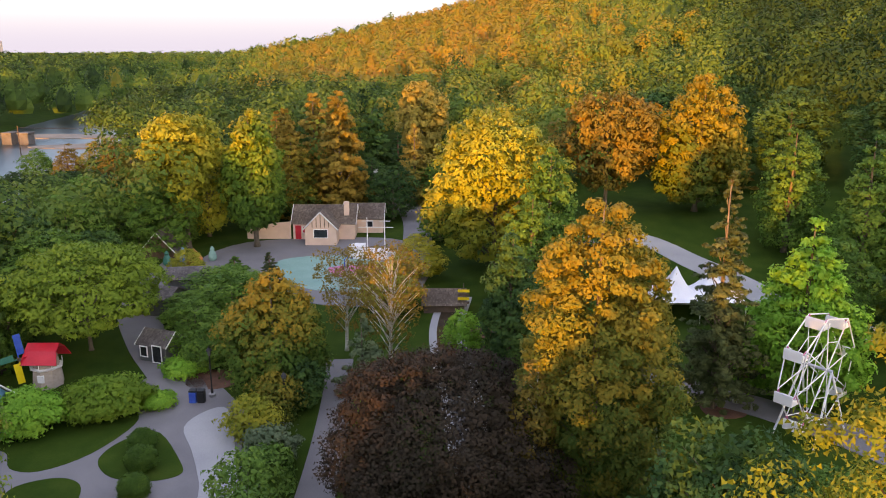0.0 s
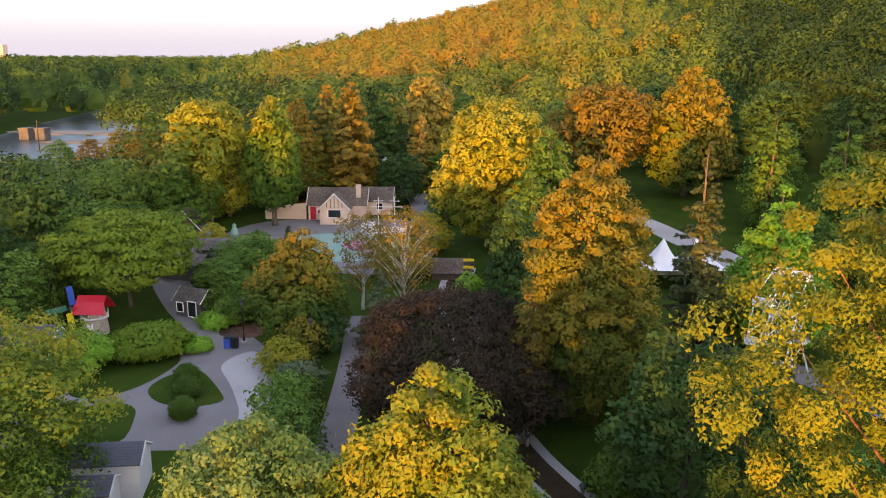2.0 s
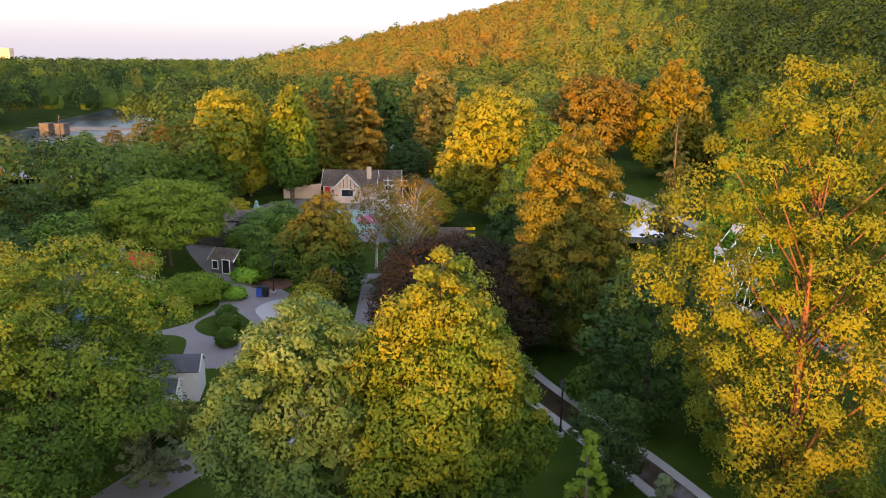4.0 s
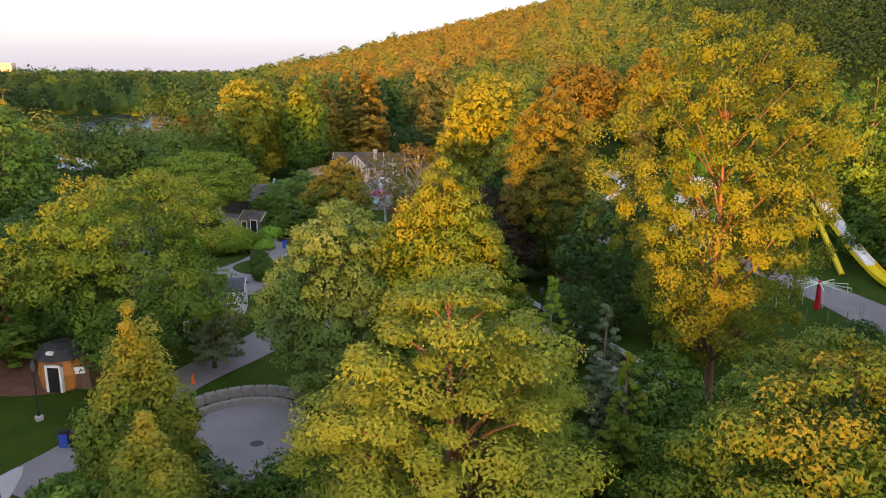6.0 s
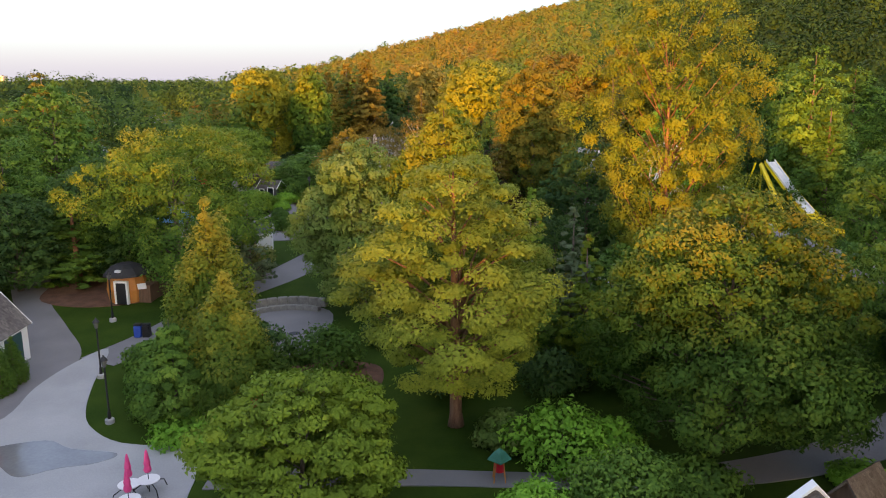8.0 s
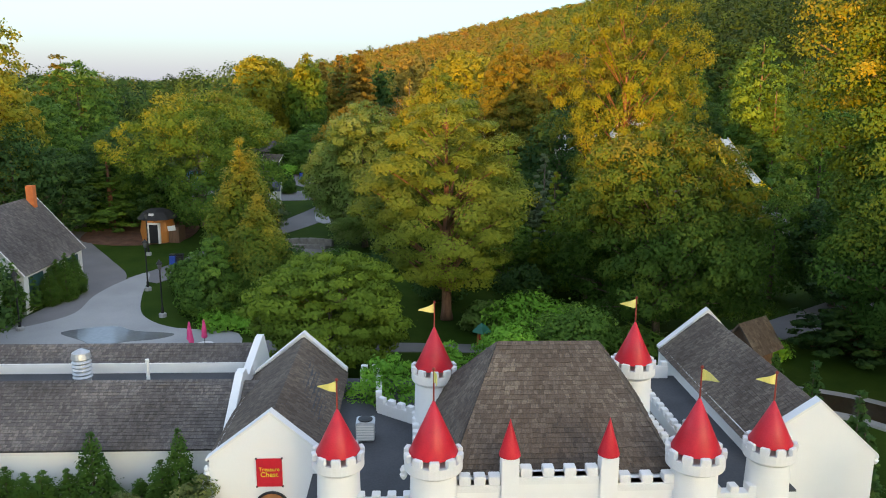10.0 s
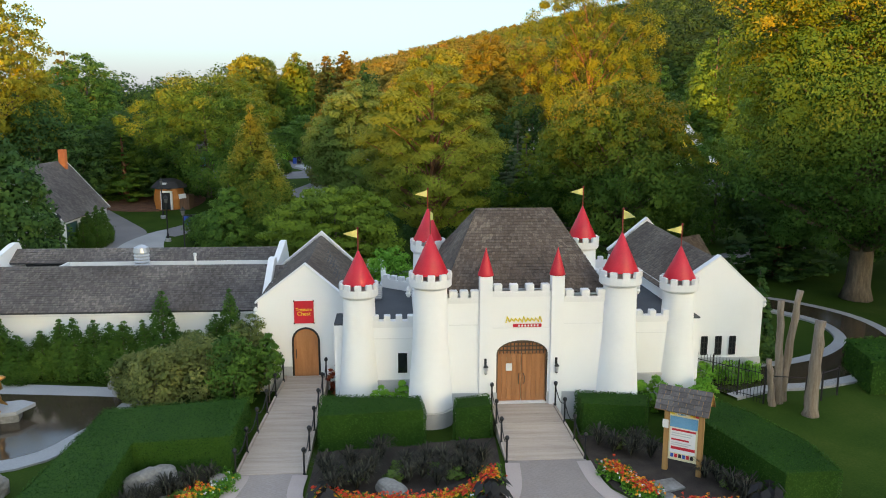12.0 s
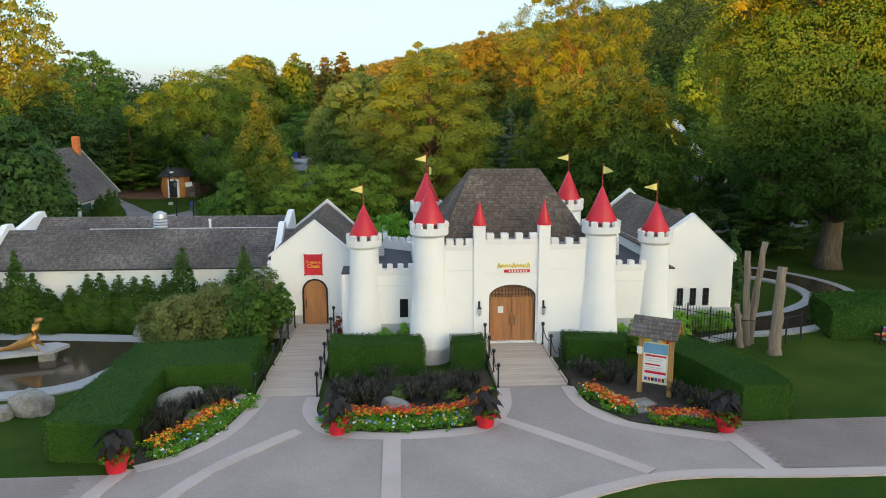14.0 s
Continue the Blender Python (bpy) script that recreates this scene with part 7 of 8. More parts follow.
# ---- the park behind the castle ----
M_BROWNW = surface("brown_boards", [(0.09, 0.05, 0.03), (0.14, 0.08, 0.05), (0.19, 0.11, 0.07)], 2, 0.8, 0.3, 10, stretch=(3, 3, 0.5))
M_CREAM = surface("cream_stucco", [(0.6, 0.43, 0.33), (0.68, 0.5, 0.39), (0.74, 0.56, 0.45)], 1, 0.85, 0.3, 20)
M_GREYP = surface("grey_paint", [(0.06, 0.065, 0.065), (0.09, 0.095, 0.095), (0.12, 0.125, 0.125)], 2, 0.7, 0.2, 10)
M_ORANGEP = surface("orange_stain", [(0.42, 0.15, 0.03), (0.52, 0.2, 0.05), (0.58, 0.25, 0.07)], 1, 0.6, 0.15, 15)
M_TEAL = surface("teal_surface", [(0.16, 0.3, 0.25), (0.2, 0.36, 0.3), (0.25, 0.41, 0.35)], 0.4, 0.8, 0.1, 15)
M_PINK = surface("pink_surface", [(0.5, 0.1, 0.22), (0.6, 0.15, 0.28), (0.66, 0.22, 0.34)], 0.6, 0.7, 0.1, 15)
M_YELP = surface("yellow_plastic", [(0.68, 0.48, 0.01), (0.78, 0.58, 0.02), (0.82, 0.64, 0.05)], 1, 0.4, 0.05, 15)
M_GREENP = surface("green_paint", [(0.02, 0.12, 0.08), (0.03, 0.18, 0.12), (0.05, 0.24, 0.16)], 1, 0.5, 0.1, 15)
M_SPOKE = surface("pale_green_paint", [(0.45, 0.6, 0.42), (0.55, 0.7, 0.5), (0.62, 0.76, 0.56)], 1, 0.5, 0.05, 10)
M_HOTPINK = surface("pink_cloth", [(0.7, 0.03, 0.16), (0.8, 0.06, 0.22), (0.85, 0.1, 0.28)], 2, 0.6, 0.1, 12)


def house(name, x, y, w, d, eave, ridge, wall, roof, label, turn=0.0, along="x", seed=1, overhang=0.25, category="cottage", trim=True):
    """A small gabled house: walls, gables, two shingled roof slopes and white barge boards. w, d: across x and y; heights over the ground."""
    h = thing(name, label, category, x, y, land(x, y), turn=turn)
    if along == "y":
        h.rotation_euler = (0, 0, radians(turn + 90))
        w, d = d, w
    bm = bmesh.new()
    pts = [(-d / 2, -0.4), (d / 2, -0.4), (d / 2, eave), (0, ridge), (-d / 2, eave)]
    a = [bm.verts.new((-w / 2, p, z)) for p, z in pts]
    b = [bm.verts.new((w / 2, p, z)) for p, z in pts]
    bm.faces.new(a)
    bm.faces.new(b[::-1])
    for k in range(5):
        bm.faces.new((a[k], b[k], b[(k + 1) % 5], a[(k + 1) % 5]))
    part("wall", bm, wall, h)
    o = overhang
    drop = o * (ridge - eave) / (d / 2)
    for s in (-1, 1):
        f = ((s * (w / 2 + o), s * (d / 2 + o), eave - drop + 0.06), (-s * (w / 2 + o), s * (d / 2 + o), eave - drop + 0.06), (-s * (w / 2 + o), 0, ridge + 0.06), (s * (w / 2 + o), 0, ridge + 0.06))
        quad_plate(h, "roof", *f, roof, 0.08)
        shingles(h, "roof_shingles", *f, roof, 0.2, 0.18, seed + s)
        if trim:
            for e in (-1, 1):
                bm = bmesh.new()
                tube(bm, [(e * (w / 2 + o), s * (d / 2 + o), eave - drop + 0.02), (e * (w / 2 + o), 0, ridge + 0.02)], [0.07, 0.07], 4)
                part("barge_board", bm, M_TRIMW, h)
    return h


def opening(h, x0, x1, y, z0, z1, material, framed=True, side="y"):
    """A window or door with a white frame on a house's wall facing -y, or +x when side is x."""
    wn = new("window")
    wn.parent = h
    s = 1 if side == "x" else -1
    bm = bmesh.new()
    if side == "y":
        box(bm, x0, x1, y - 0.03, y + 0.02, z0, z1)
    else:
        box(bm, y - 0.02, y + 0.03, x0, x1, z0, z1)
    part("pane", bm, material, wn)
    if framed:
        bm = bmesh.new()
        for a, b, c, d in ((x0 - 0.06, x0 + 0.02, z0 - 0.06, z1 + 0.06), (x1 - 0.02, x1 + 0.06, z0 - 0.06, z1 + 0.06), (x0, x1, z0 - 0.06, z0 + 0.02), (x0, x1, z1 - 0.02, z1 + 0.06)):
            if side == "y":
                box(bm, a, b, y - 0.06, y + 0.01, c, d)
            else:
                box(bm, y - 0.01, y + 0.06, a, b, c, d)
        part("frame", bm, M_TRIMW, wn)


# cream cottage with a shingled roof
pk = house("cottage", -16.9, 141, 8.4, 5.0, 2.3, 4.3, M_CREAM, M_SHINGLE, "cream cottage with a brown shingled roof and red door", seed=60)
g2 = new("porch_wing")
g2.parent = pk
bm = bmesh.new()
slab(bm, [(-2.1, -0.4), (2.1, -0.4), (2.1, 2.2), (0, 4.3), (-2.1, 2.2)], -5.4, -1.0)
part("wall", bm, M_CREAM, g2)
for s in (-1, 1):
    f = ((s * 2.35, -5.7 if s > 0 else -0.5, 2.0), (s * 2.35, -0.5 if s > 0 else -5.7, 2.0), (0, -0.5 if s > 0 else -5.7, 4.4), (0, -5.7 if s > 0 else -0.5, 4.4))
    quad_plate(g2, "roof", *f, M_SHINGLE, 0.08)
    shingles(g2, "roof_shingles", *f, M_SHINGLE, 0.25, 0.3, 62 + s)
    bm = bmesh.new()
    tube(bm, [(s * 2.35, -5.7, 2.0), (0, -5.7, 4.38)], [0.08, 0.08], 4)
    part("barge_board", bm, M_TRIMW, g2)
for k in range(-2, 3):
    bm = bmesh.new()
    box(bm, k * 0.55 - 0.05, k * 0.55 + 0.05, -5.43, -5.39, 2.3, 4.1 - abs(k) * 0.55)
    part("timber", bm, M_DARKWOOD, g2)
opening(pk, -0.9, 0.9, -5.41, 0.9, 2.0, M_GLASS)
opening(pk, -3.9, -3.1, -2.53, 0.0, 1.9, M_RED, False)
opening(pk, -2.85, -2.25, -2.53, 0.9, 1.7, M_RED)
bm = bmesh.new()
box(bm, 2.7, 3.4, -1.6, -0.9, 2.6, 5.0, 0.03)
part("chimney", bm, M_CREAM, pk)
rw = house("cottage_wing", -11.8, 144.2, 5.4, 4.2, 2.1, 3.8, M_CREAM, M_SHINGLE, "low rear wing of the cream cottage", seed=64)
opening(rw, 0.4, 1.3, -2.11, 0.8, 1.7, M_GLASS)
gw = thing("garden_wall", "curved cream garden wall beside the cottage", "wall", -24.5, 139, land(-24.5, 139))
bm = bmesh.new()
slab(bm, [(-3, -0.3), (3, -0.3), (3, 2.4), (1, 2.2), (-3, 1.5)], -0.15, 0.15)
part("wall", bm, M_CREAM, gw)
wh = house("cottage", -11.6, 164, 3.2, 3, 1.9, 3.3, M_TRIMW, M_SHINGLE2, "small white cottage with a cupola beside a lane", seed=66)
bm = bmesh.new()
box(bm, -0.45, 0.45, -0.45, 0.45, 3.1, 4.6, 0.03)
lathe(bm, [(0.6, 4.6), (0.05, 5.4)], sides=8)
part("cupola", bm, M_TRIMW, wh)
for k in range(2):
    opening(wh, -1.1 + 1.2 * k, -0.3 + 1.2 * k, -1.51, 0.7, 1.5, M_GLASS)
af = house("cottage", -36.6, 131.5, 4.6, 3.6, 0.7, 3.3, M_BROWNW, M_SHINGLE2, "brown steep-roofed hut with white barge boards", along="y", seed=70)
for x, y, w, d, e, r, t in ((-28.8, 117.5, 4.0, 3.0, 2.0, 2.9, 10), (-30.5, 112, 5.0, 3.2, 1.9, 2.7, -15)):
    house("shed", x, y, w, d, e, r, M_GREYP, M_SHINGLE2, "dark low shed with a grey shingled roof", t, seed=int(72 + x), category="shed", trim=False)
dk = house("cottage", -26.0, 100.5, 2.8, 2.4, 1.7, 2.6, M_GREYP, M_SHINGLE2, "dark grey cottage with white window frames", -20, seed=75)
opening(dk, -1.0, -0.3, -1.51, 0.6, 1.5, M_GLASS)
opening(dk, 0.3, 1.2, -1.51, 0.2, 1.7, M_GLASS)
bl = house("cottage", -35.0, 86.5, 4.6, 4.6, 2.3, 4.2, M_LBLUE, M_SHINGLE2, "light blue cottage with a grey shingled roof", seed=78)
opening(bl, 0.5, 1.3, -2.31, 0.6, 1.5, M_GLASS)
# white playhouses
for x, y, w, d, e, r in ((-22.2, 71.2, 4.0, 2.6, 2.3, 3.1), (-22.8, 68.6, 3.4, 2.2, 1.9, 2.5), (-23.2, 66.2, 1.7, 1.6, 1.7, 2.0)):
    hh = house("playhouse", x, y, w, d, e, r, M_TRIMW, surface("blue_grey_roofing", [(0.06, 0.07, 0.09), (0.09, 0.1, 0.125), (0.12, 0.13, 0.16)], 1, 0.7, 0.2, 20), "white toy house with a blue-grey roof", 6, seed=int(80 + y), overhang=0.12)
    opening(hh, -0.3, 0.3, -d / 2 - 0.01, 0.5, 1.2, M_GLASS)
# toy windmill
wm = thing("windmill", "toy windmill with a red roof and coloured sails", "windmill", -33.6, 95.2, land(-33.6, 95.2))
bm = bmesh.new()
lathe(bm, [(1.25, -0.3), (1.2, 0.6), (0.95, 2.5)], sides=8)
part("tower", bm, M_DECK, wm)
bm = bmesh.new()
lathe(bm, [(1.25, 1.55), (1.3, 1.6), (1.3, 1.7), (1.15, 1.72)], sides=8)
for k in range(8):
    a = 2 * math.pi * k / 8
    tube(bm, [(1.25 * math.cos(a), 1.25 * math.sin(a), 1.7), (1.25 * math.cos(a), 1.25 * math.sin(a), 2.15)], [0.04, 0.04], 5)
part("gallery", bm, M_TRIMW, wm)
bm = bmesh.new()
box(bm, -0.25, 0.25, -1.22, -1.0, 0.6, 1.2)
part("window", bm, M_TRIMW, wm)
for f in (((-1.5, -1.35, 2.2), (1.5, -1.35, 2.2), (1.3, -0.7, 3.2), (-1.3, -0.7, 3.2)), ((1.5, 1.35, 2.2), (-1.5, 1.35, 2.2), (-1.3, 0.7, 3.2), (1.3, 0.7, 3.2)), ((-1.3, -0.75, 3.15), (1.3, -0.75, 3.15), (1.3, 0, 3.65), (-1.3, 0, 3.65)), ((1.3, 0.75, 3.15), (-1.3, 0.75, 3.15), (-1.3, 0, 3.65), (1.3, 0, 3.65))):
    quad_plate(wm, "roof", *f, M_RED, 0.08, "red roof panel")
hub = new("sails")
hub.parent = wm
hub.matrix_local = pose(-1.45, -1.3, 2.75, 0, 0, 40)
bm = bmesh.new()
lathe(bm, [(0.15, -0.2), (0.15, 0.2)], sides=10)
bmesh.ops.transform(bm, matrix=pose(0, 0, 0, 90, 0, 0), verts=bm.verts)
part("hub", bm, M_DARKWOOD, hub)
for k, m in enumerate((M_BLUE, M_RED, M_YELP, M_GREENP)):
    bm = bmesh.new()
    box(bm, -0.04, 0.04, -0.03, 0.03, 0, 2.1)
    box(bm, 0.0, 0.5, -0.02, 0.02, 0.35, 2.1, 0.01)
    bmesh.ops.transform(bm, matrix=pose(0, 0, 0, 0, k * 90 - 6, 0), verts=bm.verts)
    part("sail", bm, m, hub)

# orange tumbledown hut
bh = thing("toy_hut", "crooked orange wooden hut with a black cap roof", "hut", -30.3, 57.6, land(-30.3, 57.6), turn=-8)
bm = bmesh.new()
lathe(bm, [(1.5, -0.2), (1.72, 1.1), (1.5, 2.4)], sides=10)
part("wall", bm, M_ORANGEP, bh)
bm = bmesh.new()
lathe(bm, [(1.95, 2.3), (1.9, 2.45), (1.35, 3.0), (0.7, 3.25)], sides=10)
part("roof", bm, surface("black_roofing", [(0.015, 0.016, 0.018), (0.025, 0.026, 0.03), (0.035, 0.036, 0.04)], 1, 0.7, 0.2, 15), bh)
bm = bmesh.new()
box(bm, -0.1, 0.85, -1.75, -1.5, 0.0, 1.9)
part("doorway", bm, M_IRON, bh, "dark open doorway")
bm = bmesh.new()
for a, b, c, d in ((-0.25, -0.08, 0, 2.05), (0.83, 1.0, 0, 2.05), (-0.25, 1.0, 1.88, 2.05)):
    box(bm, a, b, -1.8, -1.5, c, d, 0.01)
part("door_frame", bm, M_TRIMW, bh)
bm = bmesh.new()
box(bm, -0.15, 0.35, -1.6, -1.3, 2.75, 2.95)
part("plaque", bm, M_TRIMW, bh)
bm = bmesh.new()
box(bm, 1.6, 2.4, -0.9, -0.8, 0.9, 1.4, 0.01, pose(0, 0, 0, 0, -8, 0))
part("window_frame", bm, M_TRIMW, bh)
bm = bmesh.new()
box(bm, 1.4, 2.5, -0.75, 0.8, -0.2, 1.5, 0.02)
part("annex", bm, M_BROWNW, bh)

# shop with an orange chimney
sh = house("shop", -36.3, 40.0, 7.2, 10, 3.0, 7.2, M_TRIMW, M_SHINGLE2, "white shop with a steep grey shingled roof", along="y", seed=90, category="building")
bm = bmesh.new()
box(bm, 3.6, 4.2, -0.7, -0.1, 6.3, 8.3, 0.03)
part("chimney", bm, surface("orange_brick", [(0.5, 0.13, 0.04), (0.6, 0.17, 0.05), (0.66, 0.22, 0.08)], 3, 0.8, 0.3, 15), sh)
for k in range(3):
    bm = bmesh.new()
    box(bm, -4.3 + 3.1 * k, -2.1 + 3.1 * k, -3.66, -3.58, 0.1, 2.5, 0.02)
    part("door", bm, surface("teal_door_paint", [(0.012, 0.05, 0.05), (0.02, 0.07, 0.07), (0.03, 0.09, 0.085)], 1, 0.6, 0.1, 15) if k == 0 else bpy.data.materials["teal_door_paint"], sh, "dark teal door")


def lamp_post(x, y, label="black park lamp post with a lantern top"):
    l = thing("lamp_post", label, "lamp post", x, y, land(x, y), "park lamps")
    bm = bmesh.new()
    lathe(bm, [(0.28, -0.1), (0.28, 0.25), (0.2, 0.3)], sides=12)
    part("footing", bm, M_CONCRETE, l)
    bm = bmesh.new()
    lathe(bm, [(0.11, 0.3), (0.1, 0.7), (0.06, 0.8), (0.055, 3.5), (0.09, 3.55)], sides=10)
    part("pole", bm, M_IRON, l)
    bm = bmesh.new()
    lathe(bm, [(0.11, 3.55), (0.19, 3.95)], sides=8)
    part("lantern", bm, M_GREYP, l)
    bm = bmesh.new()
    lathe(bm, [(0.25, 3.95), (0.22, 4.02), (0.06, 4.2), (0.02, 4.3)], sides=8)
    part("cap", bm, M_IRON, l)


for x, y in ((-22.7, 34.4), (-29.6, 52.3), (-26.0, 41.2), (6.1, 66.0), (-19.4, 93.0), (-12.6, 88.5), (-31.5, 31.5), (22.5, 92.0), (9.5, 90), (-33.2, 30.5)):
    lamp_post(x, y)


def bin_pair(x, y):
    for k, (m, word) in enumerate(((M_BLUE, "blue"), (M_IRON, "black"))):
        b = thing("litter_bin", f"{word} plastic litter bin beside the path", "bin", x + 0.65 * k, y, land(x, y))
        bm = bmesh.new()
        box(bm, -0.28, 0.28, -0.28, 0.28, 0, 0.95, 0.05)
        part("body", bm, m, b)
        bm = bmesh.new()
        box(bm, -0.3, 0.3, -0.3, 0.3, 0.95, 1.08, 0.04)
        part("lid", bm, M_IRON, b)


bin_pair(-20.6, 92.0)
bin_pair(-26.3, 49.0)

# topiary and shrubs along the paths
for x, y, top, w in ((-22.0, 85.0, 1.7, 2.0), (-21.2, 82.6, 1.75, 2.3), (-20.5, 79.4, 1.7, 2.1)):
    shrub(x, y, land(x, y) + top, w, L_ARBOR, "round clipped green shrub on a lawn", clumps=110, per=70, size=0.13, clump=0.3, wobble=0.05, fill=0.7)
shrub(-31.6, 87.5, 6.6, 6.0, L_BRIGHT, "bright green leafy shrub", clumps=110, per=60, size=0.3, clump=0.8)
shrub(-26.6, 90.2, 6.4, 6.6, L_CEDAR, "broad dome of dark evergreen", clumps=140, per=60, size=0.28, clump=0.75)
shrub(-23.2, 91.4, 4.6, 3.0, L_BRIGHT, "low bright green shrub", clumps=50, per=50, size=0.25)
court_shrubs = ((-14.5, 86.5, 3.6, 4.6, L_YELLOW), (-13.4, 89, 4.2, 4.4, L_GOLD), (-12.6, 83.5, 2.8, 4.4, L_BLUE), (-12.2, 80.5, 3.0, 4.2, L_GREEN), (-12.5, 76.5, 5.5, 5.4, L_GREEN), (-11.5, 72, 6.0, 5.6, L_GREEN), (-14.5, 70, 4.2, 4.4, L_OLIVE), (-11.8, 91.5, 4.5, 4.0, L_DARK), (-23, 97, 1.6, 4.0, L_BRIGHT), (-21.5, 98.5, 3.6, 4.0, L_GREEN))
park_shrubs = ((-20.2, 101, 4.6, 4.6, L_GREEN), (-10.6, 41.4, 3.6, 6.2, L_ARBOR), (-6.6, 88.5, 2.2, 3.0, L_BRIGHT), (13.5, 84, 2.4, 2.4, L_BLUE), (-20.5, 66, 2.4, 3.6, L_OLIVE), (-17.3, 32.8, 1.0, 5.0, L_BRIGHT), (-14.8, 31.8, 0.9, 4.0, L_BRIGHT), (-20.5, 37.5, 2.6, 4.4, L_GREEN), (-22.5, 41, 3.0, 4.2, L_GREEN), (-13.2, 33.2, 2.4, 2.6, L_REDL), (-14.5, 40, 4.6, 4.0, L_DARK),
                        (3.4, 28.4, 3.8, 6.4, L_BRIGHT), (0.4, 30.6, 2.4, 3.4, L_SILVER), (-2.4, 38.5, 2.6, 5.0, L_DARK), (6.2, 29, 2.6, 4.0, L_BRIGHT), (4.5, 38, 3.0, 5.0, L_DARK), (-6.5, 47, 2.4, 4.5, L_DARK), (1, 101, 4.6, 4.0, L_BRIGHT), (5, 91, 3.4, 4.6, L_GREEN), (9, 70.5, 3.2, 4.0, L_GREEN), (3.5, 79.5, 2.5, 3.5, L_GREEN), (9.5, 25, 2.5, 4.0, L_GREEN), (18, 26, 1.2, 3.5, L_BRIGHT), (30, 60, 4.0, 5.0, L_DARK), (-37.5, 34, 1.6, 3.0, L_BRIGHT))
for x, y, top, w, m in court_shrubs + park_shrubs:
    shrub(x, y, land(x, y) + top, w, m, "leafy shrub beside a park path", clumps=55, per=36, size=0.3)
for k in range(5):
    grow("cedar_tree", -33.2 + 0.4 * (k % 2), 31.5 + 1.5 * k, land(-33, 33) + 3.2 + 0.5 * (k % 3), 1.7, "green", 380 + k)
for x, y, w in ((21.1, 90.9, 3.6), (-20.2, 96, 4.5), (10.6, 81.2, 5.6), (-33, 60.5, 12), (-10.2, 40.6, 7.4), (3, 106, 3)):
    sheet("mulch_bed", [(x + w / 2 * math.cos(a) * (1.1 if k % 2 else 0.95), y + w / 2.4 * math.sin(a)) for k, a in enumerate(np.linspace(0, 2 * math.pi, 8, endpoint=False))], M_MULCH, "reddish bark mulch round a tree", 0.045, 4, category="mulch")

# stone bench wall round the court
sw = thing("stone_wall", "low double wall of pale stone blocks", "wall")
n = 9
for row, (r, z) in enumerate(((6.0, 0.0), (4.9, 0.0))):
    for k in range(n):
        a = radians(62 + (k + 0.5) * 76 / n)
        x, y = -15.2 + r * math.cos(a), 49.6 + r * math.sin(a)
        bm = bmesh.new()
        box(bm, -0.42, 0.42, -0.25, 0.25, -0.2, 0.5 if row == 0 else 0.42, 0.05)
        for v in bm.verts:
            v.co += Vector((noise.noise(v.co * 2 + Vector((k, row, 0))) * 0.07, 0, noise.noise(v.co * 2 + Vector((0, k, row))) * 0.05))
        ob = part("stone", bm, M_ROCK, sw)
        ob.location, ob.rotation_euler = (x, y, land(x, y) + (0.25 if row == 0 else 0)), (0, 0, a + math.pi / 2)
for x, y, r in ((-16.2, 46.6, 0.75), (-14.2, 49.2, 0.45)):
    sheet("asphalt_patch", [(x + r * math.cos(a), y + r * 0.8 * math.sin(a)) for a in np.linspace(0, 2 * math.pi, 10, endpoint=False)], M_FLAT, "dark round patch in the asphalt", 0.058, 2, category="patch")
sheet("puddle", [(-28.5, 31.0), (-25.5, 32.2), (-23.6, 31.2), (-20.8, 30.6), (-21.4, 29.6), (-23.4, 29.0), (-25.0, 28.2), (-26.6, 29.4)], surface("wet_concrete", [(0.12, 0.12, 0.125), (0.16, 0.16, 0.165), (0.2, 0.2, 0.2)], 0.5, 0.1, 0.02, 10), "shallow puddle on concrete", 0.066, 4, category="puddle")

# closed pink umbrellas with tables
for x, y in ((-17.6, 26.6), (-18.4, 26.2), (-17.9, 24.8)):
    u = thing("patio_umbrella", "closed pink umbrella through a small table", "umbrella", x, y, land(x, y), "closed umbrellas")
    bm = bmesh.new()
    tube(bm, [(0, 0, 0), (0, 0, 2.3)], [0.025, 0.02], 6)
    part("pole", bm, M_IRON, u)
    bm = bmesh.new()
    lathe(bm, [(0.16, 1.15), (0.2, 1.25), (0.15, 1.5), (0.17, 1.6), (0.06, 2.25), (0.01, 2.35)], sides=9)
    part("canopy", bm, M_HOTPINK, u)
    bm = bmesh.new()
    lathe(bm, [(0.55, 0.7), (0.56, 0.74)], sides=16)
    part("table_top", bm, M_TRIMW, u)
    for k in range(4):
        a = math.pi / 4 + k * math.pi / 2
        bm = bmesh.new()
        tube(bm, [(0.1 * math.cos(a), 0.1 * math.sin(a), 0.7), (0.8 * math.cos(a), 0.8 * math.sin(a), 0.44), (0.95 * math.cos(a), 0.95 * math.sin(a), 0.0)], [0.03, 0.03, 0.03], 5)
        part("seat_arm", bm, M_IRON, u)
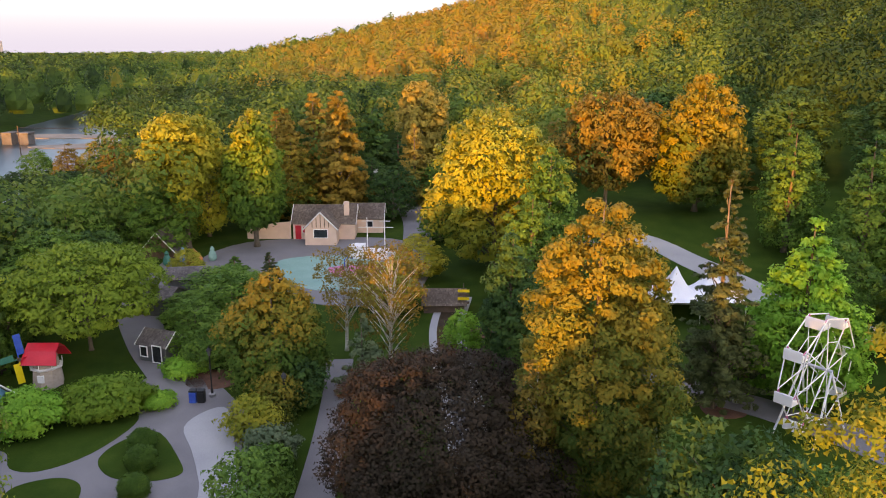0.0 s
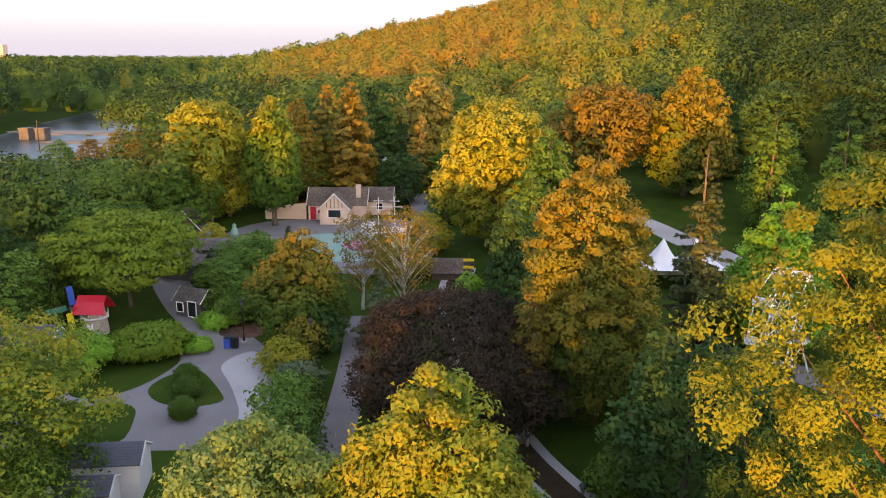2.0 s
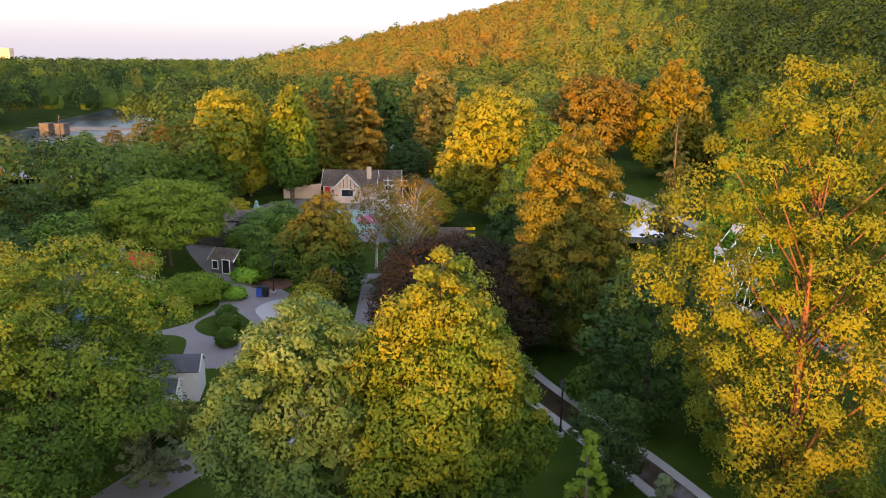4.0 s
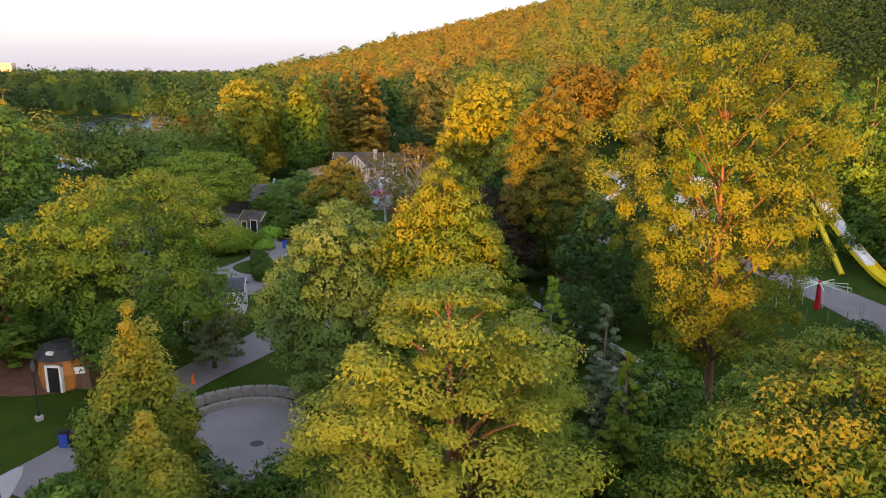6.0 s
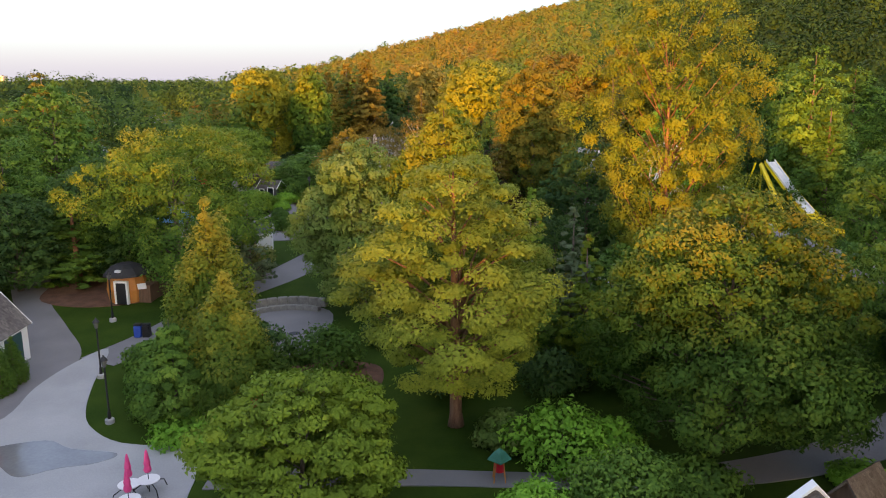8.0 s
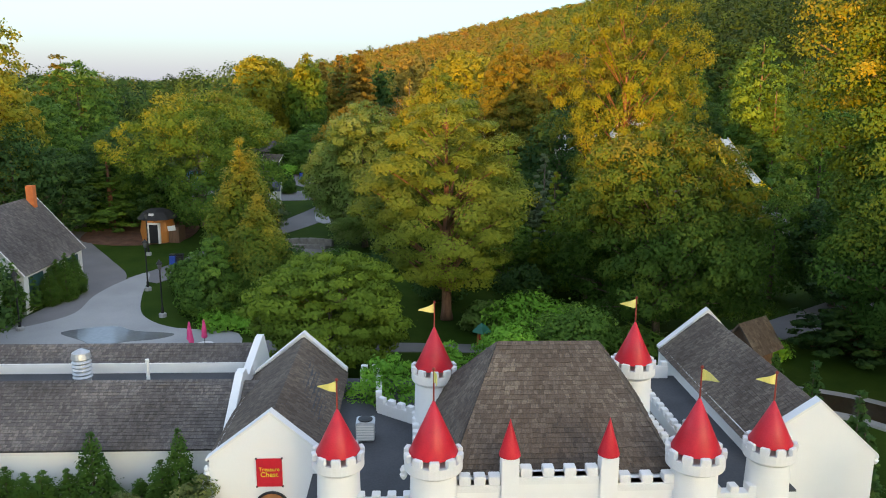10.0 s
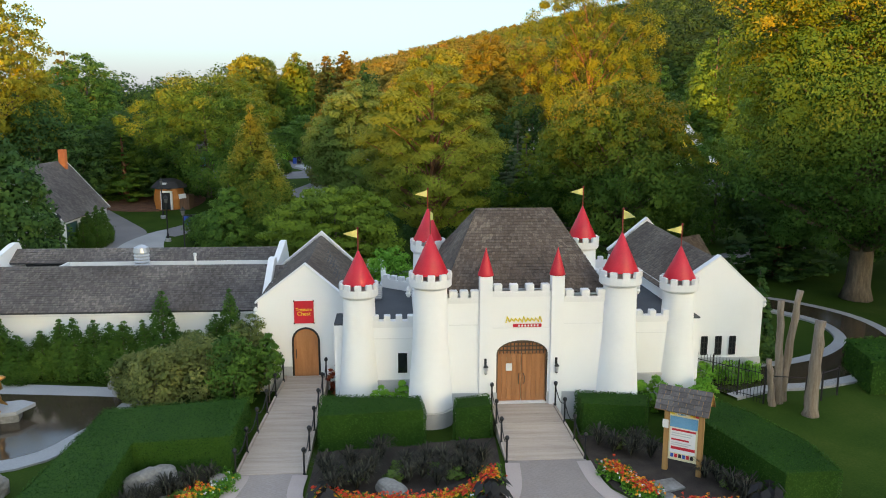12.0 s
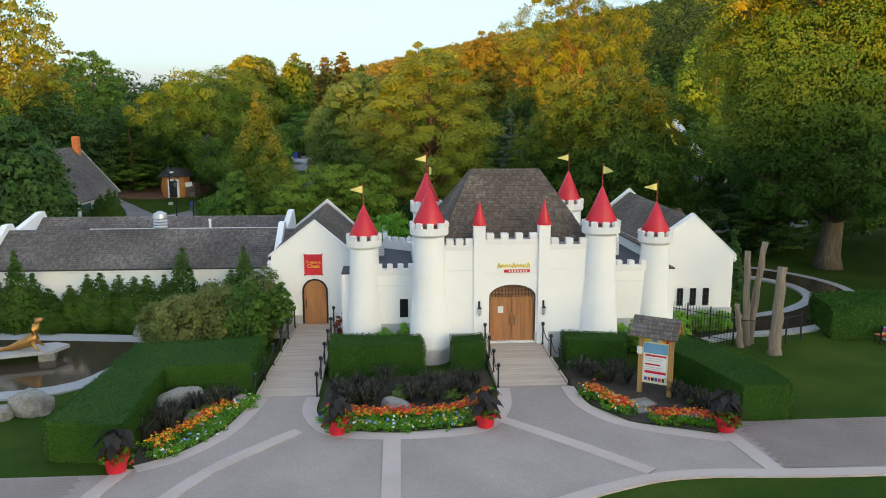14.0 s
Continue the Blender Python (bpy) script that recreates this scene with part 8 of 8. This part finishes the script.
# booth with a green roof
bt = thing("vending_stand", "small red stand with a green hipped roof", "stand", 0.0, 27.2, land(0, 27.2))
for sx in (-1, 1):
    for sy in (-1, 1):
        bm = bmesh.new()
        tube(bm, [(0.3 * sx, 0.3 * sy, 0), (0.2 * sx, 0.2 * sy, 1.2)], [0.035, 0.035], 5)
        part("leg", bm, M_ORANGEP, bt)
bm = bmesh.new()
lathe(bm, [(0.24, 0.55), (0.26, 0.6), (0.26, 1.15), (0.2, 1.2)], sides=12)
part("drum", bm, M_RED, bt)
bm = bmesh.new()
lathe(bm, [(0.62, 1.2), (0.6, 1.26), (0.3, 1.62), (0.05, 1.8)], sides=4)
part("roof", bm, M_GREENP, bt)
cone = thing("traffic_cone", "orange traffic cone on the lawn", "cone", -11.3, 38.0, land(-11.3, 38.0))
bm = bmesh.new()
lathe(bm, [(0.22, 0), (0.22, 0.05), (0.15, 0.06), (0.04, 0.72), (0.02, 0.73)], sides=14)
part("body", bm, surface("orange_plastic", [(0.7, 0.12, 0.02), (0.8, 0.16, 0.03), (0.82, 0.2, 0.05)], 2, 0.5, 0.02, 10), cone)
copy_thing(cone, pose(-20.8, 57.5, land(-20.8, 57.5)))
ts = house("shed", 14.6, 20.4, 1.9, 1.7, 3.0, 4.1, M_BROWNW, M_SHINGLE, "small brown shed with a thatched gable roof", 35, seed=95, category="shed", trim=False, overhang=0.4)
pg = thing("pergola", "grey timber pergola behind the castle", "pergola", 2.4, 16.2, land(2.4, 16.2))
for x in (-2.6, 2.6):
    for y in (-1.3, 1.3):
        bm = bmesh.new()
        box(bm, x - 0.08, x + 0.08, y - 0.08, y + 0.08, 0, 3.3)
        part("post", bm, M_GREYP, pg)
for k in range(13):
    bm = bmesh.new()
    box(bm, -3 + 0.5 * k - 0.05, -3 + 0.5 * k + 0.05, -1.8, 1.8, 3.4, 3.55, 0.01)
    part("rafter", bm, M_GREYP, pg)
for y in (-1.3, 1.3):
    bm = bmesh.new()
    box(bm, -3.1, 3.1, y - 0.06, y + 0.06, 3.25, 3.4, 0.01)
    part("beam", bm, M_GREYP, pg)

# water channel through the park, with a footbridge and its sign
CH = [(14, 56), (11.3, 61.5), (8.4, 66.6), (4.1, 74.5), (1.5, 83), (0.6, 93), (-0.4, 106), (0.8, 116)]
ribbon("channel_edge", CH, 3.4, M_CONCRETE, "pale concrete edge of a water channel", 0.1, 8, "kerb")
ribbon("water", CH, 1.9, M_WATER, "dark water in a narrow channel", 0.108, 8, "water")
rock(3.6, 77.0, 2.2, 1.4, 1.3, 21, label="large grey boulder beside the channel")
rock(5.6, 80.5, 1.6, 1.2, 1.0, 22, label="grey boulder beside the channel")
rock(2.2, 76.0, 1.2, 1.0, 0.8, 23, label="grey boulder beside the channel")
fb = house("footbridge", -0.6, 112.5, 4.2, 2.6, 1.0, 2.2, M_DARKWOOD, M_SHINGLE, "dark covered footbridge over the channel", 0, seed=97, category="bridge", trim=False)
ss = thing("direction_sign", "black and yellow direction sign on a post", "sign", 1.4, 111.3, land(1.4, 111.3))
bm = bmesh.new()
tube(bm, [(0, 0, 0), (0, 0, 3.2)], [0.07, 0.05], 6)
part("post", bm, M_DARKWOOD, ss)
for k in range(4):
    bm = bmesh.new()
    box(bm, -0.6, 0.6, -0.06, -0.02, 1.0 + 0.42 * k, 1.3 + 0.42 * k, 0.01)
    part("board", bm, M_YELP if k % 2 else M_DARKWOOD, ss)

# play yard
sheet("play_surface", [(-21, 129), (-14, 131), (-8, 128), (-8, 119), (-15, 118), (-20, 123)], M_TEAL, "teal rubber play surface", 0.07, 4, category="play surface")
sheet("play_surface", [(-14.5, 126), (-10, 127), (-7.5, 125), (-9, 122.5), (-13, 122.8)], M_PINK, "pink rubber play surface", 0.085, 4, category="play surface")
pp = thing("splash_pad_ring", "pink spray ring with a blue pipe", "play equipment", -12.3, 123.5, land(-12.3, 123.5))
bm = bmesh.new()
lathe(bm, [(1.1, 0), (1.3, 0.5), (1.0, 0.9), (0.6, 0.9), (0.6, 0.4)], sides=16)
part("basin", bm, M_PINK, pp)
bm = bmesh.new()
tube(bm, [(0, 0, 0.5), (0, 0, 1.9), (0.5, 0, 2.2), (1.0, 0, 2.0)], [0.08] * 4, 8)
part("pipe", bm, M_BLUE, pp)
ship = thing("pirate_ship", "white toy ship with two masts", "play equipment", -9.3, 130.5, land(-9.3, 130.5))
bm = bmesh.new()
hull = [(-3.4, 0), (-2.6, -1.1), (1.6, -1.2), (3.4, 0), (1.6, 1.2), (-2.6, 1.1)]
prism(bm, hull, 0, 0.9)
prism(bm, [(-3.3, 0), (-2.6, -1.05), (-1.2, -1.1), (-1.2, 1.1), (-2.6, 1.05)], 0.9, 1.6)
part("hull", bm, M_TRIMW, ship)
for x in (-0.9, 1.3):
    bm = bmesh.new()
    tube(bm, [(x, 0, 0.9), (x, 0, 5.2)], [0.09, 0.05], 6)
    tube(bm, [(x - 1.1, 0, 3.9), (x + 1.1, 0, 3.9)], [0.05, 0.05], 6)
    tube(bm, [(x - 0.7, 0, 4.7), (x + 0.7, 0, 4.7)], [0.05, 0.05], 6)
    part("mast", bm, M_TRIMW, ship)
pt = thing("play_tent", "small orange striped play tent", "play equipment", -31, 126.5, land(-31, 126.5))
bm = bmesh.new()
lathe(bm, [(1.0, 0), (1.05, 1.1), (0.05, 2.3)], sides=8)
part("canvas", bm, M_ORANGEP, pt)
for x, y, m in ((-33, 128.5, M_LBLUE), (-34.5, 127, M_GREENP), (-29.5, 129, M_TEAL)):
    r = thing("play_animal", "small painted play figure in the yard", "play equipment", x, y, land(x, y))
    bm = bmesh.new()
    lathe(bm, [(0.4, 0), (0.55, 0.4), (0.45, 0.9), (0.25, 1.3), (0.3, 1.5), (0.1, 1.8)], sides=10)
    part("body", bm, m, r)

# white marquee
mq = thing("marquee", "white peaked marquee tent", "tent", 24.6, 110.5, land(24.6, 110.5))
M_CANVAS = surface("white_canvas", [(0.74, 0.74, 0.75), (0.8, 0.8, 0.81), (0.84, 0.84, 0.85)], 0.6, 0.6, 0.1, 10)
for x in (-1.7, 1.9):
    bm = bmesh.new()
    n = 16
    rings = []
    for f in np.linspace(0, 1, 7):
        z = 2.4 + 3.0 * (f ** 2.2)
        r = 2.9 * (1 - f)
        rings.append([bm.verts.new((x + max(-1, min(1, 1.3 * math.cos(2 * math.pi * k / n))) * r, max(-1, min(1, 1.3 * math.sin(2 * math.pi * k / n))) * r, z)) for k in range(n)])
    for a, b in zip(rings, rings[1:]):
        for k in range(n):
            bm.faces.new((a[k], a[(k + 1) % n], b[(k + 1) % n], b[k]))
    part("canopy", bm, M_CANVAS, mq, smooth=True)
for x in (-4.4, 0.1, 4.6):
    for y in (-2.8, 2.8):
        bm = bmesh.new()
        tube(bm, [(x, y, 0), (x, y, 2.45)], [0.05, 0.05], 6)
        part("pole", bm, M_METAL, mq)
bm = bmesh.new()
box(bm, -4.5, 4.7, 2.78, 2.82, 0.0, 2.4)
part("back_wall", bm, M_CANVAS, mq)

# small wheel ride
fw = thing("ferris_wheel", "small white ferris wheel with eight seats", "ferris wheel", 26.2, 87.4, land(26.2, 87.4), turn=38)
R, HZ = 4.1, 5.2
for s in (-0.7, 0.7):
    bm = bmesh.new()
    for k in range(8):
        a, b = 2 * math.pi * k / 8 + 0.2, 2 * math.pi * (k + 1) / 8 + 0.2
        tube(bm, [(R * math.cos(a), s, HZ + R * math.sin(a)), (R * math.cos(b), s, HZ + R * math.sin(b))], [0.05, 0.05], 5)
        tube(bm, [(0, s, HZ), (R * math.cos(a), s, HZ + R * math.sin(a))], [0.045, 0.045], 5)
        tube(bm, [(0.55 * R * math.cos(a), s, HZ + 0.55 * R * math.sin(a)), (0.55 * R * math.cos(b), s, HZ + 0.55 * R * math.sin(b))], [0.035, 0.035], 5)
    part("wheel", bm, M_TRIMW, fw)
    bm = bmesh.new()
    for e in (-1, 1):
        tube(bm, [(0, s * 1.5, HZ), (e * 2.3, s * 2.2, 0)], [0.08, 0.08], 6)
    part("stand", bm, M_TRIMW, fw)
bm = bmesh.new()
tube(bm, [(0, -1.1, HZ), (0, 1.1, HZ)], [0.12, 0.12], 8)
part("axle", bm, M_METAL, fw)
for k in range(8):
    a = 2 * math.pi * k / 8 + 0.2
    st = new("seat")
    st.parent = fw
    st.location = (R * math.cos(a), 0, HZ + R * math.sin(a))
    for name, size in (("seat_floor", (-0.4, 0.42, -0.58, 0.58, -0.8, -0.68)), ("backrest", (-0.52, -0.4, -0.68, 0.68, -0.8, 0.0)), ("front_panel", (0.42, 0.54, -0.68, 0.68, -0.8, -0.42)),
                       ("cheek", (-0.4, 0.42, -0.66, -0.58, -0.8, -0.38)), ("cheek", (-0.4, 0.42, 0.58, 0.66, -0.8, -0.38)), ("bench", (-0.4, 0.1, -0.58, 0.58, -0.5, -0.42))):
        bm = bmesh.new()
        box(bm, *size, 0.03)
        part(name, bm, M_TRIMW, st)
    for y in (-0.64, 0.64):
        bm = bmesh.new()
        tube(bm, [(0.3, y, -0.6), (0, y, 0), (-0.35, y, -0.2)], [0.04, 0.04, 0.04], 5)
        part("hanger", bm, M_PINK, st)

# big yellow slide
sl = thing("slide", "tall yellow slide with a white chute", "slide")
def chute(pts, w, name, m):
    bm = bmesh.new()
    rows = []
    for p in pts:
        rows.append([bm.verts.new((p[0] + o, p[1], p[2] + h)) for o, h in ((-w / 2, 0.35), (-w / 2 + 0.06, 0.35), (-w / 2 + 0.06, 0.05), (w / 2 - 0.06, 0.05), (w / 2 - 0.06, 0.35), (w / 2, 0.35), (w / 2, -0.1), (-w / 2, -0.1))])
    for a, b in zip(rows, rows[1:]):
        for k in range(8):
            bm.faces.new((a[k], a[(k + 1) % 8], b[(k + 1) % 8], b[k]))
    bm.faces.new(rows[0][::-1])
    bm.faces.new(rows[-1])
    part(name, bm, m, sl)
g0 = land(43, 78)
top = (39.0, 86.2, 9.5)
line = [top, (40.2, 83.6, 6.9), (41.0, 81.6, 5.1), (41.6, 78.8, 3.6), (41.9, 76.6, 3.0), (42.0, 74.4, 2.85)]
line = spline(line, 5)
chute(line, 1.5, "chute", M_YELP)
chute([(p[0], p[1], p[2] + 0.12) for p in line[:14]], 1.1, "chute_bed", M_TRIMW)
for e in (-1.3, 1.3):
    bm = bmesh.new()
    tube(bm, [(top[0] - 1.2 + e * 0.3, top[1] + 0.6, top[2]), (top[0] - 1.5 + e, top[1] + 2.0, land(top[0], top[1]))], [0.12, 0.12], 6)
    part("support", bm, M_YELP, sl)
bm = bmesh.new()
tube(bm, [(top[0] - 0.9, top[1] + 0.6, top[2] - 0.2), (39.0, 80.5, g0 + 0.3)], [0.3, 0.3], 6)
part("stair", bm, M_YELP, sl)
# spoke ride and swing yard
rd = thing("spinning_ride", "low ride with pale green spokes and a red top", "ride", 32.2, 71.6, land(32.2, 71.6))
bm = bmesh.new()
tube(bm, [(0, 0, 0), (0, 0, 2.7)], [0.3, 0.15], 8)
part("mast", bm, M_RED, rd)
for k in range(10):
    a = 2 * math.pi * k / 10
    bm = bmesh.new()
    tube(bm, [(0, 0, 2.5), (2.6 * math.cos(a), 2.6 * math.sin(a), 2.4)], [0.06, 0.05], 5)
    tube(bm, [(2.6 * math.cos(a), 2.6 * math.sin(a), 2.4), (2.7 * math.cos(a), 2.7 * math.sin(a), 0.9)], [0.03, 0.03], 5)
    part("arm", bm, M_SPOKE, rd)
for k in range(14):
    a = 2 * math.pi * k / 14
    bm = bmesh.new()
    lathe(bm, [(0.04, 0), (0.04, 1.0)], 3.8 * math.cos(a), 3.8 * math.sin(a), 6)
    part("fence_post", bm, M_METAL, rd)

# cable over the river
cb = thing("cable", "thin dark cable hung across the river", "cable", -112, 240, 10.2)
bm = bmesh.new()
tube(bm, [(4.0 * k, 0, 0.045 * 4 * k - 0.9 * math.sin(math.pi * k / 9)) for k in range(10)], [0.06] * 10, 5)
part("strand", bm, M_IRON, cb)
for x in (0, 36):
    bm = bmesh.new()
    tube(bm, [(x, 0, -9.0), (x, 0, 0.045 * x + 0.4)], [0.16, 0.11], 8)
    part("pole", bm, M_DARKWOOD, cb)
# sand bars along the far bank
M_SAND = surface("river_sand", [(0.2, 0.16, 0.12), (0.27, 0.22, 0.17), (0.34, 0.28, 0.22)], 0.2, 0.95, 0.4, 20)
sheet("sand_bar", [(-122, 262), (-108, 258), (-92, 262), (-86, 268), (-96, 272), (-112, 269)], M_SAND, "low tan sand bar in the river", 2.4, 4, flat=0.0, category="sand bar")
sheet("sand_bar", [(-150, 292), (-128, 284), (-100, 288), (-104, 294), (-130, 297)], M_SAND, "low tan sand bar in the river", 2.4, 4, flat=0.0, category="sand bar")
M_PIER = surface("dark_pier_stone", [(0.08, 0.075, 0.07), (0.13, 0.12, 0.11), (0.18, 0.165, 0.15)], 0.6, 0.95, 0.5, 12)
# bridge piers in the river and a far building
for x in (-126.0, -131.0):
    bp = thing("bridge_pier", "old square stone bridge pier in the river", "pier", x, 270, 2.2, "bridge piers")
    bm = bmesh.new()
    box(bm, -1.5, 1.5, -2.0, 2.0, -4, 3.2, 0.1)
    part("shaft", bm, M_PIER, bp)
    bm = bmesh.new()
    box(bm, -1.7, 1.7, -2.2, 2.2, 3.2, 3.6, 0.08)
    part("cap", bm, M_PIER, bp)
fa = thing("apartment_block", "pale distant apartment block above the trees", "building", -830, 1500, 6)
bm = bmesh.new()
box(bm, -22, 22, -8, 8, 0, 36)
part("wall", bm, M_CREAM, fa)
for r in range(6):
    for c in range(8):
        bm = bmesh.new()
        box(bm, -20 + 5.2 * c, -17.4 + 5.2 * c, -8.15, -8.0, 12 + 3.6 * r, 14 + 3.6 * r)
        part("window", bm, M_GLASS, fa)
